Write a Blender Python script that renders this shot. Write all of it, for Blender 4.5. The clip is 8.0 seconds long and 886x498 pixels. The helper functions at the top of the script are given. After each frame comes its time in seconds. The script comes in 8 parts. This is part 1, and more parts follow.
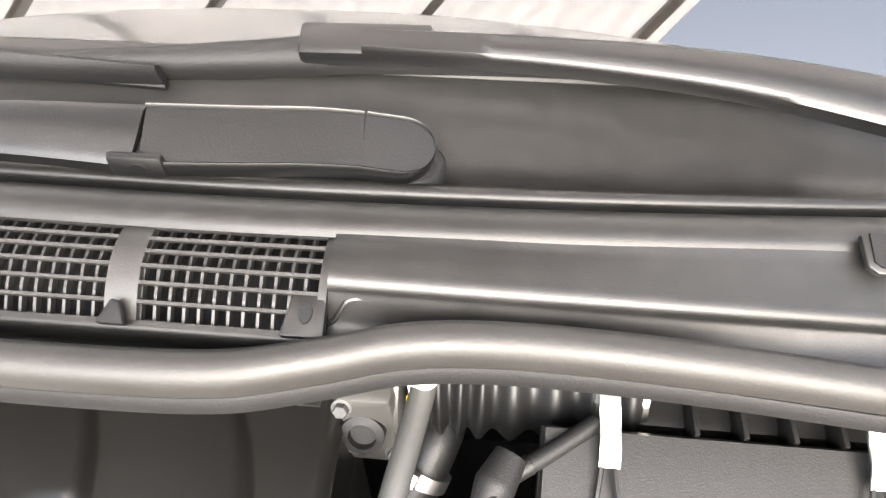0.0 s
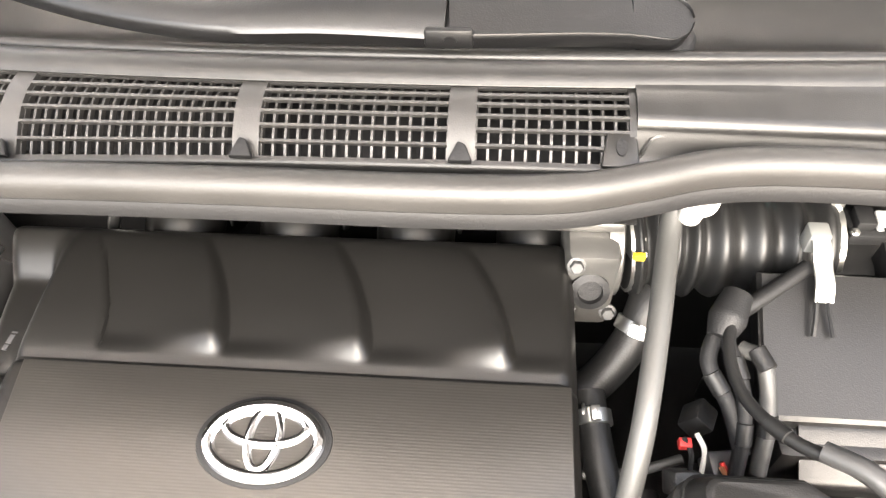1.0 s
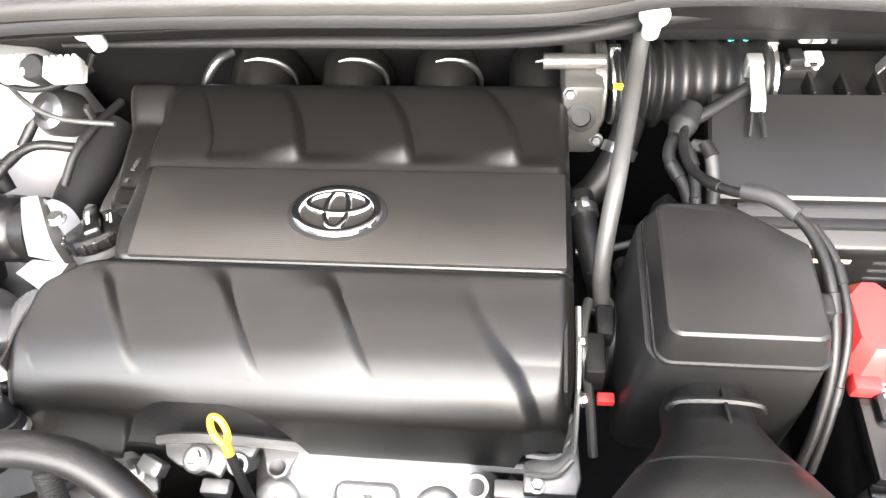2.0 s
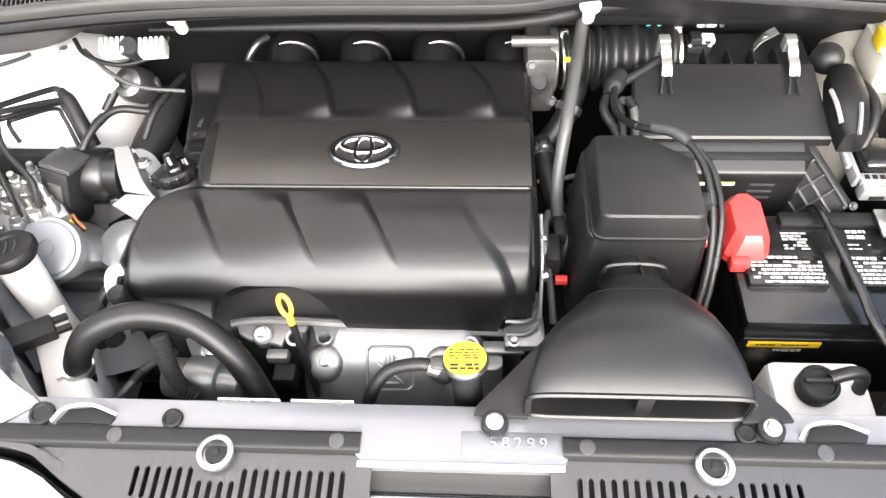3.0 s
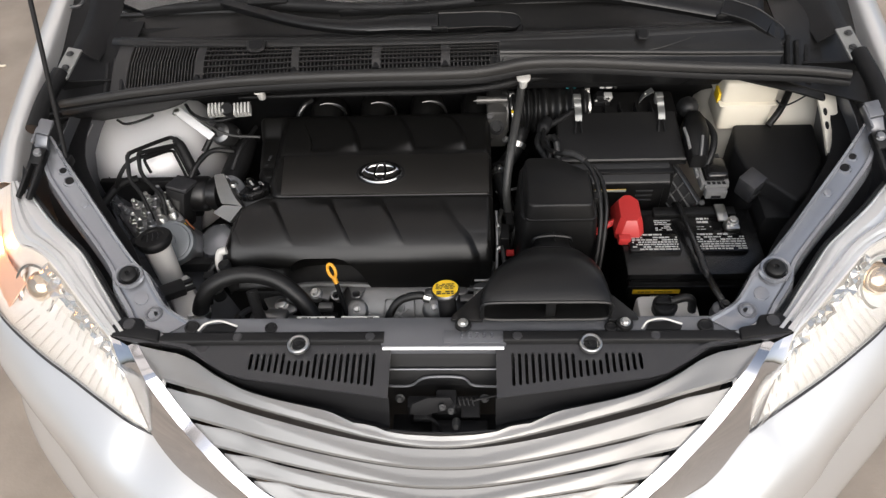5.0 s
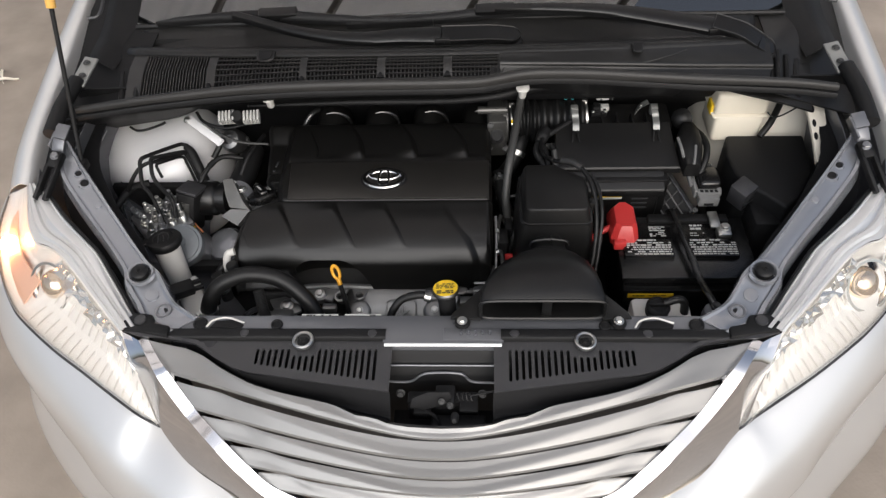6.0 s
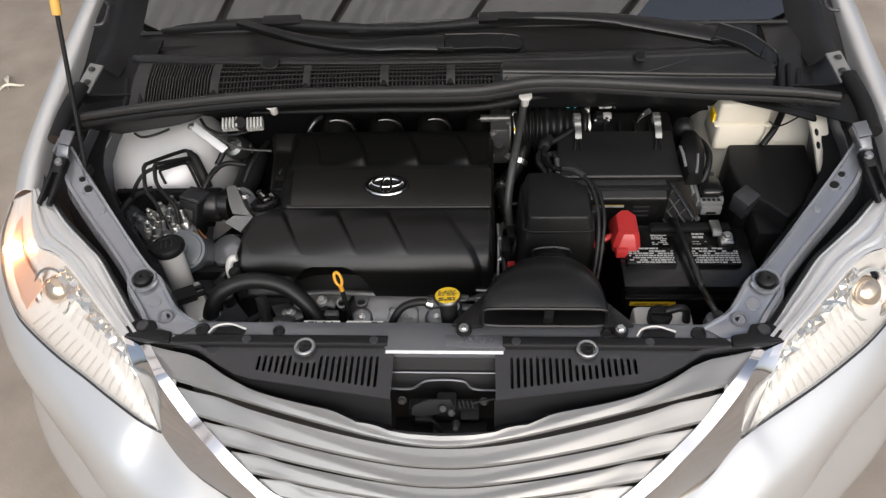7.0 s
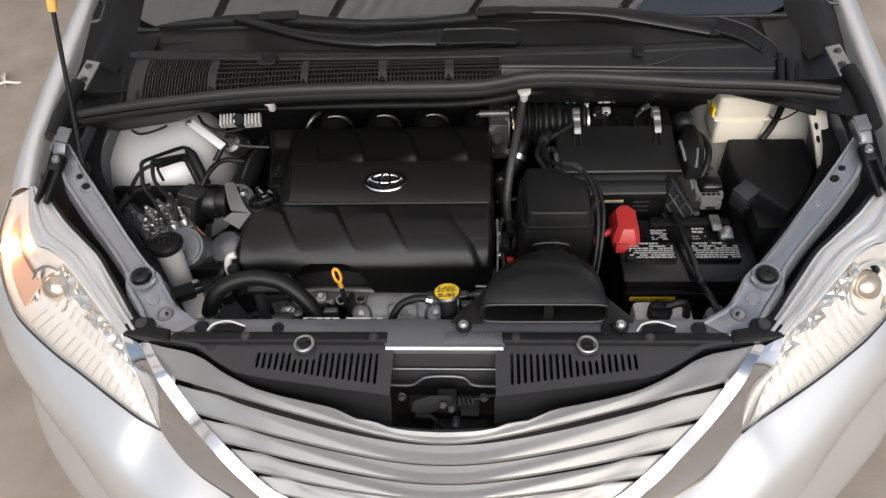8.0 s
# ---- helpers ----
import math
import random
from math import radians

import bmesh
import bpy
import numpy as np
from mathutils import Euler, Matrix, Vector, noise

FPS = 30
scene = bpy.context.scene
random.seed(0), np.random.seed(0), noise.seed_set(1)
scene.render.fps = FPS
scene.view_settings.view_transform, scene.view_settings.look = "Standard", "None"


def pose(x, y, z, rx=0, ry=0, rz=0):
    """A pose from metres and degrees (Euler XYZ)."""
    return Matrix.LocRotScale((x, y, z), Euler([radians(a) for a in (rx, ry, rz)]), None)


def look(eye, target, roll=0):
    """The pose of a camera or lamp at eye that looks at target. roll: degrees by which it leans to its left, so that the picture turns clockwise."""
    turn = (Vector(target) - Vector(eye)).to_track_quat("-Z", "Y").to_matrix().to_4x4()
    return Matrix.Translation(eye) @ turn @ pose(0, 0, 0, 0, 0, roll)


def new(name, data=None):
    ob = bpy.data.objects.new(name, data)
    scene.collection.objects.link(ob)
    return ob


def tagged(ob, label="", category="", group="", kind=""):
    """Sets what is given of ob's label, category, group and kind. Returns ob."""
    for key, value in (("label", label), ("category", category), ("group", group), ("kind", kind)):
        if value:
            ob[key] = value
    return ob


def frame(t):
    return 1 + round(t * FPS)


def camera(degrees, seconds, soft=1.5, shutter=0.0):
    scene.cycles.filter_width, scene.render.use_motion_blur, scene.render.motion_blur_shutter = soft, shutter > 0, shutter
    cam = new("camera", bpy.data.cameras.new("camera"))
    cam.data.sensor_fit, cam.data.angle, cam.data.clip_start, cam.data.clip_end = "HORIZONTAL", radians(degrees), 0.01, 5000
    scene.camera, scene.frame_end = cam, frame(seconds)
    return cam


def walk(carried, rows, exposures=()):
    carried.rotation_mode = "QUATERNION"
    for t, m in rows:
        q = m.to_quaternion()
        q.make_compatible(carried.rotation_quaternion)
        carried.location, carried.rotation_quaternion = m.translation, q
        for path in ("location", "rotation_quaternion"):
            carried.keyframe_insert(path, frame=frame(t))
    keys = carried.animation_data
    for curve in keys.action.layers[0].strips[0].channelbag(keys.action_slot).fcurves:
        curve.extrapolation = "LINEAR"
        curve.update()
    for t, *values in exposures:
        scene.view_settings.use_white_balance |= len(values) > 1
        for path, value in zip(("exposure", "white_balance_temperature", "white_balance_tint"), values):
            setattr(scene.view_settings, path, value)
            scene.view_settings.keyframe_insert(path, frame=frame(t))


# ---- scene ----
cam = camera(63.0, 8.0, soft=1.4)
PATH = [
    (0, (0.195, 0.359, 1.438), (0.051, 1.628, -0.1), -1.3),
    (0.5, (0.071, 0.315, 1.452), (-0.073, 1.553, -0.113), -1.0),
    (1, (0.027, 0.234, 1.454), (-0.137, 1.438, -0.135), -4.0),
    (1.5, (0.046, 0.112, 1.484), (-0.161, 1.255, -0.144), -6.8),
    (2, (0.04, -0.016, 1.503), (-0.171, 1.156, -0.103), -6.5),
    (2.2, (0.036, -0.067, 1.508), (-0.165, 1.106, -0.099), -6.2),
    (3.3, (0.016, -0.323, 1.745), (-0.065, 0.864, 0.137), -3.5),
    (3.5, (0.025, -0.364, 1.796), (-0.065, 0.827, 0.192), -4.6),
    (4, (0.043, -0.481, 1.899), (-0.074, 0.685, 0.279), -4.7),
    (4.5, (0.061, -0.596, 1.968), (-0.048, 0.636, 0.396), -4.7),
    (6, (0.076, -0.73, 2.013), (-0.041, 0.602, 0.525), -4.0),
    (6.5, (0.083, -0.734, 2.013), (-0.04, 0.612, 0.538), -4.1),
    (7, (0.077, -0.732, 2.014), (-0.047, 0.615, 0.541), -3.9),
    (7.5, (0.075, -0.731, 2.013), (-0.054, 0.617, 0.541), -4.2),
    (8, (0.076, -0.729, 2.011), (-0.045, 0.61, 0.53), -4.1),
]
EXPOSURES = [(0.0, 3.0, 6500, 10), (0.5, 3.3, 6750, 10), (1.0, 3.32, 6750, 10), (1.5, 3.35, 6500, 10), (2.0, 3.27, 6350, 10), (3.5, 2.32, 6250, 10), (4.2, 1.47, 6200, 10), (4.7, 0.5, 6200, 10), (5.8, 0.1, 6150, 10), (8.0, 0.1, 6150, 10)]
walk(cam, [(t, look(eye, target, roll)) for t, eye, target, roll in PATH], EXPOSURES)

# ---- world and light: bright overcast day, car nose just outside an open carport ----
SUN_UP, SUN_TURN = radians(36), radians(-18)
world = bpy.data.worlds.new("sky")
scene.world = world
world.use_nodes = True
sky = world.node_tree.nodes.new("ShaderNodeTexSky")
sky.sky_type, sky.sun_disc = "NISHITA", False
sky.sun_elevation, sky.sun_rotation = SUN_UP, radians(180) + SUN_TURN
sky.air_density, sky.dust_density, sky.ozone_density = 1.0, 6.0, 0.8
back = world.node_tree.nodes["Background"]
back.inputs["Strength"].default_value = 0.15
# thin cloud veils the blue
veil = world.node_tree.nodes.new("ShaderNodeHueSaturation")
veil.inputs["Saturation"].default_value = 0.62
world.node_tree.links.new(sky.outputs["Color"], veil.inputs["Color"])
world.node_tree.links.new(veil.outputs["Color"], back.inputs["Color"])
sun_data = bpy.data.lights.new("sun", "SUN")
sun_data.energy, sun_data.angle, sun_data.color = 1.25, radians(42), (1.0, 0.965, 0.915)
sun = new("sun", sun_data)
sun.matrix_world = look((6 * math.sin(SUN_TURN) * math.cos(SUN_UP), -6 * math.cos(SUN_TURN) * math.cos(SUN_UP), 6 * math.sin(SUN_UP)), (0, 0, 0))


# ---- materials ----
def mat(name, color, rough=0.5, metal=0.0, vary=0.15, grain=400.0, bump=0.1, stain=6.0, coat=0.0, spec=0.5, emit=None, wave=None, piece=0.0, dust=0.0):
    """A surface with fine grain relief and slow uneven wear; object coordinates are metres."""
    m = bpy.data.materials.new(name)
    m.use_nodes = True
    n, l = m.node_tree.nodes, m.node_tree.links
    b = n["Principled BSDF"]
    b.inputs["Metallic"].default_value = metal
    b.inputs["Coat Weight"].default_value = coat
    b.inputs["Coat Roughness"].default_value = 0.06
    b.inputs["Specular IOR Level"].default_value = spec
    geo = n.new("ShaderNodeNewGeometry")
    slow = n.new("ShaderNodeTexNoise")
    slow.inputs["Scale"].default_value, slow.inputs["Detail"].default_value = stain, 4
    l.new(geo.outputs["Position"], slow.inputs["Vector"])
    fine = n.new("ShaderNodeTexNoise")
    fine.inputs["Scale"].default_value, fine.inputs["Detail"].default_value = grain, 2
    l.new(geo.outputs["Position"], fine.inputs["Vector"])
    mix = n.new("ShaderNodeMixRGB")
    mix.blend_type = "MIX"
    mix.inputs[1].default_value = (*[max(0, c * (1 - vary)) for c in color], 1)
    mix.inputs[2].default_value = (*[min(1, c * (1 + vary)) for c in color], 1)
    l.new(slow.outputs["Fac"], mix.inputs[0])
    out = mix.outputs[0]
    if dust:
        ramp = n.new("ShaderNodeMapRange")
        ramp.inputs[1].default_value, ramp.inputs[2].default_value, ramp.inputs[4].default_value = 0.5, 0.8, dust
        l.new(slow.outputs["Fac"], ramp.inputs[0])
        add = n.new("ShaderNodeMixRGB")
        add.inputs[2].default_value = (0.32, 0.29, 0.25, 1)
        l.new(ramp.outputs[0], add.inputs[0])
        l.new(out, add.inputs[1])
        out = add.outputs[0]
    if piece:
        info = n.new("ShaderNodeObjectInfo")
        hsv = n.new("ShaderNodeHueSaturation")
        rng = n.new("ShaderNodeMapRange")
        rng.inputs[3].default_value, rng.inputs[4].default_value = 1 - piece, 1 + piece
        l.new(info.outputs["Random"], rng.inputs[0])
        l.new(rng.outputs[0], hsv.inputs["Value"])
        l.new(out, hsv.inputs["Color"])
        out = hsv.outputs[0]
    l.new(out, b.inputs["Base Color"])
    rr = n.new("ShaderNodeMapRange")
    rr.inputs[3].default_value, rr.inputs[4].default_value = max(0.02, rough - 0.08), min(1, rough + 0.08)
    l.new(slow.outputs["Fac"], rr.inputs[0])
    l.new(rr.outputs[0], b.inputs["Roughness"])
    if bump:
        bp = n.new("ShaderNodeBump")
        bp.inputs["Strength"].default_value, bp.inputs["Distance"].default_value = bump, 0.001
        src = fine.outputs["Fac"]
        if wave:
            wv = n.new("ShaderNodeTexWave")
            wv.bands_direction, wv.inputs["Scale"].default_value = "Y", wave
            l.new(geo.outputs["Position"], wv.inputs["Vector"])
            src = wv.outputs["Fac"]
        l.new(src, bp.inputs["Height"])
        l.new(bp.outputs["Normal"], b.inputs["Normal"])
    if emit:
        b.inputs["Emission Color"].default_value = (*emit[0], 1)
        b.inputs["Emission Strength"].default_value = emit[1]
    return m


def glass(name, tint=(1, 1, 1), ior=0.04, rough=0.02):
    """Clear sheet: see-through, glossier at a slant; ior is its gloss seen straight on."""
    m = bpy.data.materials.new(name)
    m.use_nodes = True
    n, l = m.node_tree.nodes, m.node_tree.links
    n.remove(n["Principled BSDF"])
    tr, gl, mx, fr = n.new("ShaderNodeBsdfTransparent"), n.new("ShaderNodeBsdfGlossy"), n.new("ShaderNodeMixShader"), n.new("ShaderNodeLayerWeight")
    pw, ad = n.new("ShaderNodeMath"), n.new("ShaderNodeMath")
    pw.operation, pw.inputs[1].default_value = "POWER", 4.0
    ad.operation, ad.inputs[1].default_value, ad.inputs[2].default_value = "MULTIPLY_ADD", 0.85, ior
    tr.inputs["Color"].default_value = (*tint, 1)
    gl.inputs["Roughness"].default_value = rough
    fr.inputs["Blend"].default_value = 0.5
    l.new(fr.outputs["Facing"], pw.inputs[0]), l.new(pw.outputs[0], ad.inputs[0]), l.new(ad.outputs[0], mx.inputs[0]), l.new(tr.outputs[0], mx.inputs[1]), l.new(gl.outputs[0], mx.inputs[2])
    l.new(mx.outputs[0], n["Material Output"].inputs["Surface"])
    return m


def sheeting(name):
    """Milky corrugated roof sheet that lets daylight through."""
    m = bpy.data.materials.new(name)
    m.use_nodes = True
    n, l = m.node_tree.nodes, m.node_tree.links
    n.remove(n["Principled BSDF"])
    df, tl, mx = n.new("ShaderNodeBsdfDiffuse"), n.new("ShaderNodeBsdfTranslucent"), n.new("ShaderNodeMixShader")
    geo, ns, rp = n.new("ShaderNodeNewGeometry"), n.new("ShaderNodeTexNoise"), n.new("ShaderNodeMixRGB")
    ns.inputs["Scale"].default_value = 2.5
    rp.inputs[1].default_value, rp.inputs[2].default_value = (0.86, 0.83, 0.80, 1), (0.95, 0.92, 0.90, 1)
    l.new(geo.outputs["Position"], ns.inputs["Vector"]), l.new(ns.outputs["Fac"], rp.inputs[0])
    l.new(rp.outputs[0], df.inputs["Color"]), l.new(rp.outputs[0], tl.inputs["Color"])
    mx.inputs[0].default_value = 0.88
    l.new(df.outputs[0], mx.inputs[1]), l.new(tl.outputs[0], mx.inputs[2])
    l.new(mx.outputs[0], n["Material Output"].inputs["Surface"])
    return m


BLACK = mat("black_plastic", (0.0065, 0.0064, 0.0064), 0.38, spec=0.36, bump=0.2, grain=900, vary=0.2, dust=0.02)
COVER = mat("engine_cover_plastic", (0.006, 0.0058, 0.0055), 0.32, spec=0.33, bump=0.1, grain=1200, vary=0.15)
PANEL = mat("brushed_dark_panel", (0.055, 0.052, 0.048), 0.34, metal=0.75, bump=0.07, wave=125.0, vary=0.08)
ARM = mat("satin_black_steel", (0.004, 0.004, 0.0042), 0.36, spec=0.45, bump=0.15, grain=800, vary=0.2)
GLOSS = mat("glossy_black_plastic", (0.006, 0.006, 0.0062), 0.22, spec=0.5, bump=0.08, grain=600, vary=0.2, dust=0.03, stain=25)
MATTE = mat("matte_black_plastic", (0.0085, 0.0085, 0.0088), 0.55, spec=0.25, bump=0.3, grain=700, vary=0.25)
COWL = mat("grey_black_cowl_plastic", (0.0085, 0.0083, 0.008), 0.38, spec=0.42, bump=0.12, grain=1100, vary=0.15, dust=0.012, stain=60)
GRATE = mat("dusty_grille_plastic", (0.017, 0.0165, 0.016), 0.42, bump=0.1, grain=900, vary=0.25, stain=30)
SHIELD = mat("charcoal_plastic_shield", (0.034, 0.034, 0.036), 0.30, bump=0.25, grain=1000, vary=0.12)
RUBBER = mat("black_rubber", (0.007, 0.007, 0.007), 0.45, spec=0.32, bump=0.2, grain=500, vary=0.2)
SEAL = mat("weathered_rubber", (0.015, 0.0142, 0.0132), 0.53, bump=0.2, grain=500, vary=0.25, stain=15)
GREYHOSE = mat("grey_rubber_hose", (0.035, 0.035, 0.0335), 0.5, bump=0.2, vary=0.15)
PLUGGREY = mat("pale_grey_plug_plastic", (0.15, 0.15, 0.147), 0.4, bump=0.08, vary=0.1)
SLEEVE = mat("grey_split_sleeve", (0.024, 0.024, 0.024), 0.4, bump=0.1, vary=0.15)
SILVER = mat("silver_metallic_paint", (0.68, 0.682, 0.675), 0.32, metal=0.62, bump=0.04, grain=2500, vary=0.04, coat=0.8, stain=3)
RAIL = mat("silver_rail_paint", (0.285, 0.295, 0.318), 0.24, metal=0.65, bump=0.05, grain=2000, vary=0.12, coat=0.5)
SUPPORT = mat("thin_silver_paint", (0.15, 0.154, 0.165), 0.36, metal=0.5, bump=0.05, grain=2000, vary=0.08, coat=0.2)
TOWER = mat("pale_primer_paint", (0.80, 0.80, 0.81), 0.45, metal=0.2, bump=0.08, vary=0.08, stain=9)
CREAM = mat("cream_body_paint", (0.74, 0.69, 0.59), 0.5, bump=0.08, vary=0.1)
SLAT = mat("satin_silver_slat_paint", (0.25, 0.247, 0.24), 0.42, metal=0.6, bump=0.03, grain=2500, vary=0.05, coat=0.4)
CHROME = mat("chrome", (0.85, 0.85, 0.86), 0.06, metal=1.0, bump=0.0, vary=0.02)
STEEL = mat("zinc_plated_steel", (0.55, 0.55, 0.53), 0.33, metal=1.0, bump=0.1, vary=0.15)
ACTUATOR = mat("dull_grey_metal", (0.26, 0.262, 0.268), 0.34, metal=0.75, bump=0.15, vary=0.25, stain=30)
MOTOR = mat("blue_grey_motor_paint", (0.17, 0.185, 0.20), 0.4, metal=0.35, bump=0.06, vary=0.1)
CAST = mat("cast_aluminium", (0.13, 0.13, 0.13), 0.34, metal=0.9, bump=0.1, grain=500, vary=0.18, stain=30)
WHITECAST = mat("bare_pale_alloy", (0.17, 0.17, 0.165), 0.4, metal=0.6, bump=0.15, grain=400, vary=0.15, stain=30)
ALLOY = mat("bright_cast_alloy", (0.24, 0.24, 0.237), 0.36, metal=0.65, bump=0.12, grain=450, vary=0.14, stain=30)
THROTTLE = mat("dull_cast_alloy", (0.125, 0.122, 0.116), 0.38, metal=0.7, bump=0.1, grain=500, vary=0.18, stain=30)
DARKCAST = mat("grimy_cast_metal", (0.05, 0.05, 0.05), 0.55, metal=0.4, bump=0.5, grain=300, vary=0.4, stain=25)
# bay black; on hole discs, slots and gaps it puts shade into colour
DARK = mat("dark_bay_paint_and_hole_shade", (0.010, 0.010, 0.0105), 0.6, spec=0.15, bump=0.3, vary=0.3)
SPRING = mat("bare_spring_steel", (0.27, 0.275, 0.265), 0.35, metal=0.6, bump=0.05, vary=0.1)
WHITEPL = mat("white_plastic", (0.58, 0.57, 0.54), 0.4, bump=0.08, vary=0.06)
TANK = mat("milky_tank_plastic", (0.68, 0.63, 0.52), 0.42, bump=0.08, vary=0.08, stain=15)
RED = mat("red_plastic", (0.42, 0.03, 0.028), 0.38, bump=0.15, vary=0.12)
YELLOW = mat("yellow_label", (0.75, 0.5, 0.02), 0.4, bump=0.05, vary=0.08)
ORANGE = mat("orange_yellow_plastic", (0.72, 0.35, 0.02), 0.4, bump=0.05, vary=0.08)
LABEL = mat("white_print", (0.40, 0.40, 0.385), 0.5, bump=0.0, vary=0.1)
PRINT = mat("black_print", (0.02, 0.02, 0.02), 0.5, bump=0.0, vary=0.1)
BLUEPL = mat("teal_plastic", (0.05, 0.3, 0.32), 0.4, bump=0.05)
REFLECT = mat("bright_reflector", (0.85, 0.84, 0.82), 0.09, metal=0.85, bump=0.0, vary=0.05, stain=40)
HOUSING = mat("pale_lamp_housing", (0.80, 0.77, 0.735), 0.36, metal=0.2, bump=0.0, vary=0.06)
AMBER = mat("lit_amber_bulb", (0.8, 0.3, 0.03), 0.3, emit=((1.0, 0.45, 0.16), 90.0), bump=0.0)
AMBEROFF = mat("amber_bulb", (0.8, 0.36, 0.1), 0.3, bump=0.0)
# orange glow of the lit turn bulb, put into the reflector's colour
AMBERWALL = mat("amber_glow_reflector", (0.9, 0.55, 0.40), 0.3, metal=0.35, bump=0.0)
TICK = mat("dull_lamp_rib", (0.60, 0.56, 0.52), 0.4, metal=0.2, bump=0.0)
LENS = glass("clear_lamp_lens", (0.97, 0.97, 0.96), 0.03, 0.03)
SCREEN = glass("windshield_glass", (0.3, 0.34, 0.33), 0.20, 0.01)
# warm metal base paints the amber reflections of the clear projector glass
BALL = mat("projector_glass_amber_reflection", (0.80, 0.66, 0.52), 0.10, metal=0.85, bump=0.0, coat=1.0)
GROUND = mat("worn_concrete", (0.27, 0.23, 0.19), 0.85, bump=0.8, grain=90, vary=0.45, stain=4.5)
TYRE = mat("tyre_rubber", (0.02, 0.02, 0.02), 0.75, bump=0.4, grain=200, vary=0.2)
PETAL = mat("dry_petal", (0.62, 0.52, 0.46), 0.7, bump=0.1, vary=0.2)
SHEETING = sheeting("milky_roof_sheet")
BEAM = mat("grey_steel_beam", (0.3, 0.29, 0.28), 0.6, bump=0.1, vary=0.2)
GRIP = mat("yellow_foam_grip", (0.62, 0.36, 0.08), 0.7, bump=0.4, grain=300)
COPPER = mat("copper_wire", (0.7, 0.3, 0.15), 0.35, metal=0.8)


# ---- shape helpers ----
def catmull(pts, n):
    """n points along a smooth curve through pts."""
    p = [Vector(q) for q in pts]
    if len(p) == 2:
        return [p[0].lerp(p[1], i / (n - 1)) for i in range(n)]
    p = [2 * p[0] - p[1]] + p + [2 * p[-1] - p[-2]]
    out, m = [], len(p) - 3
    for i in range(n):
        f = i / (n - 1) * m
        k = min(int(f), m - 1)
        t = f - k
        a, b, c, d = p[k:k + 4]
        out.append(0.5 * ((2 * b) + (c - a) * t + (2 * a - 5 * b + 4 * c - d) * t * t + (3 * b - a - 3 * c + d) * t ** 3))
    return out


def along(table, x):
    """Straight-line interpolation in a table of (x, value)."""
    if x <= table[0][0]:
        return table[0][1]
    for (a, u), (b, v) in zip(table, table[1:]):
        if x <= b:
            return u + (v - u) * (x - a) / (b - a)
    return table[-1][1]


def finish(bm, name, material, parent=None, label="", flat=False, angle=38):
    me = bpy.data.meshes.new(name)
    bmesh.ops.recalc_face_normals(bm, faces=bm.faces)
    bm.to_mesh(me)
    bm.free()
    me.materials.append(material)
    if not flat:
        me.polygons.foreach_set("use_smooth", [True] * len(me.polygons))
        me.set_sharp_from_angle(angle=radians(angle))
    ob = new(name, me)
    ob.parent = parent
    if label:
        ob["label"] = label
    return ob


def part(name, bm, material, parent, label="", flat=False, angle=38):
    """One bmesh as one mesh object under a thing or a part."""
    return finish(bm, name, material, parent, label, flat, angle)


def thing(name, label, category, at=(0, 0, 0), group="", kind=""):
    """An empty at the base of a thing; its parts are modelled in world metres."""
    return tagged(new(name), label, category, group, kind)


def box(bm, lo, hi, bevel=0.004, seg=2, m=None):
    """A rounded box between two corners, turned by m."""
    r = bmesh.ops.create_cube(bm, size=1)
    v = r["verts"]
    for q in v:
        for i in range(3):
            q.co[i] = lo[i] if q.co[i] < 0 else hi[i]
    if bevel:
        e = list({e for q in v for e in q.link_edges})
        g = bmesh.ops.bevel(bm, geom=e, offset=bevel, segments=seg, profile=0.5, affect="EDGES")
        v = list({q for q in v if q.is_valid} | set(g["verts"]))
    if m:
        bmesh.ops.transform(bm, matrix=m, verts=v)
    return bm


def boxes(*specs, bevel=0.004):
    bm = bmesh.new()
    for s in specs:
        box(bm, s[0], s[1], *(s[2:] or (bevel,)))
    return bm


def loops(bm, rings, closed=True, caps=True):
    """Skin between rings of equal length."""
    rows = [[bm.verts.new(p) for p in r] for r in rings]
    n = len(rows[0])
    for a, b in zip(rows, rows[1:]):
        for i in range(n if closed else n - 1):
            j = (i + 1) % n
            bm.faces.new((a[i], a[j], b[j], b[i]))
    if caps and closed:
        bm.faces.new(rows[0][::-1])
        bm.faces.new(rows[-1])
    return bm


def tube(bm, pts, r, n=10, steps=None, smooth=True, ribs=None):
    """A round tube along pts; r may be a number or a list of radii at pts. ribs: (count, extra radius)."""
    m = steps or max(2, (len(pts) - 1) * 6 + 1)
    path = catmull(pts, m) if smooth and len(pts) > 2 else [Vector(p) for p in pts] if not ribs else catmull(pts, m)
    m = len(path)
    up = Vector((0.13, 0.29, 0.95)).normalized()
    rings = []
    for i, p in enumerate(path):
        d = (path[min(i + 1, m - 1)] - path[max(i - 1, 0)]).normalized()
        side = d.cross(up)
        side = side.normalized() if side.length > 1e-3 else Vector((1, 0, 0))
        nrm = side.cross(d).normalized()
        f = i / (m - 1)
        if isinstance(r, (list, tuple)):
            k = f * (len(r) - 1)
            rad = along(list(enumerate(r)), k)
        else:
            rad = r
        if ribs:
            rad += ribs[1] * (0.5 - 0.5 * math.cos(2 * math.pi * f * ribs[0]))
        rings.append([p + rad * (math.cos(2 * math.pi * a / n) * side + math.sin(2 * math.pi * a / n) * nrm) for a in range(n)])
    return loops(bm, rings)


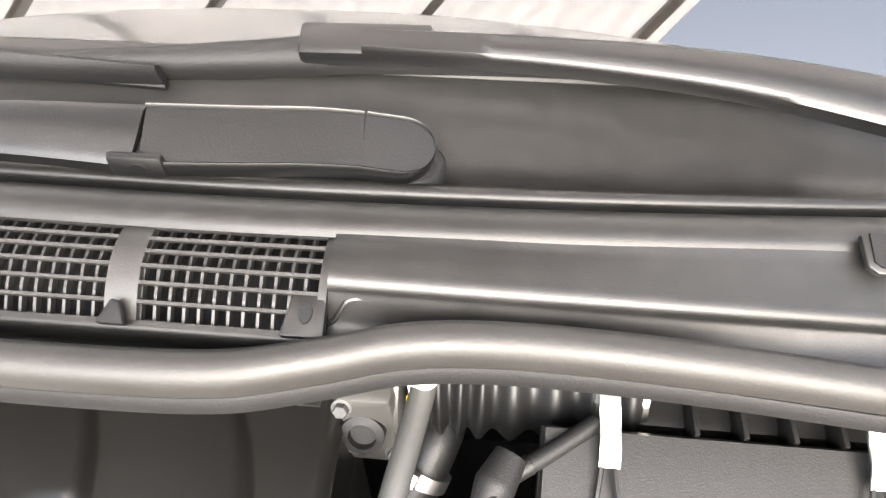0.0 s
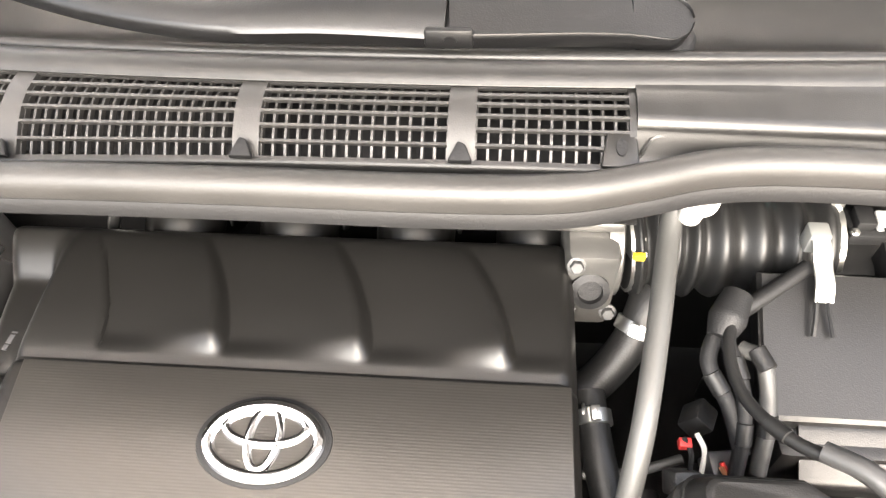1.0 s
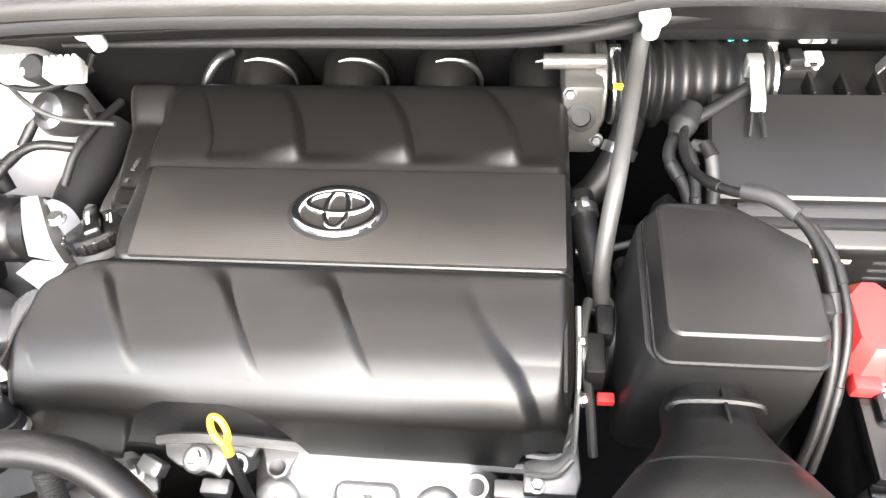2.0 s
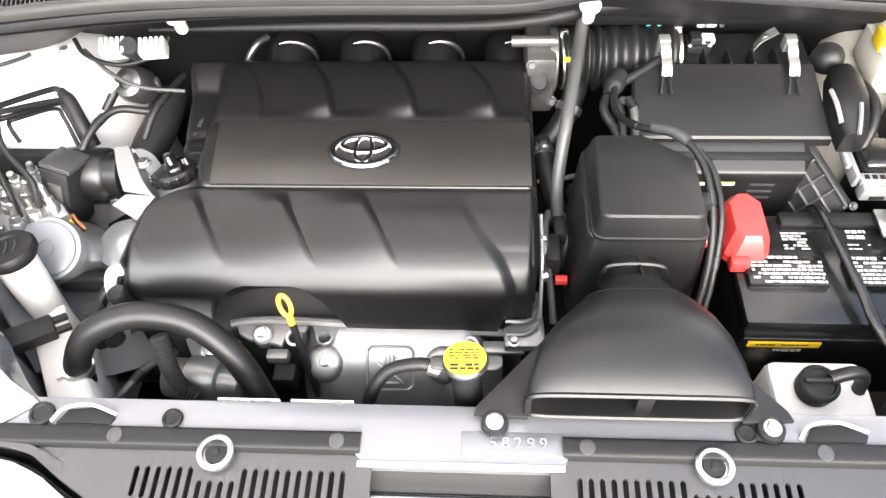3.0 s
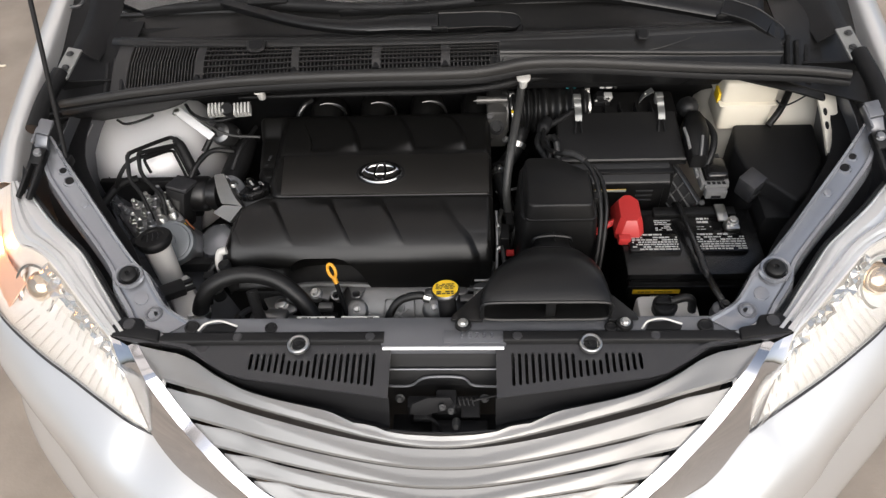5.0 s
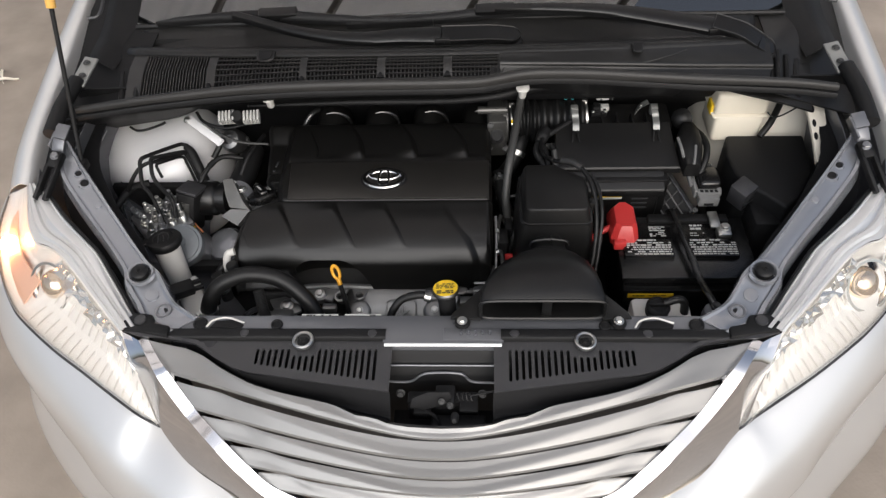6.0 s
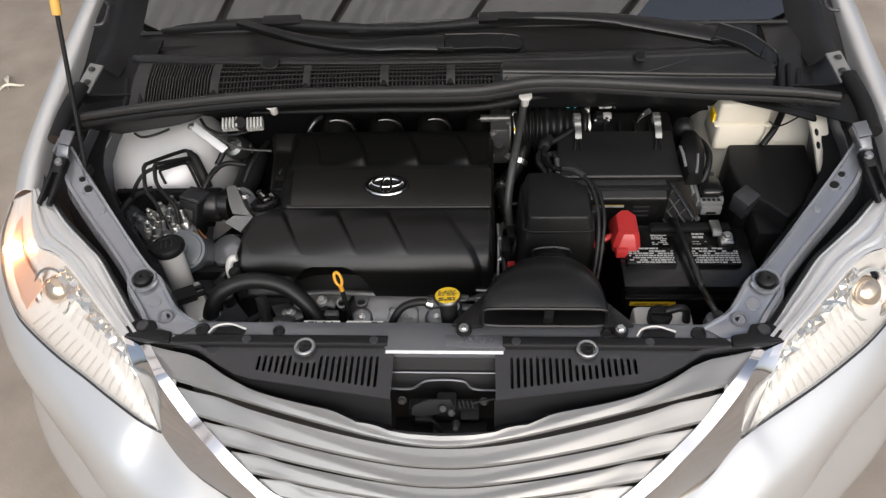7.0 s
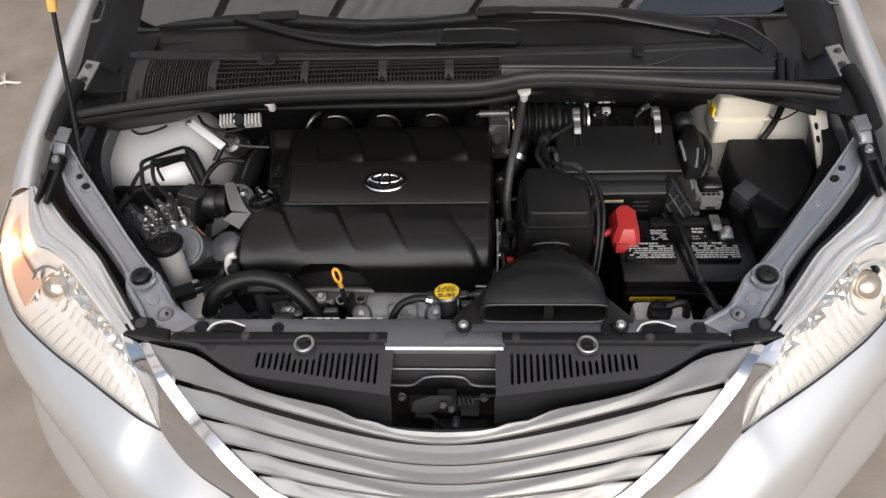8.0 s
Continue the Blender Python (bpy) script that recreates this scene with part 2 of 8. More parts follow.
def lathe(bm, profile, m, n=24, sx=1.0, sy=1.0):
    """Turn a profile of (radius, height) about the z axis of m."""
    rings = [[m @ Vector((max(r, 1e-5) * sx * math.cos(2 * math.pi * a / n), max(r, 1e-5) * sy * math.sin(2 * math.pi * a / n), h)) for a in range(n)] for r, h in profile]
    return loops(bm, rings)


def sheet(bm, curves, thick, nu=40, nv=12, flip=False):
    """A smooth panel through curves (each a list of points), given thickness along its normal."""
    rows = [catmull(c, nu) for c in curves]
    grid = [[None] * nu for _ in range(nv)]
    for j in range(nu):
        col = catmull([r[j] for r in rows], nv)
        for i in range(nv):
            grid[i][j] = col[i]
    return shell(bm, grid, thick, flip)


def shell(bm, grid, thick, flip=False):
    """A grid of points made into a closed sheet of that thickness."""
    ni, nj = len(grid), len(grid[0])
    nrm = [[None] * nj for _ in range(ni)]
    for i in range(ni):
        for j in range(nj):
            a = grid[min(i + 1, ni - 1)][j] - grid[max(i - 1, 0)][j]
            b = grid[i][min(j + 1, nj - 1)] - grid[i][max(j - 1, 0)]
            c = a.cross(b)
            nrm[i][j] = c.normalized() * (-1 if flip else 1) if c.length > 1e-12 else Vector((0, 0, 1))
    top = [[bm.verts.new(grid[i][j]) for j in range(nj)] for i in range(ni)]
    low = [[bm.verts.new(grid[i][j] - thick * nrm[i][j]) for j in range(nj)] for i in range(ni)]
    for i in range(ni - 1):
        for j in range(nj - 1):
            bm.faces.new((top[i][j], top[i][j + 1], top[i + 1][j + 1], top[i + 1][j]))
            bm.faces.new((low[i][j], low[i + 1][j], low[i + 1][j + 1], low[i][j + 1]))
    for i in range(ni - 1):
        bm.faces.new((top[i][0], top[i + 1][0], low[i + 1][0], low[i][0]))
        bm.faces.new((top[i][-1], low[i][-1], low[i + 1][-1], top[i + 1][-1]))
    for j in range(nj - 1):
        bm.faces.new((top[0][j], low[0][j], low[0][j + 1], top[0][j + 1]))
        bm.faces.new((top[-1][j], top[-1][j + 1], low[-1][j + 1], low[-1][j]))
    return bm


def prism(bm, outline, z0, z1, bevel=0.0, seg=2, m=None):
    """An outline of (x, y) drawn up from z0 to z1."""
    f = bm.faces.new([bm.verts.new((x, y, z0)) for x, y in outline])
    r = bmesh.ops.extrude_face_region(bm, geom=[f])
    v = [e for e in r["geom"] if isinstance(e, bmesh.types.BMVert)]
    bmesh.ops.translate(bm, vec=(0, 0, z1 - z0), verts=v)
    allv = list(f.verts) + v
    if bevel:
        e = [e for e in {e for q in allv for e in q.link_edges}]
        g = bmesh.ops.bevel(bm, geom=e, offset=bevel, segments=seg, profile=0.5, affect="EDGES")
        allv = list({q for q in allv if q.is_valid} | set(g["verts"]))
    if m:
        bmesh.ops.transform(bm, matrix=m, verts=allv)
    return bm


def bolt(name, at, parent, r=0.009, h=0.006, material=None, tilt=(0, 0)):
    """A hexagon bolt head on a washer."""
    bm = bmesh.new()
    m = pose(*at, tilt[0], tilt[1])
    lathe(bm, [(r * 1.35, 0), (r * 1.35, 0.0015), (r * 1.2, 0.002)], m, 20)
    lathe(bm, [(r, 0.002), (r, h), (r * 0.85, h + 0.001)], m, 6)
    return part(name, bm, material or STEEL, parent)


def bars(name, m, width, rows, material, parent, pitch=0.004, thick=0.0022, seed=1, label="", height=0.0004, gap=0.18):
    """Lines of small print that cannot be read, as short raised bars on the plane of m."""
    rng = random.Random(seed)
    bm = bmesh.new()
    for k in range(rows):
        x = -width / 2
        while x < width / 2 - 0.002:
            w = min(rng.uniform(0.003, 0.012), width / 2 - x)
            if rng.random() > gap:
                box(bm, (x, -k * pitch - thick * rng.uniform(0.75, 1.0), 0), (x + w, -k * pitch, height), 0, m=m)
            x += w + 0.0016
    return tagged(part(name, bm, material, parent, label, flat=True), kind="stuff")


# ---- setting ----
def build_ground():
    bm = bmesh.new()
    n = 60
    for i in range(n + 1):
        for j in range(n + 1):
            u, v = (i / n * 2 - 1), (j / n * 2 - 1)
            x, y = 400 * u ** 5 + 4 * u, 400 * v ** 5 + 4 * v
            bm.verts.new((x, y, 0.012 * noise.noise(Vector((x * 0.7, y * 0.7, 0))) if abs(x) < 12 and abs(y) < 12 else 0))
    bm.verts.ensure_lookup_table()
    for i in range(n):
        for j in range(n):
            a = i * (n + 1) + j
            bm.faces.new([bm.verts[k] for k in (a, a + n + 1, a + n + 2, a + 1)])
    tagged(finish(bm, "ground", GROUND), "worn brownish grey concrete yard with stains", "ground", kind="structure")


build_ground()


def build_leaf(x, y, turn):
    bm = bmesh.new()
    grid = []
    for i in range(9):
        u = i / 8
        w = 0.011 * math.sin(math.pi * u) ** 0.7 + 0.0008
        grid.append([Vector((0.11 * u - 0.055, w * k, 0.012 + 0.012 * math.sin(5 * u) + 0.008 * abs(k))) for k in (-1, -0.5, 0, 0.5, 1)])
    shell(bm, grid, 0.0008)
    tube(bm, [(-0.055, 0, 0.012), (-0.075, 0.006, 0.015), (-0.095, 0.002, 0.013)], 0.0015, 5)
    ob = tagged(finish(bm, "leaf", CREAM), "pale dry curled leaf on the concrete", "leaf")
    ob.matrix_basis = pose(x, y, 0, 0, 0, turn)


build_leaf(-2.33, 2.25, 120)
build_leaf(-2.28, 2.19, 30)

# the carport roof stands across the car at an angle; only the glass shows it
ROOF_Z, ROOF_TURN = 4.0, -42.0


def build_roof():
    m = pose(1.28, 0.9, ROOF_Z, 0, 0, ROOF_TURN)
    bm = bmesh.new()
    grid = []
    for i in range(2):
        row = []
        for j in range(421):
            x = -9.0 + j * 0.0214
            row.append(m @ Vector((x, (-4, 7)[i], 0.005 * math.sin(j * 1.3))))
        grid.append(row)
    shell(bm, grid, 0.003)
    roof = tagged(finish(bm, "ceiling", SHEETING), "milky corrugated carport roof sheets on steel beams", "roof", kind="structure")
    beams = []
    for k in range(10):
        b2 = bmesh.new()
        box(b2, (-0.02, -4, -0.12), (0.02, 7, -0.02), 0.006, m=m @ pose(-0.1 - 0.78 * k, 0, 0))
        beams.append(part("beam", b2, BEAM, roof))
    for x, y in ((-0.1, 6.5), (-7.12, 6.5), (-7.12, -3.5)):
        b2 = bmesh.new()
        box(b2, (-0.07, -0.07, -ROOF_Z), (0.07, 0.07, -0.16), 0.006, m=m @ pose(x, y, 0))
        part("post", b2, BEAM, roof)


build_roof()

# ---- the car ----
car = thing("car", "silver minivan with its engine bay laid open", "car")
LR = (-1, 1)


def mirror(pts, s):
    return [Vector((p[0] * s, p[1], p[2])) for p in pts]


# front bumper skin, one piece from wheel arch to wheel arch
# lower lamp edge, inner lamp edge, bumper crease and bumper top edge; the nose sits a little askew, so both sides are given
LAMP_OUT = {-1: [(0.518, -0.106, 0.836), (0.557, -0.092, 0.852), (0.617, -0.057, 0.864), (0.683, -0.015, 0.874), (0.752, 0.028, 0.882), (0.83, 0.085, 0.89), (0.872, 0.125, 0.895), (0.918, 0.194, 0.912), (0.942, 0.275, 0.95), (0.93, 0.345, 0.992)],
            1: [(0.513, -0.106, 0.85), (0.545, -0.084, 0.854), (0.612, -0.043, 0.864), (0.667, -0.008, 0.873), (0.725, 0.033, 0.882), (0.775, 0.072, 0.889), (0.835, 0.132, 0.895), (0.90, 0.22, 0.912), (0.925, 0.30, 0.945), (0.912, 0.352, 0.99)]}
LAMP_IN = [(0.516, -0.104, 0.842), (0.55, -0.05, 0.90), (0.592, 0.017, 0.955), (0.627, 0.049, 0.968), (0.667, 0.089, 0.978), (0.714, 0.137, 0.985), (0.743, 0.164, 0.995), (0.779, 0.186, 1.0), (0.809, 0.198, 1.003), (0.842, 0.25, 1.008), (0.885, 0.348, 1.01)]
CREASE = {-1: [(0.0, -0.41, 0.66), (0.25, -0.37, 0.665), (0.45, -0.295, 0.675), (0.634, -0.178, 0.693), (0.73, -0.092, 0.697), (0.818, -0.012, 0.70), (0.918, 0.10, 0.704), (0.985, 0.215, 0.72), (1.0, 0.34, 0.78)],
          1: [(0.0, -0.41, 0.66), (0.25, -0.37, 0.665), (0.45, -0.285, 0.675), (0.628, -0.157, 0.693), (0.703, -0.081, 0.697), (0.778, -0.004, 0.70), (0.889, 0.108, 0.705), (0.965, 0.215, 0.72), (0.99, 0.34, 0.78)]}
TOP_EDGE = {k: [(0.0, -0.262, 0.735), (0.2, -0.256, 0.75), (0.345, -0.216, 0.789), (0.44, -0.172, 0.818)] + [(x + 0.006, y - 0.003, z - 0.003) for x, y, z in v] for k, v in LAMP_OUT.items()}


def build_bumper():
    n = 41
    sides = {}
    for s in LR:
        top, crease = catmull(TOP_EDGE[s], n), catmull(CREASE[s], n)
        mid = [a.lerp(b, 0.5) + Vector((0.018, -0.020, 0.026)) for a, b in zip(top, crease)]
        above = [a.lerp(b, 0.93) + Vector((0.006, -0.006, 0.005)) for a, b in zip(mid, crease)]
        # the skin tucks in under the crease and flares again below
        under = [Vector((p.x * 0.986, p.y + 0.006, p.z - 0.016)) for p in crease]
        low = [Vector((p.x * 1.0, p.y - 0.004, p.z - 0.08)) for p in crease]
        flare = [Vector((p.x * 1.085, p.y - 0.03, p.z - 0.25)) for p in crease]
        base = [Vector((p.x * 1.05, p.y - 0.005, 0.25)) for p in crease]
        lip = [p + Vector((-0.012, 0.02, -0.018)) for p in top]
        sides[s] = [[Vector((s * p.x, p.y, p.z)) for p in c] for c in (lip, top, mid, above, crease, under, low, flare, base)]
    bm = bmesh.new()
    sheet(bm, [a[:0:-1] + b for a, b in zip(sides[-1], sides[1])], 0.004, 113, 65)
    part("bumper", bm, SILVER, car, "glossy silver painted bumper skin", angle=50)


build_bumper()


def build_fender(s):
    bm = bmesh.new()
    ys = [0.352, 0.45, 0.6, 0.75, 0.95, 1.25]
    edge_x = [0.888, 0.897, 0.905, 0.912, 0.92, 0.93]
    edge_z = [1.012, 1.045, 1.075, 1.10, 1.13, 1.16]
    if s > 0:
        edge_x = [x - 0.036 * (y - 0.352) for x, y in zip(edge_x, ys)]
    curves = []
    for dx, dz in ((-0.012, -0.035), (-0.004, -0.004), (0.018, 0.0), (0.05, -0.028), (0.075, -0.10), (0.085, -0.25), (0.075, -0.55)):
        curves.append([(s * (x + dx), y, z + dz) for x, y, z in zip(edge_x, ys, edge_z)])
    sheet(bm, curves, 0.002, 40, 30, flip=s > 0)
    part("fender", bm, SILVER, car, angle=60)
    # painted flange ahead of the hood gap, between lamp and rail
    bm = bmesh.new()
    inner = [(0.557, 0.026, 0.955), (0.592, 0.068, 0.953), (0.616, 0.10, 0.962), (0.645, 0.137, 0.974), (0.68, 0.18, 0.985), (0.714, 0.21, 0.992), (0.772, 0.262, 1.002), (0.817, 0.309, 1.009), (0.862, 0.35, 1.012)]
    outer = [(0.592, 0.019, 0.956), (0.625, 0.051, 0.968), (0.665, 0.091, 0.978), (0.712, 0.139, 0.985), (0.741, 0.166, 0.995), (0.777, 0.189, 1.0), (0.807, 0.201, 1.003), (0.840, 0.252, 1.008), (0.883, 0.35, 1.012)]
    a, b = mirror(inner, s), mirror(outer, s)
    dn = [p + Vector((-0.003 * s, 0.004, -0.05)) for p in a]
    cols = [catmull(c, 40) for c in (dn, a, b)]
    rows = [cols[0]]
    for f, h in ((0, 0), (0.05, 0.004), (0.10, 0.001), (0.28, 0.007), (0.36, 0.0065), (0.44, 0.001), (0.56, 0.0), (0.64, 0.006), (0.74, 0.006), (0.82, 0.001), (0.92, 0.002), (1, 0)):
        rows.append([p.lerp(q, f) + Vector((0, 0, h * min(1.0, 0.25 + 3 * (p - q).length / 0.1))) for p, q in zip(cols[1], cols[2])])
    shell(bm, rows, 0.002, flip=s > 0)
    part("fender_flange", bm, SILVER, car, "silver painted inner fender flange", angle=40)
    bm = bmesh.new()
    tube(bm, [p + Vector((-0.002 * s, 0.002, 0.002)) for p in a], 0.004, 8, 40)
    part("edge_seal", bm, RUBBER, car)


for s in LR:
    build_fender(s)


# bay sheet metal: radiator support, side rails, aprons, towers, firewall, floor
def hole(bm, x, y, z, r, rim=0.003, n=20, m=None):
    """A pressed round hole: a rolled rim round a sunk dark cup."""
    mm = m or pose(x, y, z)
    lathe(bm, [(r * 1.5, -0.001), (r * 1.35, 0.002), (r * 1.05, 0.002), (r, -0.002), (r * 0.95, -0.012), (0.0, -0.013)], mm, n)


def build_support():
    bm = bmesh.new()
    cols = []
    for k in range(161):
        x = -0.5 + k / 160
        w = min(1, max(0, (abs(x) - 0.103) / 0.009))
        w = w * w * (3 - 2 * w)
        edge = [(0.060, 0.90), (0.060, 0.944), (0.0595, 0.9475), (0.056, 0.949), (0.04, 0.9502), (0.03, 0.9505), (0.002 + 0.018 * w, 0.9503), (-0.003 + 0.0185 * w, 0.9495), (-0.006 + 0.020 * w, 0.946), (-0.008 + 0.021 * w, 0.935)]
        cols.append([Vector((x, y, z)) for y, z in edge])
    shell(bm, [[c[i] for c in cols] for i in range(10)], 0.0025)
    sup = part("radiator_support", bm, SUPPORT, car, "thin silver painted crossmember with pressed holes")
    # rimmed dark discs stand in for pressed holes, shade put into their colour
    for x, y, r in ((-0.448, 0.038, 0.011), (-0.305, 0.036, 0.009), (0.288, 0.034, 0.009), (0.448, 0.036, 0.011)):
        b2 = bmesh.new()
        lathe(b2, [(r * 1.25, 0), (r * 1.2, 0.003), (r * 0.9, 0.004), (r * 0.8, 0.002), (0, 0.0015)], pose(x, y, 0.9515), 18)
        part("plug", b2, MATTE, sup, "dark round disc standing in for a pressed hole")
    for x in (-0.40, 0.375):
        # solid dark shape whose colour stands for the shade inside a slot
        b2 = bmesh.new()
        prism(b2, [(x - 0.03, 0.028), (x + 0.03, 0.028), (x + 0.034, 0.036), (x + 0.01, 0.047), (x - 0.02, 0.044)], 0.9505, 0.953, 0.0012)
        part("slot", b2, DARK, sup)
        b2 = bmesh.new()
        tube(b2, [(x - 0.035, 0.03, 0.953), (x - 0.024, 0.043, 0.956), (x + 0.002, 0.048, 0.957), (x + 0.034, 0.039, 0.954)], 0.0018, 8)
        part("cable_sleeve", b2, WHITEPL, sup, "white sleeve on the slot edge")
    # stamped number on a shallow raised field
    b2 = bmesh.new()
    box(b2, (0.0, 0.004, 0.9490), (0.105, 0.031, 0.9515), 0.0015)
    part("stamped_field", b2, SUPPORT, sup)
    cu = bpy.data.curves.new("stamp", "FONT")
    cu.body, cu.size, cu.extrude, cu.align_x, cu.align_y, cu.space_character = "58299", 0.017, 0.0006, "CENTER", "CENTER", 1.5
    tmp = new("stamp_source", cu)
    me = bpy.data.meshes.new_from_object(tmp)
    bpy.data.objects.remove(tmp)
    me.materials.append(RAIL)
    st = new("stamped_number", me)
    st.parent = sup
    st.matrix_basis = pose(0.058, 0.018, 0.9532)
    b2 = bmesh.new()
    tube(b2, [(-0.104, -0.0055, 0.9495), (-0.05, -0.0055, 0.9495), (0.05, -0.0055, 0.9495), (0.104, -0.0055, 0.9495)], 0.0032, 8)
    part("bare_lip", b2, TOWER, sup, "bright rolled lip")
    # the recess below the lip, with two pressed creases
    bm = bmesh.new()
    rows = [(-0.008, 0.936), (-0.014, 0.929), (-0.0225, 0.918), (-0.0255, 0.9195), (-0.028, 0.917), (-0.036, 0.905), (-0.040, 0.895), (-0.044, 0.875), (-0.05, 0.80), (-0.06, 0.6)]
    sheet(bm, [[(x, y - (0.0 if abs(x) > 0.06 else 0.0), z) for x in (-0.12, -0.06, 0.0, 0.06, 0.12)] for y, z in rows], 0.003, 20, 44)
    part("latch_panel", bm, MATTE, car, "dark grey pressed panel behind the latch")


build_support()


def build_rail(s):
    """The pressed rail that runs from the radiator support back to the hood hinge."""
    inner = [(0.455, 0.05, 0.949), (0.503, 0.080, 0.952), (0.527, 0.108, 0.964), (0.548, 0.138, 0.976), (0.578, 0.163, 0.982), (0.628, 0.218, 0.993), (0.676, 0.275, 1.006), (0.72, 0.326, 1.02), (0.764, 0.378, 1.036), (0.818, 0.446, 1.047)]
    outer = [(0.50, 0.016, 0.949), (0.555, 0.042, 0.951), (0.58, 0.075, 0.953), (0.608, 0.112, 0.966), (0.622, 0.148, 0.977), (0.672, 0.207, 0.990), (0.722, 0.26, 1.002), (0.765, 0.308, 1.014), (0.805, 0.36, 1.03), (0.832, 0.44, 1.047)]
    a, b = mirror(inner, s), mirror(outer, s)
    A, B = catmull(a, 60), catmull(b, 60)
    rows = [[p + Vector((-0.004 * s, 0.002, -0.05)) for p in A]]
    for f, h in ((0, 0), (0.03, 0.005), (0.07, 0.006), (0.12, 0.003), (0.16, 0.002), (0.45, 0.0032), (0.74, 0.0025), (0.80, 0.0015), (0.84, 0.001), (0.87, 0.005), (0.95, 0.006), (1, 0)):
        rows.append([p.lerp(q, f) + Vector((0, 0, h)) for p, q in zip(A, B)])
    rows.append([p + Vector((0.004 * s, -0.003, -0.022)) for p in B])
    bm = bmesh.new()
    shell(bm, rows, 0.002, flip=s > 0)
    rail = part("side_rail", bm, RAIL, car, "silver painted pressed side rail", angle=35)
    bm = bmesh.new()
    lathe(bm, [(0.027, -0.005), (0.025, 0.002), (0.021, 0.001), (0.0165, -0.005)], pose(s * 0.579, 0.13, 0.988, 8, -6 * s), 28)
    part("pressed_ring", bm, RAIL, rail)
    bm = bmesh.new()
    lathe(bm, [(0.0165, -0.004), (0.0155, 0.006), (0.012, 0.0085), (0.004, 0.009), (0.003, 0.006), (0, 0.005)], pose(s * 0.579, 0.13, 0.988, 8, -6 * s), 24)
    part("bump_stop", bm, RUBBER, rail, "round black rubber stop")
    bm = bmesh.new()
    lathe(bm, [(0.017, -0.001), (0.015, 0.005), (0.011, 0.005), (0.008, 0.0)], pose(s * 0.524, 0.064, 0.954, 6, 0), 22)
    part("pressed_ring", bm, SUPPORT, rail)
    # dark disc in place of an opening, shade put into its colour
    bm = bmesh.new()
    lathe(bm, [(0.009, 0.001), (0.006, 0.0025), (0, 0.0025)], pose(s * 0.524, 0.064, 0.954, 6, 0), 16)
    part("bolt_hole", bm, DARK, rail)
    for x, y, z, r, dark in ((0.707, 0.286, 1.009, 0.008, 0), (0.748, 0.337, 1.023, 0.009, 1), (0.767, 0.36, 1.029, 0.007, 1), (0.552, 0.093, 0.960, 0.013, 0)):
        bm = bmesh.new()
        mm = pose(s * x, y, z + 0.0055, 13, -11 * s)
        if dark:
            rim = bmesh.new()
            lathe(rim, [(r * 1.5, -0.002), (r * 1.35, 0.0025), (r * 1.05, 0.003), (r, 0.001)], mm, 18)
            part("pressed_ring", rim, RAIL, rail)
        if dark:
            # uncut hole: a disc coloured as dark as its inside
            lathe(bm, [(r, 0), (r * 0.9, 0.002), (0, 0.002)], mm, 16)
        else:
            lathe(bm, [(r, 0), (r * 0.95, 0.0025), (r * 0.4, 0.0035), (0, 0.003)], mm, 16)
        part("rail_hole" if dark else "pressed_boss", bm, DARK if dark else RAIL, rail)
    # apron below the rail; the gutter outside it is dark for the gap's shade
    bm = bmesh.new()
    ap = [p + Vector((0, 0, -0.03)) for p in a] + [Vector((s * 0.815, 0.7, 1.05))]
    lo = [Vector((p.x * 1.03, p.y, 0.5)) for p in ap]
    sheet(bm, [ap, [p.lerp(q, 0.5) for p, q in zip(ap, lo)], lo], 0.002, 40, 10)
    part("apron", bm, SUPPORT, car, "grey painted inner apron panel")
    bm = bmesh.new()
    g1 = [Vector((s * x, y, z)) for x, y, z in ((0.56, 0.02, 0.90), (0.62, 0.10, 0.91), (0.70, 0.21, 0.925), (0.80, 0.31, 0.95), (0.85, 0.45, 0.98), (0.86, 0.8, 1.02))]
    g2 = [Vector((s * x, y, z)) for x, y, z in ((0.50, 0.06, 0.91), (0.56, 0.14, 0.92), (0.63, 0.25, 0.94), (0.72, 0.36, 0.96), (0.79, 0.5, 0.99), (0.80, 0.8, 1.02))]
    sheet(bm, [g2, g1], 0.003, 30, 4)
    part("gutter", bm, DARK, car)
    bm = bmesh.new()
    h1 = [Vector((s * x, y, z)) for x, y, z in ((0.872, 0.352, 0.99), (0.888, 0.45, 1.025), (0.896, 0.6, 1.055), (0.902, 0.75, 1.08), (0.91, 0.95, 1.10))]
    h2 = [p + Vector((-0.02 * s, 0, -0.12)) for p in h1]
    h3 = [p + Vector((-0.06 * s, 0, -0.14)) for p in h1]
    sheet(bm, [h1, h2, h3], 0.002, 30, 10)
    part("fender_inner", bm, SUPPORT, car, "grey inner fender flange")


for s in LR:
    build_rail(s)


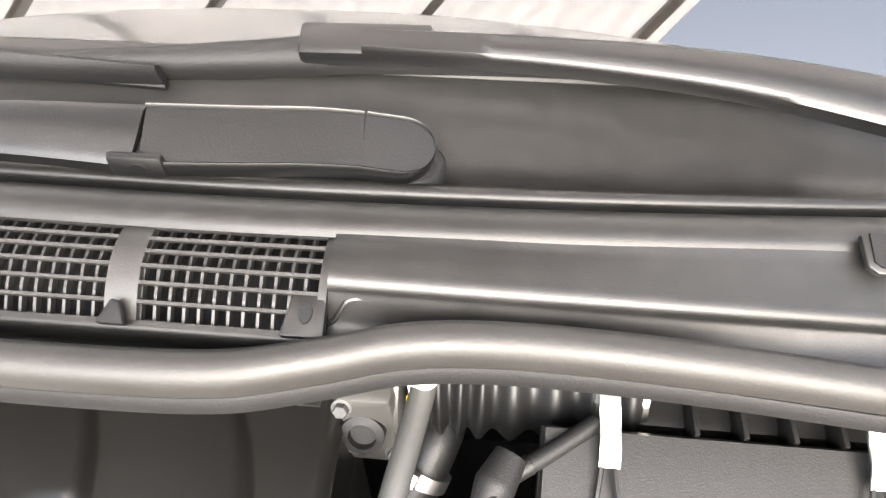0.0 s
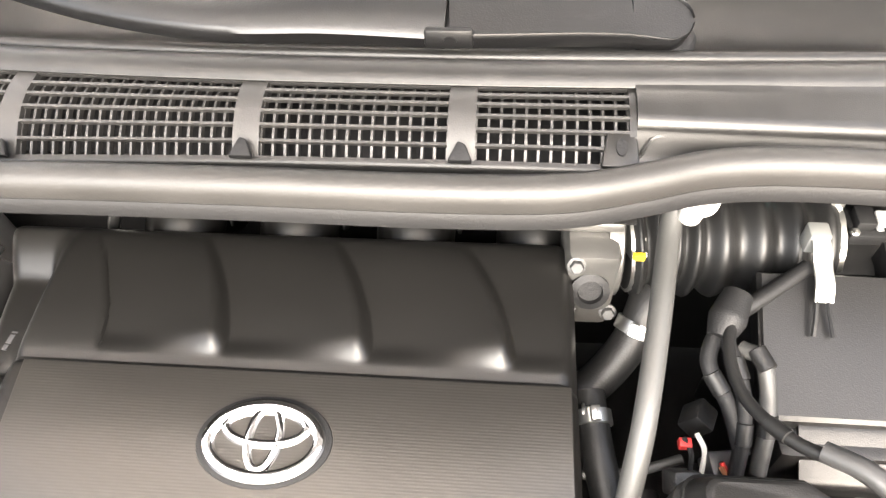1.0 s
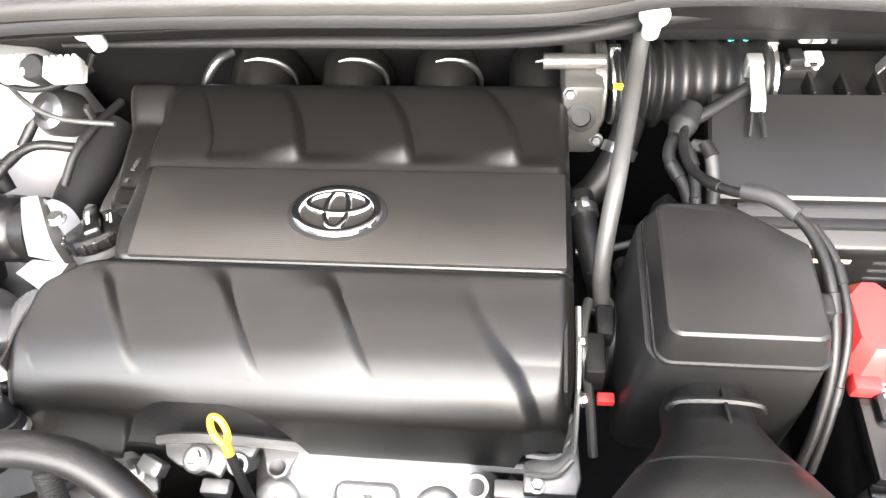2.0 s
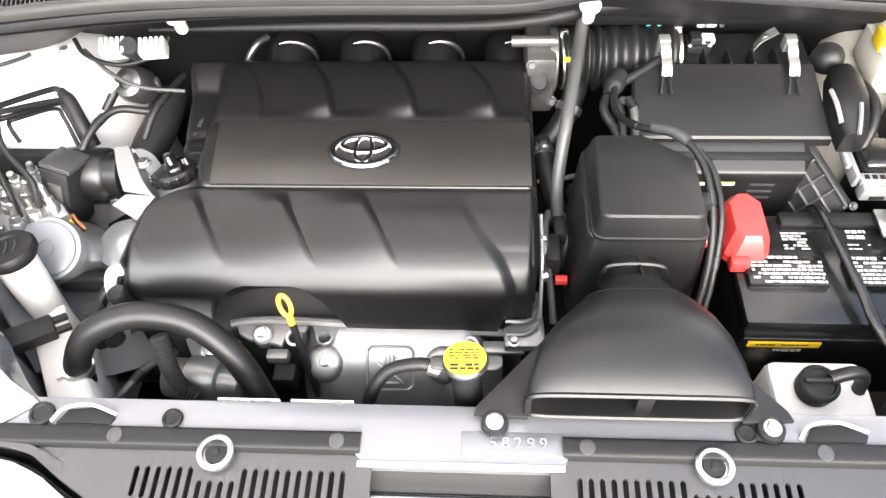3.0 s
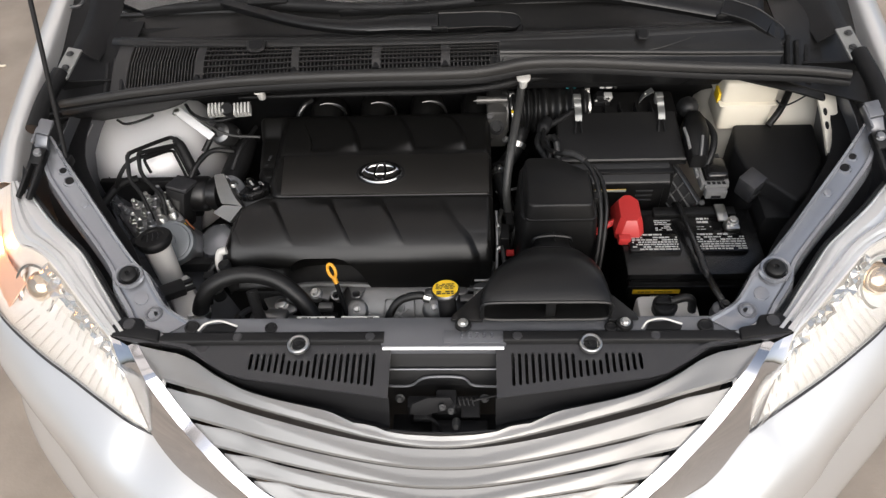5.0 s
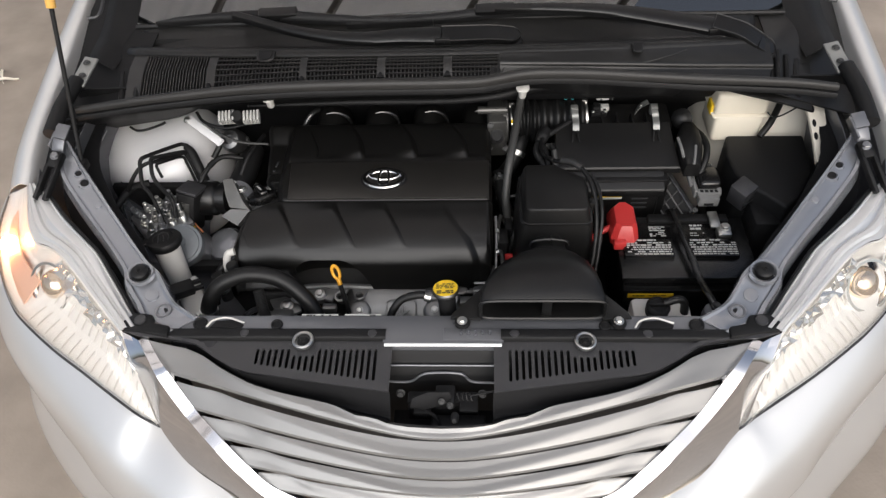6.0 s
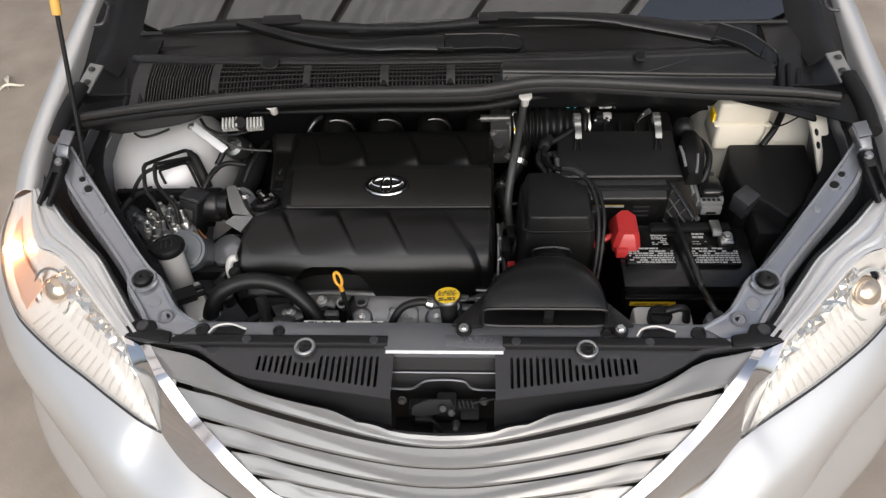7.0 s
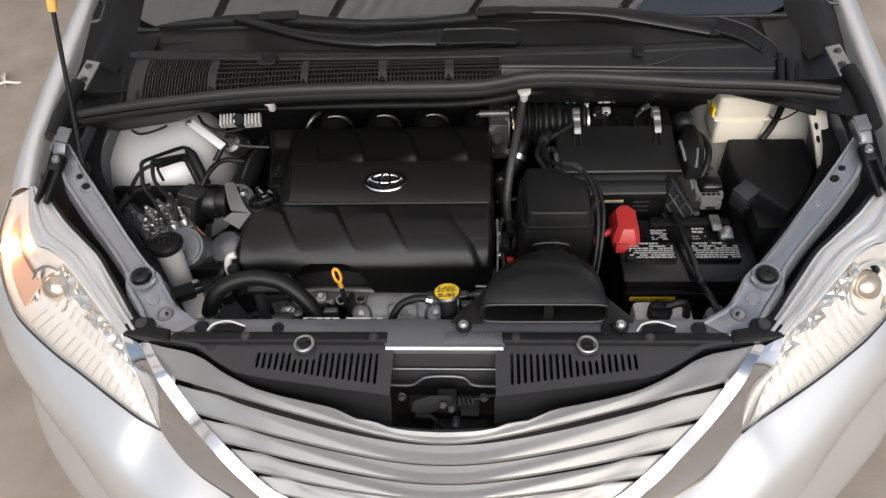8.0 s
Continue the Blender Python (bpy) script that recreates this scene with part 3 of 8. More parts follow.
def build_tower(s):
    bm = bmesh.new()
    cx, cy, k = (0.735, 0.66, 0.95) if s < 0 else (0.71, 0.735, 0.8)
    rings = []
    for r, h in ((0.20, 0.55), (0.19, 0.75), (0.175, 0.86), (0.15, 0.905), (0.11, 0.925), (0.07, 0.93), (0.0, 0.93)):
        r *= k
        rings.append([(s * cx + r * 0.9 * math.cos(a * math.pi / 20), cy + r * math.sin(a * math.pi / 20), h) for a in range(40)])
    loops(bm, rings)
    part("strut_tower", bm, TOWER if s < 0 else CREAM, car, "pale painted domed strut tower", angle=60)
    # folded inner panel beside the tower, closed off by a slotted brace down to the rail
    bm = bmesh.new()
    if s > 0:
        rows = [[(0.70, 0.69, 1.01), (0.755, 0.692, 1.008), (0.80, 0.69, 1.005), (0.835, 0.735, 1.0)], [(0.705, 0.645, 0.95), (0.76, 0.642, 0.95), (0.812, 0.64, 0.95), (0.845, 0.69, 0.95)], [(0.71, 0.60, 0.84), (0.765, 0.595, 0.84), (0.822, 0.60, 0.84), (0.85, 0.66, 0.84)]]
    else:
        rows = [[(-0.845, 0.66, 0.93), (-0.80, 0.65, 0.93), (-0.74, 0.66, 0.93)], [(-0.85, 0.61, 0.905), (-0.80, 0.59, 0.905), (-0.745, 0.60, 0.905)], [(-0.85, 0.57, 0.84), (-0.80, 0.54, 0.84), (-0.745, 0.56, 0.84)]]
    sheet(bm, rows, 0.003, 24, 18)
    part("inner_panel", bm, TOWER if s < 0 else CREAM, car, "pale folded inner fender panel", angle=60)
    top, low = ([(0.777, 0.60, 1.019), (0.815, 0.60, 1.017)], [(0.782, 0.46, 0.955), (0.805, 0.46, 0.952)]) if s > 0 else ([(-0.857, 0.56, 0.996), (-0.80, 0.56, 0.994)], [(-0.832, 0.44, 0.968), (-0.806, 0.44, 0.968)])
    bm = bmesh.new()
    mid = [tuple((Vector(p) + Vector(q)) / 2 + Vector((0, 0, 0.006))) for p, q in zip(top, low)]
    edge = [[tuple(Vector(r[0]) + Vector((0, 0.004, -0.012))), r[0], r[1], tuple(Vector(r[1]) + Vector((0, 0.004, -0.012)))] for r in (top, mid, low)]
    sheet(bm, edge, 0.002, 14, 12)
    brace = part("brace", bm, CREAM if s > 0 else RAIL, car, "slotted pressed brace", angle=40)
    for f in (0.2, 0.42, 0.62):
        p = (Vector(top[0]) + Vector(top[1])).lerp(Vector(low[0]) + Vector(low[1]), f) / 2
        # slots are dark ovals laid on the brace, painted as shaded openings
        bm = bmesh.new()
        lathe(bm, [(0.009, 0), (0.0085, 0.001), (0, 0.001)], Matrix.Translation(p + Vector((-0.010 * s, -0.003, 0.007))) @ pose(0, 0, 0, 26 if s > 0 else 14), 16, 0.45, 1.0)
        part("slot", bm, DARK, brace)


for s in LR:
    build_tower(s)


def build_walls():
    bm = bmesh.new()
    sheet(bm, [[(x, y, z) for x in (-0.86, -0.4, 0, 0.4, 0.86)] for y, z in ((0.60, 1.075), (0.64, 1.0), (0.72, 0.93), (0.80, 0.8), (0.82, 0.45))], 0.004, 20, 16)
    part("firewall", bm, DARK, car, "dark sound-deadened firewall")
    bm = bmesh.new()
    box(bm, (-0.62, 0.0, 0.40), (0.62, 0.85, 0.44), 0.01)
    part("bay_floor", bm, DARK, car)
    bm = bmesh.new()
    box(bm, (-0.45, 0.0, 0.46), (0.45, 0.045, 0.90), 0.006)
    part("radiator", bm, DARK, car, "black radiator behind the crossmember")


build_walls()


# ---- grille, shields, chrome ----
def front_edge(x):
    """Front edge of the sight shield at a distance x from the middle."""
    return along([(0.09, -0.095), (0.188, -0.081), (0.283, -0.067), (0.36, -0.056), (0.41, -0.028), (0.45, -0.002), (0.50, 0.006)], x)


def build_shield(s):
    shield = part("sight_shield", bmesh.new(), SHIELD, car, "charcoal plastic sight shield with cooling slots")
    bm = bmesh.new()

    def slab(x0, x1, y0, y1, z=0.9455, t=0.003):
        """A flat strip whose front edge follows the shield."""
        ya, yb = (y0 if y0 is not None else front_edge(x0)), (y0 if y0 is not None else front_edge(x1))
        za, zb = z - 0.06 * max(0, -ya) - 0.0, z - 0.06 * max(0, -yb)
        z2 = z - 0.06 * max(0, -y1)
        p = [(s * x0, ya, za), (s * x1, yb, zb), (s * x1, y1, z2), (s * x0, y1, z2)]
        v = [bm.verts.new(q) for q in p] + [bm.verts.new((q[0], q[1], q[2] - t)) for q in p]
        for f in ((0, 1, 2, 3), (7, 6, 5, 4), (0, 4, 5, 1), (1, 5, 6, 2), (2, 6, 7, 3), (3, 7, 4, 0)):
            bm.faces.new([v[i] for i in f])

    pitch, w = 0.0112, 0.0056
    first = 0.1185
    slab(0.09, first - w / 2, None, 0.008)
    for k in range(20):
        x = first + k * pitch
        top = -0.012 if abs(x - 0.25) > 0.022 else -0.025
        low = front_edge(x) + 0.017
        slab(x - w / 2, x + w / 2, top, 0.008)
        slab(x - w / 2, x + w / 2, None, low)
        # rounded slot ends
        for c, d in ((0.0008, 0.0020), (0.0017, 0.0009)):
            for a in (x - w / 2, x + w / 2 - c):
                slab(a, a + c, top - d, top)
                slab(a, a + c, low, low + d)
        slab(x + w / 2, x + pitch - w / 2, None, 0.008)
    x0 = first + 19 * pitch + pitch - w / 2
    for a, b in ((x0, 0.37), (0.37, 0.41), (0.41, 0.45), (0.45, 0.50)):
        slab(a, b, None, 0.008)
    bm.to_mesh(shield.data)
    bm.free()
    # raised back step with shade painted black; dark inner wall down to the grille
    bm = bmesh.new()
    ys = [(0.006, 0.9455), (0.0075, 0.951), (0.010, 0.9535), (0.021, 0.9535), (0.0245, 0.9525), (0.025, 0.949)]
    sheet(bm, [[(s * x, y, z) for x in (0.103, 0.2, 0.4, 0.51)] for y, z in ys], 0.002, 12, 22, flip=s < 0)
    part("step", bm, MATTE, shield, "raised back edge with its shade painted black")
    bm = bmesh.new()
    xs = [0.088, 0.11, 0.15, 0.20, 0.25, 0.30, 0.354, 0.40, 0.45, 0.50]
    hi = [Vector((s * x, front_edge(max(x, 0.09)), 0.938)) for x in xs]
    gx = [Vector((s * x, slat_line(x)[0][1] + 0.004, slat_line(x)[0][2] - 0.004)) for x in xs]
    midl = [a.lerp(b, 0.55) + Vector((0, 0, -0.03)) for a, b, x in zip(hi, gx, xs)]
    sheet(bm, [hi, midl, gx], 0.002, 40, 12, flip=s < 0)
    part("trough", bm, DARK, shield, "black trough behind the grille")
    for x in (0.127, 0.36):
        b2 = bmesh.new()
        lathe(b2, [(0.0085, 0), (0.008, 0.003), (0.005, 0.004), (0, 0.0032)], pose(s * x, 0.0155, 0.9535), 18)
        part("push_clip", b2, SHIELD, shield)
    b2 = bmesh.new()
    lathe(b2, [(0.019, -0.002), (0.019, 0.004), (0.0165, 0.0055), (0.0135, 0.0045), (0.0125, -0.006)], pose(s * 0.25, 0, 0.953), 30)
    part("bolt_ring", b2, STEEL, shield, "bare metal ring")
    b2 = bmesh.new()
    lathe(b2, [(0.0125, -0.006), (0.011, 0.001), (0.005, 0.002), (0.004, 0.004), (0, 0.004)], pose(s * 0.25, 0, 0.953), 20)
    part("rubber_stud", b2, RUBBER, shield)


# slat rims: end (x, y, z) at the chrome, middle (y, z)
SLATS = [
    ((0.535, -0.004, 0.943), (-0.157, 0.930), (0.482, -0.053, 0.927), (-0.171, 0.919)),
    ((0.482, -0.064, 0.922), (-0.172, 0.912), (0.434, -0.107, 0.899), (-0.198, 0.900)),
    ((0.434, -0.112, 0.886), (-0.193, 0.881), (0.384, -0.147, 0.870), (-0.217, 0.870)),
    ((0.386, -0.152, 0.856), (-0.212, 0.850), (0.335, -0.185, 0.842), (-0.234, 0.840)),
    ((0.338, -0.188, 0.826), (-0.228, 0.822), (0.28, -0.215, 0.812), (-0.248, 0.808)),
]


def slat_bend(x, xe, k):
    """0 in the middle, 1 at the chrome: nearly straight arms that round off in the middle."""
    u = min(1.0, abs(x) / xe)
    c = 0.2
    v = (math.sqrt(max(u, 0) ** 2 + c * c) - c) / (math.sqrt(1 + c * c) - c)
    return v ** (1.15 if k else 1.0)


def slat_line(x, k=0):
    """Back and front rim of slat k at x."""
    (xe, ye, ze), (yc, zc), (xf, yf, zf), (yd, zd) = SLATS[k]
    if k == 0:
        yb = along([(0.0, -0.157), (0.05, -0.155), (0.085, -0.150), (0.115, -0.138), (0.14, -0.136), (0.185, -0.115), (0.278, -0.095), (0.33, -0.080), (0.387, -0.053), (0.429, -0.026), (0.46, -0.013), (0.50, -0.006), (0.535, 0.002)], abs(x))
        zb = along([(0, 0.928), (0.35, 0.934), (0.535, 0.948)], abs(x))
    else:
        b = slat_bend(x, xe, k)
        yb, zb = yc + (ye - yc) * b + 0.0042 * math.exp(-((abs(x) / xe - 0.82) / 0.07) ** 2), zc + (ze - zc) * b
    b = slat_bend(x, xf, k)
    yf2, zf2 = yd + (yf - yd) * b, zd + (zf - zd) * b
    return (x, yb, zb), (x, yf2, zf2)


grille = part("grille", bmesh.new(), SHIELD, car, "silver grille with five curved slats")


def build_grille():
    # charcoal backing sheet; its colour sets the shade in the gaps between slats
    bm = bmesh.new()
    sheet(bm, [[(x, y, z) for x, y in ((-0.5, 0.0), (-0.3, -0.09), (0, -0.14), (0.3, -0.09), (0.5, 0.0))] for y, z in ((0, 0.90), (0, 0.70))], 0.003, 30, 4)
    bm.verts.ensure_lookup_table()
    bm.to_mesh(grille.data)
    bm.free()
    for k in range(5):
        bm = bmesh.new()
        xe, xf = SLATS[k][0][0], SLATS[k][2][0]
        n, rows = 61, []
        ts = (0.0, 0.06, 0.15, 0.25, 0.35, 0.45, 0.55, 0.65, 0.75, 0.85, 0.93, 0.97, 1.0)
        for t in ts:
            row = []
            for i in range(n):
                u = -1 + 2 * i / (n - 1)
                x = u * (xe + (xf - xe) * t)
                a = Vector(slat_line(u * xe, k)[0])
                b = Vector(slat_line(u * xf, k)[1])
                p = a.lerp(b, t)
                p.x = x
                crest = 1.0 - 0.95 * min(1.0, max(0.0, (abs(u) - 0.12) / 0.75))
                p.z += 0.0022 * max(0.0, 1 - abs(t - crest) / 0.55) - 0.0035 * max(0.0, (t - 0.93) / 0.07)
                row.append(p)
            rows.append(row)
        shell(bm, rows, 0.002, flip=True)
        part("slat", bm, SLAT, grille, angle=12)
    for s in LR:
        # chrome frame: narrow bright facet and a broad outer facet
        inner = [(0.540, 0.008, 0.952), (0.508, -0.034, 0.948), (0.484, -0.060, 0.937), (0.436, -0.108, 0.900), (0.386, -0.15, 0.873), (0.336, -0.188, 0.845), (0.28, -0.218, 0.813), (0.15, -0.25, 0.782), (0, -0.258, 0.777)]
        ridge = [(0.553, 0.0, 0.953), (0.524, -0.040, 0.946), (0.503, -0.068, 0.932), (0.450, -0.121, 0.894), (0.398, -0.166, 0.866), (0.348, -0.203, 0.834), (0.285, -0.235, 0.796), (0.15, -0.262, 0.761), (0, -0.27, 0.754)]
        outer = [(0.588, 0.016, 0.957), (0.571, -0.02, 0.932), (0.550, -0.056, 0.895), (0.518, -0.112, 0.842), (0.455, -0.172, 0.818), (0.39, -0.209, 0.802), (0.32, -0.240, 0.774), (0.15, -0.255, 0.742), (0, -0.265, 0.735)]
        bm = bmesh.new()
        A, R, O = (catmull(mirror(c, s), 49) for c in (inner, ridge, outer))
        back = [p + Vector((0, 0.012, -0.012)) for p in A]
        R2 = [p.lerp(q, 0.06) + Vector((0, 0, -0.0004)) for p, q in zip(R, O)]
        shell(bm, [back, A, [p.lerp(q, 0.9) for p, q in zip(A, R)], R, R2, [p.lerp(q, 0.5) + Vector((0, 0.002, -0.003)) for p, q in zip(R, O)], O], 0.002, flip=s > 0)
        part("chrome_frame", bm, CHROME, grille, "bright chrome grille frame", angle=20)
        # black corner cap
        bm = bmesh.new()
        prism(bm, [(s * x, y) for x, y in ((0.498, 0.004), (0.50, 0.027), (0.53, 0.033), (0.54, 0.052), (0.574, 0.056), (0.592, 0.036), (0.586, 0.018), (0.545, 0.012))], 0.935, 0.963, 0.004)
        cap = part("corner_cap", bm, MATTE, grille, "black plastic corner cap")
        bm = bmesh.new()
        lathe(bm, [(0.011, 0), (0.0105, 0.003), (0.005, 0.004), (0, 0.0035)], pose(s * 0.558, 0.038, 0.963), 16)
        part("push_clip", bm, SHIELD, cap)
        bm = bmesh.new()
        sheet(bm, [mirror([(0.585, 0.018, 0.9575), (0.55, 0.006, 0.958), (0.50, 0.004, 0.955), (0.45, -0.004, 0.949), (0.41, -0.022, 0.944)], s), mirror([(0.582, 0.028, 0.958), (0.55, 0.02, 0.959), (0.50, 0.014, 0.956), (0.45, 0.005, 0.950), (0.41, -0.012, 0.945)], s)], 0.004, 24, 4, flip=s < 0)
        part("top_trim", bm, SHIELD, grille)


build_grille()
for s in LR:
    build_shield(s)


def build_latch():
    latch = part("hood_latch", boxes(((-0.062, -0.115, 0.80), (0.062, -0.092, 0.875), 0.004)), DARK, car, "greasy black hood latch with a coil spring")
    bm = bmesh.new()
    pts = [(-0.105, -0.070, 0.869), (-0.060, -0.070, 0.869), (-0.030, -0.065, 0.888), (0.030, -0.065, 0.888), (0.052, -0.070, 0.870), (0.105, -0.071, 0.867)]
    tube(bm, pts, 0.0024, 8, 60)
    part("pressed_bead", bm, SUPPORT, latch)
    bm = bmesh.new()
    tube(bm, [(-0.105, -0.0555, 0.8995), (0.0, -0.0555, 0.8995), (0.105, -0.0555, 0.8995)], 0.0016, 6)
    part("pressed_bead", bm, SUPPORT, latch)
    latch.location = (0, 0.026, 0.021)
    part("striker_plate", boxes(((-0.012, -0.125, 0.868), (0.022, -0.088, 0.889), 0.003)), MATTE, latch)
    bm = bmesh.new()
    coil = [(-0.02 + 0.075 * i / 90, -0.106 + 0.006 * math.cos(i * 0.7), 0.878 + 0.006 * math.sin(i * 0.7)) for i in range(91)]
    tube(bm, coil, 0.0011, 5, 181)
    part("spring", bm, DARKCAST, latch)
    bm = bmesh.new()
    lathe(bm, [(0.007, 0), (0.007, 0.02), (0.004, 0.026), (0, 0.026)], pose(0.022, -0.136, 0.866, 50, 0), 14)
    part("safety_hook", bm, DARKCAST, latch)
    part("release_lever", boxes(((0.03, -0.132, 0.868), (0.062, -0.108, 0.874), 0.002)), MATTE, latch)
    bm = bmesh.new()
    tube(bm, [(0.05, -0.105, 0.88), (0.08, -0.10, 0.884), (0.12, -0.096, 0.888)], 0.002, 6)
    part("release_cable", bm, MATTE, latch)
    bm = bmesh.new()
    prism(bm, [(-0.045, -0.010), (-0.02, -0.016), (0.012, -0.012), (0.03, 0.0), (0.026, 0.012), (-0.012, 0.016), (-0.04, 0.008)], 0, 0.006, 0.002, m=pose(-0.012, -0.118, 0.892, 55, 0, 8))
    part("latch_plate", bm, DARK, latch)
    for x, z in ((-0.04, 0.886), (0.0, 0.898), (0.014, 0.884)):
        bolt("rivet", (x, -0.127, z), latch, 0.0045, 0.003, DARKCAST, (55, 0))
    bm = bmesh.new()
    tube(bm, [(-0.03, -0.128, 0.872), (-0.012, -0.138, 0.865), (-0.004, -0.146, 0.85), (0.004, -0.142, 0.838)], 0.003, 8)
    part("claw", bm, DARK, latch)
    for x in (-0.075, 0.07):
        bolt("bolt", (x, -0.096, 0.872), latch, 0.006, 0.006, DARKCAST, (60, 0))
    part("recess_floor", boxes(((-0.092, -0.165, 0.80), (0.092, -0.095, 0.815), 0.004)), DARK, latch)
    part("latch_base", boxes(((-0.02, -0.15, 0.835), (0.075, -0.125, 0.852), 0.004), ((-0.05, -0.135, 0.86), (-0.02, -0.115, 0.872), 0.003)), MATTE, latch)


build_latch()


# ---- headlights ----
def build_headlight(s):
    lamp = part("headlight", bmesh.new(), HOUSING, car, "clear headlight with a lit amber corner" if s < 0 else "clear projector headlight with amber corner")
    n = 40
    a, b = catmull(mirror(LAMP_IN, s), n), catmull(mirror(LAMP_OUT[s], s), n)
    out = Vector((0.55 * s, -0.62, 0.56))
    rows, back = [], []
    for t in (0, 0.06, 0.2, 0.4, 0.6, 0.8, 0.94, 1):
        rows.append([p.lerp(q, t) + out * (0.034 * math.sin(math.pi * t) ** 0.8 * math.sin(math.pi * (0.04 + 0.93 * i / (n - 1))) ** 0.6) for i, (p, q) in enumerate(zip(a, b))])
    for t in (0.0, 0.12, 0.25, 0.4, 0.55, 0.7, 0.85, 1):
        back.append([p.lerp(q, t) - out * (0.004 + 0.03 * math.sin(math.pi * t) * math.sin(math.pi * (0.02 + 0.96 * i / (n - 1))) + 0.0012 * (i % 2) * (1 if t > 0.45 and i < 28 else 0)) for i, (p, q) in enumerate(zip(a, b))])
    bm = bmesh.new()
    shell(bm, rows, 0.0025, flip=s > 0)
    lens = part("lens", bm, LENS, lamp, "clear plastic lens", angle=70)
    lens.visible_shadow = False
    bm = bmesh.new()
    shell(bm, back, 0.004, flip=s > 0)
    bm.to_mesh(lamp.data)
    bm.free()
    # black seal along the lower rim
    bm = bmesh.new()
    tube(bm, [q + Vector((0.002 * s, -0.003, -0.002)) for q in b], 0.0026, 8, 60)
    part("rim_seal", bm, SHIELD, lamp)
    # broken bright facets between the projector and the inner edge
    rng = random.Random(5)
    for k in range(7):
        i0 = 5 + 2.6 * k
        f0, f1 = 0.05, 0.22 + 0.07 * (k % 2)
        rows = []
        for u in (0, 0.34, 0.67, 1):
            j, g = int(i0 + 2.5 * u), (i0 + 2.5 * u) % 1
            p, q = a[j].lerp(a[j + 1], g), b[j].lerp(b[j + 1], g)
            rows.append([p.lerp(q, f0 + (f1 - f0) * v) + out * (-0.004 + 0.008 * rng.random()) for v in (0, 0.3, 0.62, 1)])
        bm = bmesh.new()
        shell(bm, rows, 0.002, flip=s < 0)
        part("reflector_facets", bm, REFLECT, lamp, flat=True)
    # ribs along the lower half
    for k in range(32):
        row, i = 2 * (k % 2), 3 + (k // 2) * 1.2 + 0.6 * (k % 2)
        j, f = int(i), i % 1
        p, q = ((back[r][j].lerp(back[r][j + 1], f) + out * 0.009) for r in (3 + row, 5 + row))
        bm = bmesh.new()
        tube(bm, [p.lerp(q, 0.12), p.lerp(q, 0.5) + out * 0.001, p.lerp(q, 0.8)], 0.0012, 5, 5)
        part("rib", bm, TICK, lamp)
    # projector: bezel ring, barrel, glass
    c = Vector((0.782 * s, 0.151, 0.924))
    m = Matrix.Translation(c) @ Vector((0.32 * s, -0.75, 0.6)).to_track_quat("Z", "Y").to_matrix().to_4x4() @ Matrix.Scale(1.12, 4)
    bm = bmesh.new()
    lathe(bm, [(0.030, -0.02), (0.041, 0.004), (0.047, 0.010), (0.046, 0.014), (0.041, 0.014), (0.036, 0.004), (0.034, -0.016)], m, 40)
    part("bezel", bm, CHROME, lamp, "chrome projector ring")
    bm = bmesh.new()
    lathe(bm, [(0.035, -0.03), (0.035, -0.012), (0.033, -0.01), (0, -0.01)], m, 32)
    part("barrel", bm, DARK, lamp)
    bm = bmesh.new()
    lathe(bm, [(0.029, -0.012), (0.0285, 0.0), (0.024, 0.011), (0.016, 0.018), (0.007, 0.021), (0, 0.0215)], m @ pose(0, 0.003, 0), 32)
    part("projector_lens", bm, BALL, lamp)
    bm = bmesh.new()
    lathe(bm, [(0.040, -0.04), (0.046, -0.02), (0.05, 0.0), (0.044, -0.001), (0.03, -0.025), (0.0, -0.034)], Matrix.Translation((0.012 * s, 0.055, 0.038)) @ m, 28)
    part("reflector_bowl", bm, REFLECT, lamp)
    # amber corner towards the fender; the left reflector's colour carries the lit bulb's glow
    rows = [[p.lerp(q, t) - out * 0.010 for p, q in zip(a[26 if s > 0 else 25:39], b[26 if s > 0 else 25:39])] for t in (0.5, 0.66, 0.82, 0.985)]
    bm = bmesh.new()
    shell(bm, rows, 0.003, flip=s > 0)
    part("turn_reflector", bm, AMBERWALL if s < 0 else HOUSING, lamp)
    bm = bmesh.new()
    p = a[33].lerp(b[33], 0.78) - out * 0.008
    lathe(bm, [(0.014, -0.02), (0.020, 0.0), (0.018, 0.010), (0.010, 0.017), (0, 0.019)], Matrix.Translation(p) @ out.to_track_quat("Z", "Y").to_matrix().to_4x4(), 18)
    part("turn_bulb", bm, AMBER if s < 0 else AMBEROFF, lamp, "lit amber turn bulb" if s < 0 else "amber turn bulb")


for s in LR:
    build_headlight(s)


# ---- cowl, weatherstrip, windshield, wipers ----
def crown(x):
    """How far the hood line drops towards the fenders."""
    return 0.055 * (abs(x) / 0.8) ** 2.2


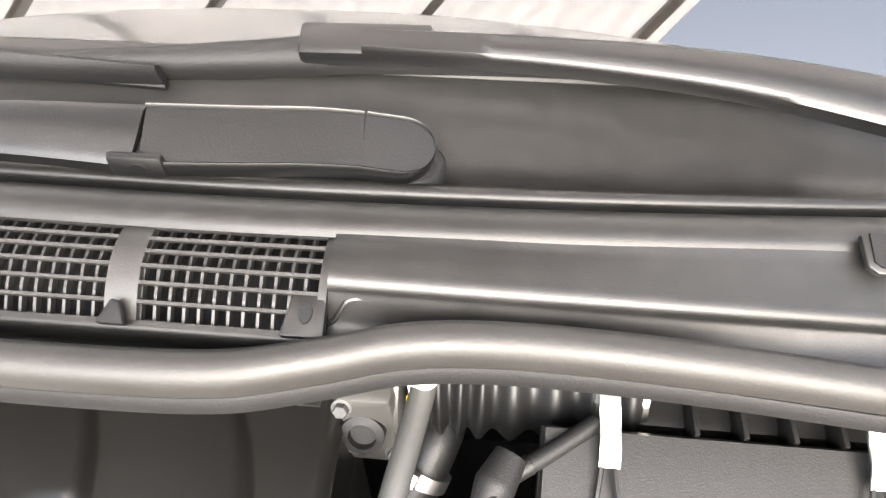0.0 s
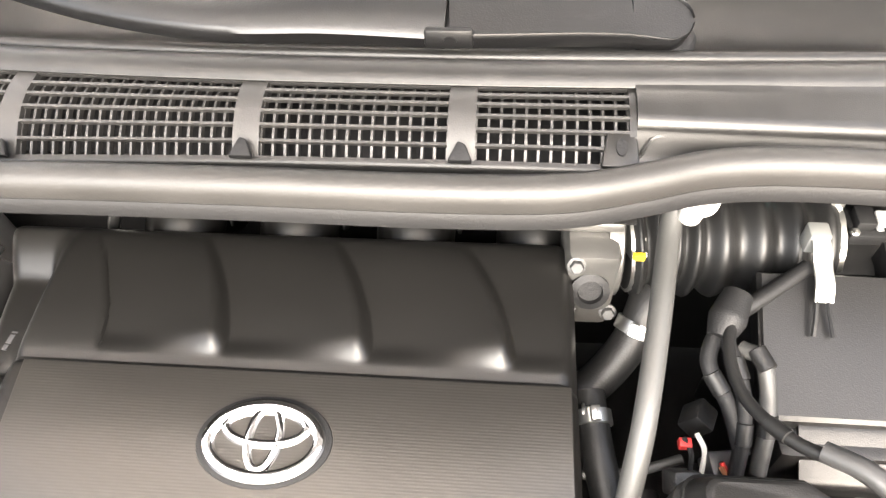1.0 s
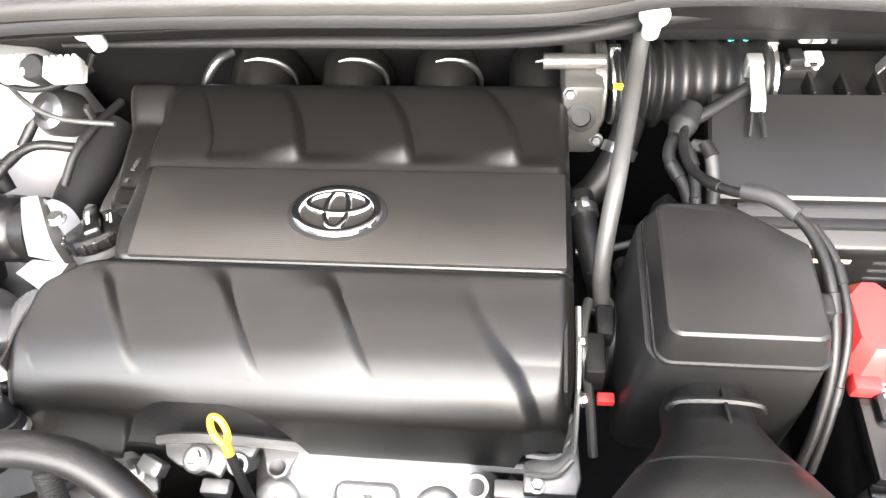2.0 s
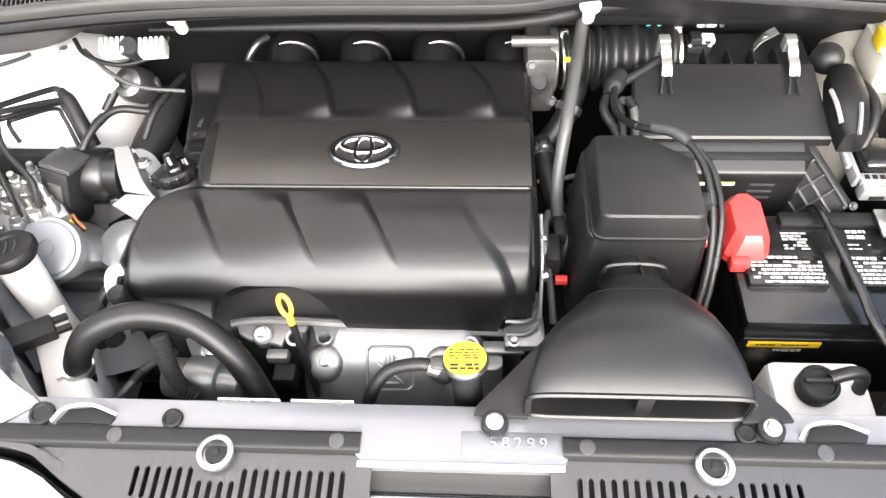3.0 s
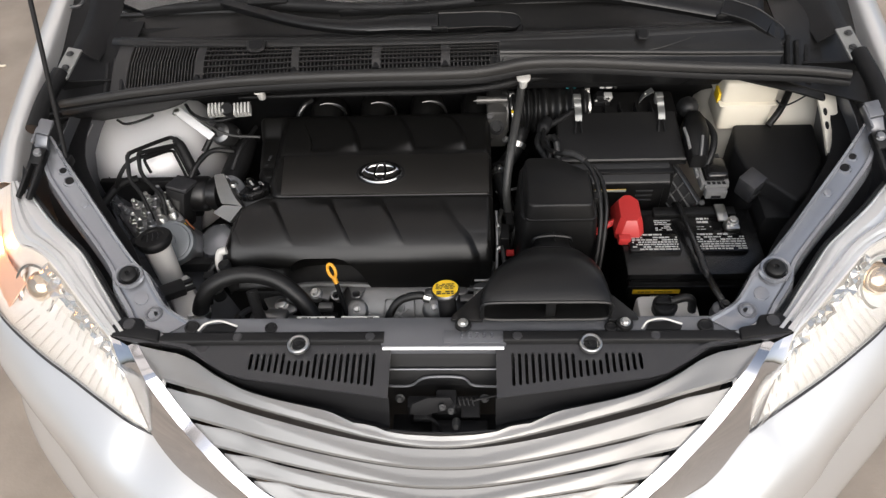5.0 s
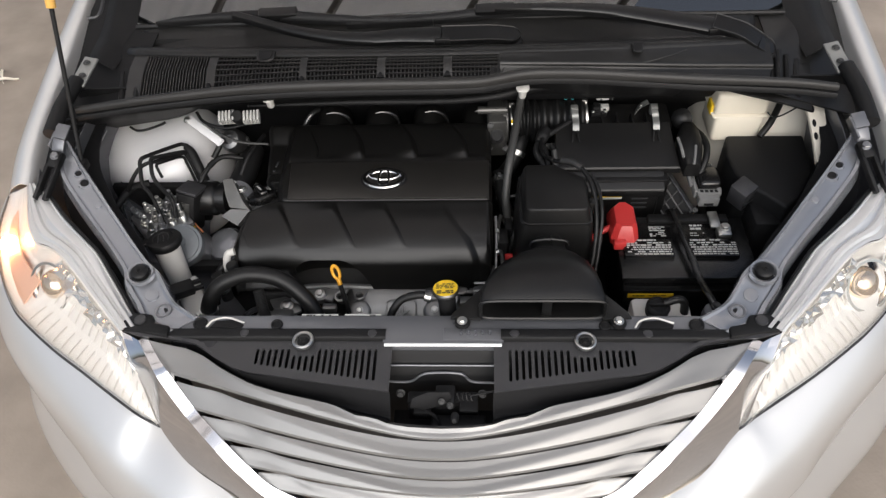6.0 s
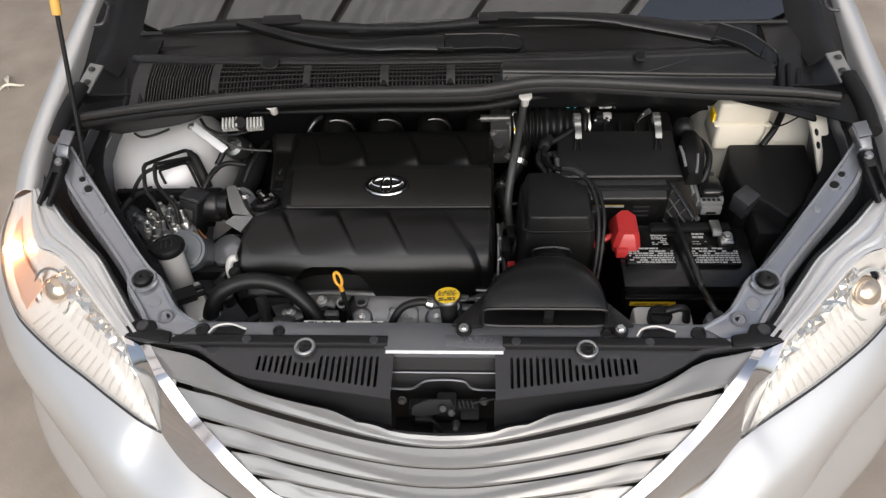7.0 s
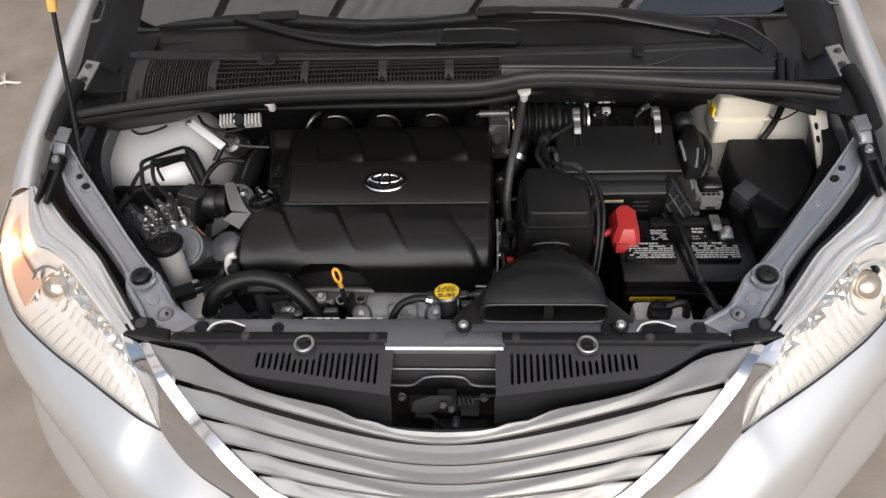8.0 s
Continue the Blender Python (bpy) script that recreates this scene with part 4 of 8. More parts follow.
def build_cowl():
    cowl = part("cowl_panel", bmesh.new(), COWL, car, "dusty dark plastic cowl with air intake grilles")
    xs = [-0.74, -0.6, -0.45, -0.3, -0.15, 0.0, 0.106, 0.25, 0.4, 0.5, 0.6, 0.69]

    def row(y, z, dy=0.0):
        return [(x, y + 0.055 * (abs(x) / 0.65) ** 2 * min(1, (0.80 - y) / 0.15), z - 0.022 * (abs(x) / 0.65) ** 2) for x in xs]

    # ridge behind the grilles and the well that the wipers stand in
    bm = bmesh.new()
    sheet(bm, [row(0.607, 1.1395), row(0.613, 1.1435), row(0.622, 1.144), row(0.630, 1.140), row(0.636, 1.128), row(0.642, 1.119), row(0.653, 1.118), row(0.6555, 1.1255), row(0.660, 1.1262), row(0.665, 1.121), row(0.676, 1.113), row(0.70, 1.108), row(0.735, 1.116), row(0.762, 1.126), row(0.785, 1.133)], 0.003, 60, 110)
    bm.to_mesh(cowl.data)
    bm.free()
    cowl.data.polygons.foreach_set("use_smooth", [True] * len(cowl.data.polygons))
    # solid stretch towards the driver's side
    bm = bmesh.new()
    xr = [0.1085, 0.125, 0.15, 0.2, 0.3, 0.4, 0.5, 0.6, 0.69]
    def rowr(y, z):
        # swells up to the bars of the last grille at its own end
        u = min(1, max(0, (y - 0.5575) / 0.0505))
        lift = max(0, 1.1195 + 0.02 * u + 0.0075 * math.sin(math.pi * u) - z) * min(1, max(0, (y - 0.572) / 0.01))
        return [(x, y + 0.055 * (x / 0.65) ** 2 * (y - 0.548) / 0.06, z + lift * max(0, 1 - (x - 0.1085) / 0.40) - 0.022 * (x / 0.65) ** 2 - (crown(x) - 0.022 * (x / 0.65) ** 2) * (0.6075 - y) / 0.06) for x in xr]
    sheet(bm, [rowr(0.609, 1.1407), rowr(0.604, 1.1368), rowr(0.599, 1.1335), rowr(0.593, 1.1305), rowr(0.587, 1.1287), rowr(0.583, 1.1278), rowr(0.5805, 1.1255), rowr(0.5785, 1.118), rowr(0.568, 1.113), rowr(0.548, 1.109)], 0.003, 40, 50, flip=True)
    part("solid_cover", bm, COWL, cowl, angle=50)
    bm = bmesh.new()
    tube(bm, [(0.109, 0.567, 1.117), (0.1125, 0.5685, 1.1195), (0.116, 0.573, 1.1245), (0.121, 0.5765, 1.1275), (0.14, 0.579, 1.1278)] + [Vector(p) + Vector((0, 0, 0.0006)) for p in rowr(0.5815, 1.1272)[3:6]] + [(0.455, 0.602, 1.128), (0.505, 0.622, 1.133)], 0.0014, 6, 50)
    part("step_bead", bm, COWL, cowl)
    # grille fields: frame posts and crossing bars
    fields = [(-0.685, -0.532), (-0.512, -0.322), (-0.306, -0.153), (-0.135, -0.011), (0.007, 0.104)]
    y0, z0, y1, z1 = 0.5575, 1.1195, 0.608, 1.1395

    def at(x, t, d=0.0):
        q = (abs(x) / 0.65) ** 2
        return Vector((x, y0 + (y1 + 0.055 * q - y0) * t - 0.37 * d, z0 - crown(x) + (z1 - 0.022 * q - z0 + crown(x)) * t + 0.008 * math.sin(math.pi * t) + 0.93 * d))

    def bar(bm, p, q, w, h):
        dv = (q - p).normalized()
        nz = Vector((0, -0.37, 0.93))
        sd = dv.cross(nz).normalized() * w / 2
        ring = lambda c: [c + sd, c + sd - nz * h, c - sd - nz * h, c - sd]
        loops(bm, [ring(p), ring(q)])

    for k, (xa, xb) in enumerate(fields):
        field = bmesh.new()
        if k == 0:
            count = 22
            for i in range(count + 1):
                x = xa + (xb - xa) * i / count
                bar(field, at(x, 0), at(x, 0.5), 0.0022, 0.006)
                bar(field, at(x, 0.5), at(x, 1), 0.0022, 0.006)
            for t in (0.02, 0.98):
                bar(field, at(xa, t), at(xb, t), 0.003, 0.006)
        else:
            count = max(2, round((xb - xa) / 0.0082))
            for i in range(count + 1):
                x = xa + (xb - xa) * i / count
                for u in range(4):
                    bar(field, at(x, u / 4, -0.0042), at(x, (u + 1) / 4, -0.0042), 0.0017, 0.005)
            for i in range(7):
                t = 0.01 + 0.98 * i / 6
                bar(field, at(xa, t), at(xb, t), 0.0019, 0.004)
        part("intake_grille", field, GRATE, cowl, flat=True)
    edges = [-0.72, -0.685, -0.532, -0.512, -0.322, -0.306, -0.153, -0.135, -0.011, 0.007, 0.104, 0.1085]
    for i in range(0, len(edges), 2):
        bm = bmesh.new()
        xa, xb = edges[i], edges[i + 1]
        shell(bm, [[at(xa, t), at(xb, t)] for t in (0, 0.15, 0.3, 0.5, 0.7, 0.85, 1)], 0.005, flip=True)
        part("grille_post", bm, GRATE if i < 10 else COWL, cowl)
        if 0 < i < 10:
            bm = bmesh.new()
            c = at((xa + xb) / 2, 0.04, 0.004)
            prism(bm, [(-0.008, -0.006), (0.008, -0.006), (0.003, 0.006), (-0.002, 0.008)], 0, 0.006, 0.0015, m=pose(*c, 20))
            part("retainer", bm, DARK, cowl, "black triangular retainer")
    # lower lip of the grille fields; the plenum's dark colour holds shade under the bars
    bm = bmesh.new()
    xs2 = [-0.72, -0.6, -0.45, -0.3, -0.15, 0, 0.11]
    sheet(bm, [[tuple(at(x, 0, 0.001)) for x in xs2], [tuple(at(x, 0) + Vector((0, -0.004, -0.002))) for x in xs2], [tuple(at(x, 0) + Vector((0, -0.006, -0.016))) for x in xs2], [tuple(at(x, 0) + Vector((0, -0.03, -0.02))) for x in xs2]], 0.002, 40, 14, flip=True)
    part("grille_lip", bm, COWL, cowl)
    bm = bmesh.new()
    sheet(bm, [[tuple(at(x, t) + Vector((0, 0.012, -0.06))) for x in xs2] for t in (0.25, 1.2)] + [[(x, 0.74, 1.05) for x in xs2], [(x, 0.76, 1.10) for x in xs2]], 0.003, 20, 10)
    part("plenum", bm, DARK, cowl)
    # moulded tab at the end of the last grille
    bm = bmesh.new()
    prism(bm, [(-0.012, -0.012), (0.012, -0.012), (0.011, 0.010), (0.004, 0.014), (-0.008, 0.012)], 0, 0.006, 0.002, m=pose(0.098, 0.566, 1.1225, 18))
    part("moulded_tab", bm, COWL, cowl)
    # dark oval on the tab, painted as the shade of its hole
    bm = bmesh.new()
    lathe(bm, [(0.0045, 0), (0.0045, 0.0012), (0, 0.0012)], pose(0.099, 0.565, 1.1285, 18), 14, 0.8, 1.3)
    part("tab_hole", bm, DARK, cowl)
    # notches along the ridge
    for x, w, d in ((-0.40, 0.022, 0.016), (0.40, 0.013, 0.010)):
        bm = bmesh.new()
        c = at(x, 0.9, 0.006)
        prism(bm, [(-w, 0.012), (w, 0.012), (w * 0.85, -d * 0.6), (w * 0.45, -d), (-w * 0.45, -d), (-w * 0.85, -d * 0.6)], 0, 0.005, 0.0015, m=pose(*c, 20))
        part("notch", bm, COWL, cowl)
        # dark plate on the notch, coloured like the shade in its opening
        bm = bmesh.new()
        prism(bm, [(-w * 0.7, 0.012), (w * 0.7, 0.012), (w * 0.6, -d * 0.4), (w * 0.3, -d * 0.7), (-w * 0.3, -d * 0.7), (-w * 0.6, -d * 0.4)], 0, 0.0015, 0, m=pose(*(c + Vector((0, -0.0015, 0.0047))), 20))
        part("notch_opening", bm, DARK, cowl)
    # end cap with channels at the driver's side
    bm = bmesh.new()
    sheet(bm, [[(0.52, 0.56, 1.092), (0.60, 0.545, 1.075), (0.70, 0.53, 1.055), (0.76, 0.52, 1.04)], [(0.52, 0.60, 1.098), (0.60, 0.59, 1.075), (0.70, 0.58, 1.06), (0.77, 0.57, 1.045)], [(0.55, 0.64, 1.105), (0.62, 0.635, 1.09), (0.70, 0.63, 1.075), (0.78, 0.62, 1.06)], [(0.56, 0.70, 1.11), (0.64, 0.70, 1.095), (0.72, 0.69, 1.08), (0.79, 0.68, 1.07)]], 0.004, 30, 16)
    part("end_cap", bm, COWL, cowl)
    for s in LR:
        for k in range(3):
            bm = bmesh.new()
            x = 0.70 + 0.022 * k
            tube(bm, [(s * (x + 0.012), 0.66, 1.098 - 0.012 * k), (s * x, 0.60, 1.088 - 0.012 * k), (s * (x - 0.008), 0.555, 1.078 - 0.012 * k)], 0.0075, 8)
            part("drain_rib", bm, MATTE, cowl)
    for s in LR:
        bm = bmesh.new()
        sheet(bm, [mirror(c, s) for c in ([(0.86, 0.53, 1.02), (0.74, 0.545, 1.05), (0.67, 0.55, 1.075)], [(0.87, 0.60, 1.03), (0.76, 0.62, 1.06), (0.69, 0.625, 1.088)], [(0.89, 0.70, 1.05), (0.78, 0.70, 1.08), (0.70, 0.70, 1.094)], [(0.91, 0.82, 1.08), (0.80, 0.82, 1.10), (0.70, 0.82, 1.105)], [(0.90, 0.95, 1.12), (0.80, 0.95, 1.12), (0.70, 0.95, 1.12)])], 0.004, 24, 18, flip=s > 0)
        part("side_cap", bm, DARK if s < 0 else COWL, cowl)


build_cowl()


def build_seal():
    line = [(-0.822, 0.532, 1.072), (-0.70, 0.530, 1.092), (-0.60, 0.529, 1.106), (-0.45, 0.5285, 1.122), (-0.30, 0.527, 1.130), (-0.139, 0.526, 1.132), (-0.02, 0.525, 1.132), (0.06, 0.528, 1.132), (0.11, 0.540, 1.131), (0.155, 0.553, 1.131), (0.21, 0.558, 1.130), (0.30, 0.556, 1.128), (0.42, 0.55, 1.122), (0.52, 0.546, 1.116), (0.62, 0.543, 1.112), (0.72, 0.54, 1.106), (0.80, 0.536, 1.097)]
    path = catmull(line, 120)
    profile = [(-0.011, -0.012), (-0.0115, -0.003), (-0.009, 0.0035), (-0.0035, 0.0065), (0.0035, 0.006), (0.008, 0.003), (0.0095, -0.004), (0.009, -0.012)]
    rings = [[p + Vector((0, dy, dz)) * along([(0.3, 1.0), (0.82, 0.72)], abs(p.x)) for dy, dz in profile] for p in path]
    bm = bmesh.new()
    loops(bm, rings)
    strip = part("weatherstrip", bm, SEAL, car, "black rubber hood weatherstrip", angle=70)
    low = [[p + Vector((0, dy, dz)) for dy, dz in ((-0.0135, -0.024), (-0.0135, -0.016), (-0.011, -0.0125), (0.010, -0.0125), (0.012, -0.020))] for p in path]
    bm = bmesh.new()
    loops(bm, low)
    part("seal_carrier", bm, MATTE, strip)
    # heat shield hanging below the strip
    bm = bmesh.new()
    hang = [path[0] + Vector((-0.07, 0, -0.014))] + path[:96:5]

    def lift(x):
        return along([(-0.68, -0.01), (-0.62, 0.0), (-0.56, 0.05), (-0.50, 0.10), (-0.43, 0.11), (-0.37, 0.02)], x)

    sheet(bm, [[p + Vector((0, -0.010, -0.018)) for p in hang], [p + Vector((0, 0.02, -0.055 + 0.3 * lift(p.x))) for p in hang], [Vector((p.x, 0.62, p.z - 0.115 + 0.6 * lift(p.x))) for p in hang], [Vector((p.x, 0.648, p.z - 0.135 + 0.75 * lift(p.x))) for p in hang], [Vector((p.x, 0.70, p.z - 0.138 + 0.75 * lift(p.x))) for p in hang]], 0.004, 60, 24)
    part("heat_shield", bm, MATTE, strip, "matte black cowl front panel", angle=60)
    bm = bmesh.new()
    tube(bm, [(-0.46, 0.588, 1.03), (-0.2, 0.575, 1.045), (0.0, 0.572, 1.047), (0.1, 0.582, 1.05), (0.17, 0.60, 1.055), (0.26, 0.61, 1.055)], [0.003, 0.007, 0.007, 0.009, 0.011, 0.004], 12, 50)
    part("stiffener", bm, MATTE, strip)
    bars("print", pose(-0.27, 0.5545, 1.0855, 48), 0.075, 1, LABEL, strip, thick=0.004, seed=3, label="small white print")
    for x, y, z in ((-0.396, 0.556, 1.070), (0.158, 0.572, 1.072)):
        clip = tagged(part("seal_clip", bmesh.new(), WHITEPL, None), "white plastic push clip under the weatherstrip", "clip", "clips under the weatherstrip")
        bm = bmesh.new()
        mm = pose(x, y, z - 0.004, 12, 0, 0)
        lathe(bm, [(0.0145, 0.010), (0.0145, 0.014), (0.012, 0.0155), (0, 0.0155)], mm, 20)
        lathe(bm, [(0.007, -0.016), (0.0085, -0.014), (0.009, 0.007), (0.012, 0.010)], mm, 16)
        bm.to_mesh(clip.data)
        bm.free()
        clip.data.polygons.foreach_set("use_smooth", [True] * len(clip.data.polygons))
        clip.data.set_sharp_from_angle(angle=radians(38))


build_seal()


def build_windshield():
    rows = []
    for t in (0, 0.33, 0.66, 1.0):
        rows.append([(x * (1 - 0.12 * t), 0.775 + 0.85 * t + 0.03 * (x / 0.75) ** 2, 1.125 + 0.49 * t - 0.02 * (x / 0.75) ** 2) for x in (-0.76, -0.5, -0.25, 0, 0.25, 0.5, 0.76)])
    bm = bmesh.new()
    sheet(bm, rows, 0.005, 40, 20)
    w = part("windshield", bm, SCREEN, car, "dark raked windshield glass", angle=80)
    # black sheet along the glass, added for the dashboard and the cabin's shade
    bm = bmesh.new()
    sheet(bm, [[(x, y + 0.07, z - 0.05) for x, y, z in r] for r in rows[:3]], 0.01, 30, 10)
    part("dashboard", bm, DARK, car, "black dashboard sheet standing in for the shaded cabin behind the windshield")
    bm = bmesh.new()
    tube(bm, [Vector(p) + Vector((0, -0.004, 0.004)) for p in rows[0]], 0.006, 8, 50)
    part("windshield_seal", bm, RUBBER, w)
    for s in LR:
        bm = bmesh.new()
        rr = [(s * 0.775, 0.66, 1.085), (s * 0.762, 0.80, 1.105), (s * 0.72, 1.13, 1.282), (s * 0.665, 1.62, 1.59)]
        ro = [(s * 0.85, 0.70, 1.09), (s * 0.85, 0.85, 1.115), (s * 0.835, 1.13, 1.265), (s * 0.80, 1.62, 1.56)]
        sheet(bm, [rr, [tuple(Vector(a).lerp(Vector(b), 0.5) + Vector((0, -0.015, 0.02))) for a, b in zip(rr, ro)], ro], 0.004, 20, 8, flip=s < 0)
        part("pillar", bm, DARK if s < 0 else MATTE, car, "roof pillar at the windshield edge")
    # roof of the cabin, closing the car behind the glass
    bm = bmesh.new()
    sheet(bm, [[(-0.72, 1.6, 1.58), (0, 1.62, 1.66), (0.72, 1.6, 1.58)], [(-0.75, 2.6, 1.66), (0, 2.6, 1.74), (0.75, 2.6, 1.66)], [(-0.72, 4.2, 1.6), (0, 4.2, 1.68), (0.72, 4.2, 1.6)]], 0.01, 16, 10)
    part("roof", bm, SILVER, car)


build_windshield()


def build_wiper(arm, joint, blade, pivot, group="windshield wipers"):
    """A wiper: pivot cap and two-piece arm, with a beam blade clipped to its end."""
    w = tagged(new("wiper"), "black windshield wiper lying at the foot of the glass", "wiper", group)
    # pivot is coloured dark for the shadowed recess it stands in
    bm = bmesh.new()
    lathe(bm, [(0.021, -0.02), (0.021, 0.004), (0.019, 0.007), (0.015, 0.008), (0, 0.008)], pose(*pivot), 28)
    part("pivot", bm, DARK, w)

    def strap(pts, width, thick, n, round_top=False):
        path = catmull(pts, n)
        rings = []
        for i, p in enumerate(path):
            f = i / (n - 1)
            wd = along([(k / (len(width) - 1), v) for k, v in enumerate(width)], f)
            d = (path[min(i + 1, n - 1)] - path[max(i - 1, 0)]).normalized()
            sd = d.cross(Vector((0, -0.35, 0.94))).normalized()
            up = sd.cross(d)
            edge = ((-0.5, -0.6), (-0.5, -0.1), (-0.44, 0.2), (-0.28, 0.45), (0.0, 0.6), (0.28, 0.45), (0.44, 0.2), (0.5, -0.1), (0.5, -0.6)) if round_top is True else ((-0.5, -0.35), (-0.5, 0.05), (-0.492, 0.32), (-0.475, 0.47), (-0.452, 0.53), (-0.43, 0.49), (-0.41, 0.38), (0.41, 0.38), (0.43, 0.49), (0.452, 0.53), (0.475, 0.47), (0.492, 0.32), (0.5, 0.05), (0.5, -0.35)) if round_top else ((-0.5, -0.6), (-0.5, 0.25), (-0.36, 0.5), (0.36, 0.5), (0.5, 0.25), (0.5, -0.6))
            rings.append([p + sd * a * wd + up * b * thick for a, b in edge])
        bm = bmesh.new()
        return loops(bm, rings)

    head = [0.041 * math.sqrt(max(0.01, 1 - (1 - min(1, k / 14)) ** 2)) for k in range(31)]
    cap = [Vector(arm[0]).lerp(Vector(arm[1]), f) for f in (0, 0.5, 1)]
    part("arm_head", strap(arm[1:], [0.041, 0.042, 0.042, 0.043], 0.016, 20, "rim"), ARM, w, angle=60)
    part("pivot_cap", strap(cap, head, 0.016, 31, "rim"), ARM, w, angle=60)
    part("arm", strap(joint, [0.041, 0.036, 0.028, 0.022, 0.018], 0.014, 40), ARM, w, angle=50)
    bm = bmesh.new()
    p = Vector(joint[0])
    tube(bm, [p + Vector((0.004, -0.023, -0.004)), p + Vector((0.004, 0.018, 0.002))], 0.0045, 12, smooth=False)
    part("hinge_pin", bm, ARM, w)
    bm = bmesh.new()
    box(bm, (-0.014, -0.0225, -0.011), (0.020, -0.016, 0.005), 0.003, m=Matrix.Translation(p))
    part("hinge_lug", bm, ARM, w)
    bl = part("blade", strap(blade, [0.006, 0.016, 0.022, 0.026, 0.026, 0.022, 0.016, 0.006], 0.016, 50, True), MATTE, w, angle=50)
    bm = bmesh.new()
    tube(bm, [Vector(q) + Vector((0, 0.002, -0.012)) for q in blade], 0.003, 6, 40)
    part("rubber_edge", bm, RUBBER, bl)
    k = blade[len(blade) // 2]
    m2 = boxes(((-0.045, -0.013, -0.004), (0.045, 0.013, 0.014), 0.004))
    bmesh.ops.transform(m2, matrix=pose(*k, 20, 0, 2), verts=m2.verts)
    part("clip_block", m2, ARM, bl)


build_wiper([(0.154, 0.684, 1.134), (0.111, 0.682, 1.141), (0.08, 0.678, 1.145), (0.04, 0.671, 1.149), (-0.016, 0.665, 1.152)],
            [(-0.018, 0.6655, 1.152), (-0.10, 0.667, 1.152), (-0.20, 0.668, 1.148), (-0.33, 0.70, 1.146), (-0.50, 0.765, 1.155)],
            [(-0.04, 0.745, 1.138), (-0.16, 0.752, 1.139), (-0.28, 0.764, 1.142), (-0.40, 0.778, 1.145), (-0.52, 0.788, 1.140), (-0.64, 0.790, 1.130), (-0.70, 0.788, 1.122)],
            (0.140, 0.686, 1.119))
build_wiper([(0.70, 0.660, 1.098), (0.668, 0.668, 1.118), (0.63, 0.685, 1.135), (0.575, 0.705, 1.145)],
            [(0.575, 0.703, 1.138), (0.45, 0.727, 1.150), (0.34, 0.745, 1.158), (0.22, 0.757, 1.159), (0.10, 0.763, 1.157)],
            [(0.42, 0.768, 1.138), (0.30, 0.773, 1.143), (0.20, 0.774, 1.146), (0.10, 0.770, 1.147), (0.0, 0.763, 1.141), (-0.12, 0.755, 1.136), (-0.24, 0.750, 1.130)],
            (0.692, 0.662, 1.092))


# ---- hinges and prop rod ----
def build_hinge(s):
    h = part("hinge", bmesh.new(), SPRING, car, "zinc hood hinge bracket with bolt")
    bm = bmesh.new()
    box(bm, (-0.016, -0.045, -0.003), (0.016, 0.04, 0.003), 0.0025, m=pose(s * 0.826, 0.63, 1.103, 12, -10 * s, 6 * s))
    bm.to_mesh(h.data)
    bm.free()
    for y, z in ((0.612, 1.103), (0.65, 1.111)):
        bolt("bolt", (s * 0.826, y, z), h, 0.006, 0.004, DARKCAST)
    bm = bmesh.new()
    tube(bm, [(s * 0.835, 0.60, 1.098), (s * 0.842, 0.52, 1.088), (s * 0.84, 0.44, 1.075)], 0.017, 12)
    part("cover_strip", bm, MATTE, h)
    bm = bmesh.new()
    box(bm, (-0.013, 0.0, -0.003), (0.015, 0.034, 0.003), 0.0025, m=pose(s * 0.818, 0.425, 1.076, 22, -8 * s, 8 * s))
    box(bm, (-0.013, -0.026, -0.003), (0.013, 0.002, 0.003), 0.0025, m=pose(s * 0.816, 0.422, 1.075, 48, -8 * s, 8 * s))
    box(bm, (-0.016, -0.02, -0.014), (-0.011, 0.03, 0.004), 0.002, m=pose(s * 0.818, 0.425, 1.074, 20, -8 * s, 8 * s))
    part("lower_bracket", bm, SUPPORT, h)
    bm = bmesh.new()
    for dx in (-0.010, 0.010):
        box(bm, (dx - 0.004, -0.085, -0.014), (dx + 0.004, 0.022, 0.004), 0.003, m=pose(s * 0.818, 0.375, 1.055, 24, -8 * s, 8 * s))
    box(bm, (-0.014, -0.012, -0.010), (0.014, 0.024, 0.004), 0.003, m=pose(s * 0.818, 0.375, 1.055, 24, -8 * s, 8 * s))
    part("bump_bracket", bm, MATTE, h)
    bolt("bolt", (s * 0.816, 0.386, 1.062), h, 0.0075, 0.006, ACTUATOR, (15, -8 * s))
    bm = bmesh.new()
    tube(bm, [(s * 0.832, 0.86, 1.175), (s * 0.835, 0.81, 1.15), (s * 0.842, 0.793, 1.143), (s * 0.862, 0.788, 1.142)], 0.004, 8)
    part("hinge_wire", bm, SHIELD, h)


for s in LR:
    build_hinge(s)


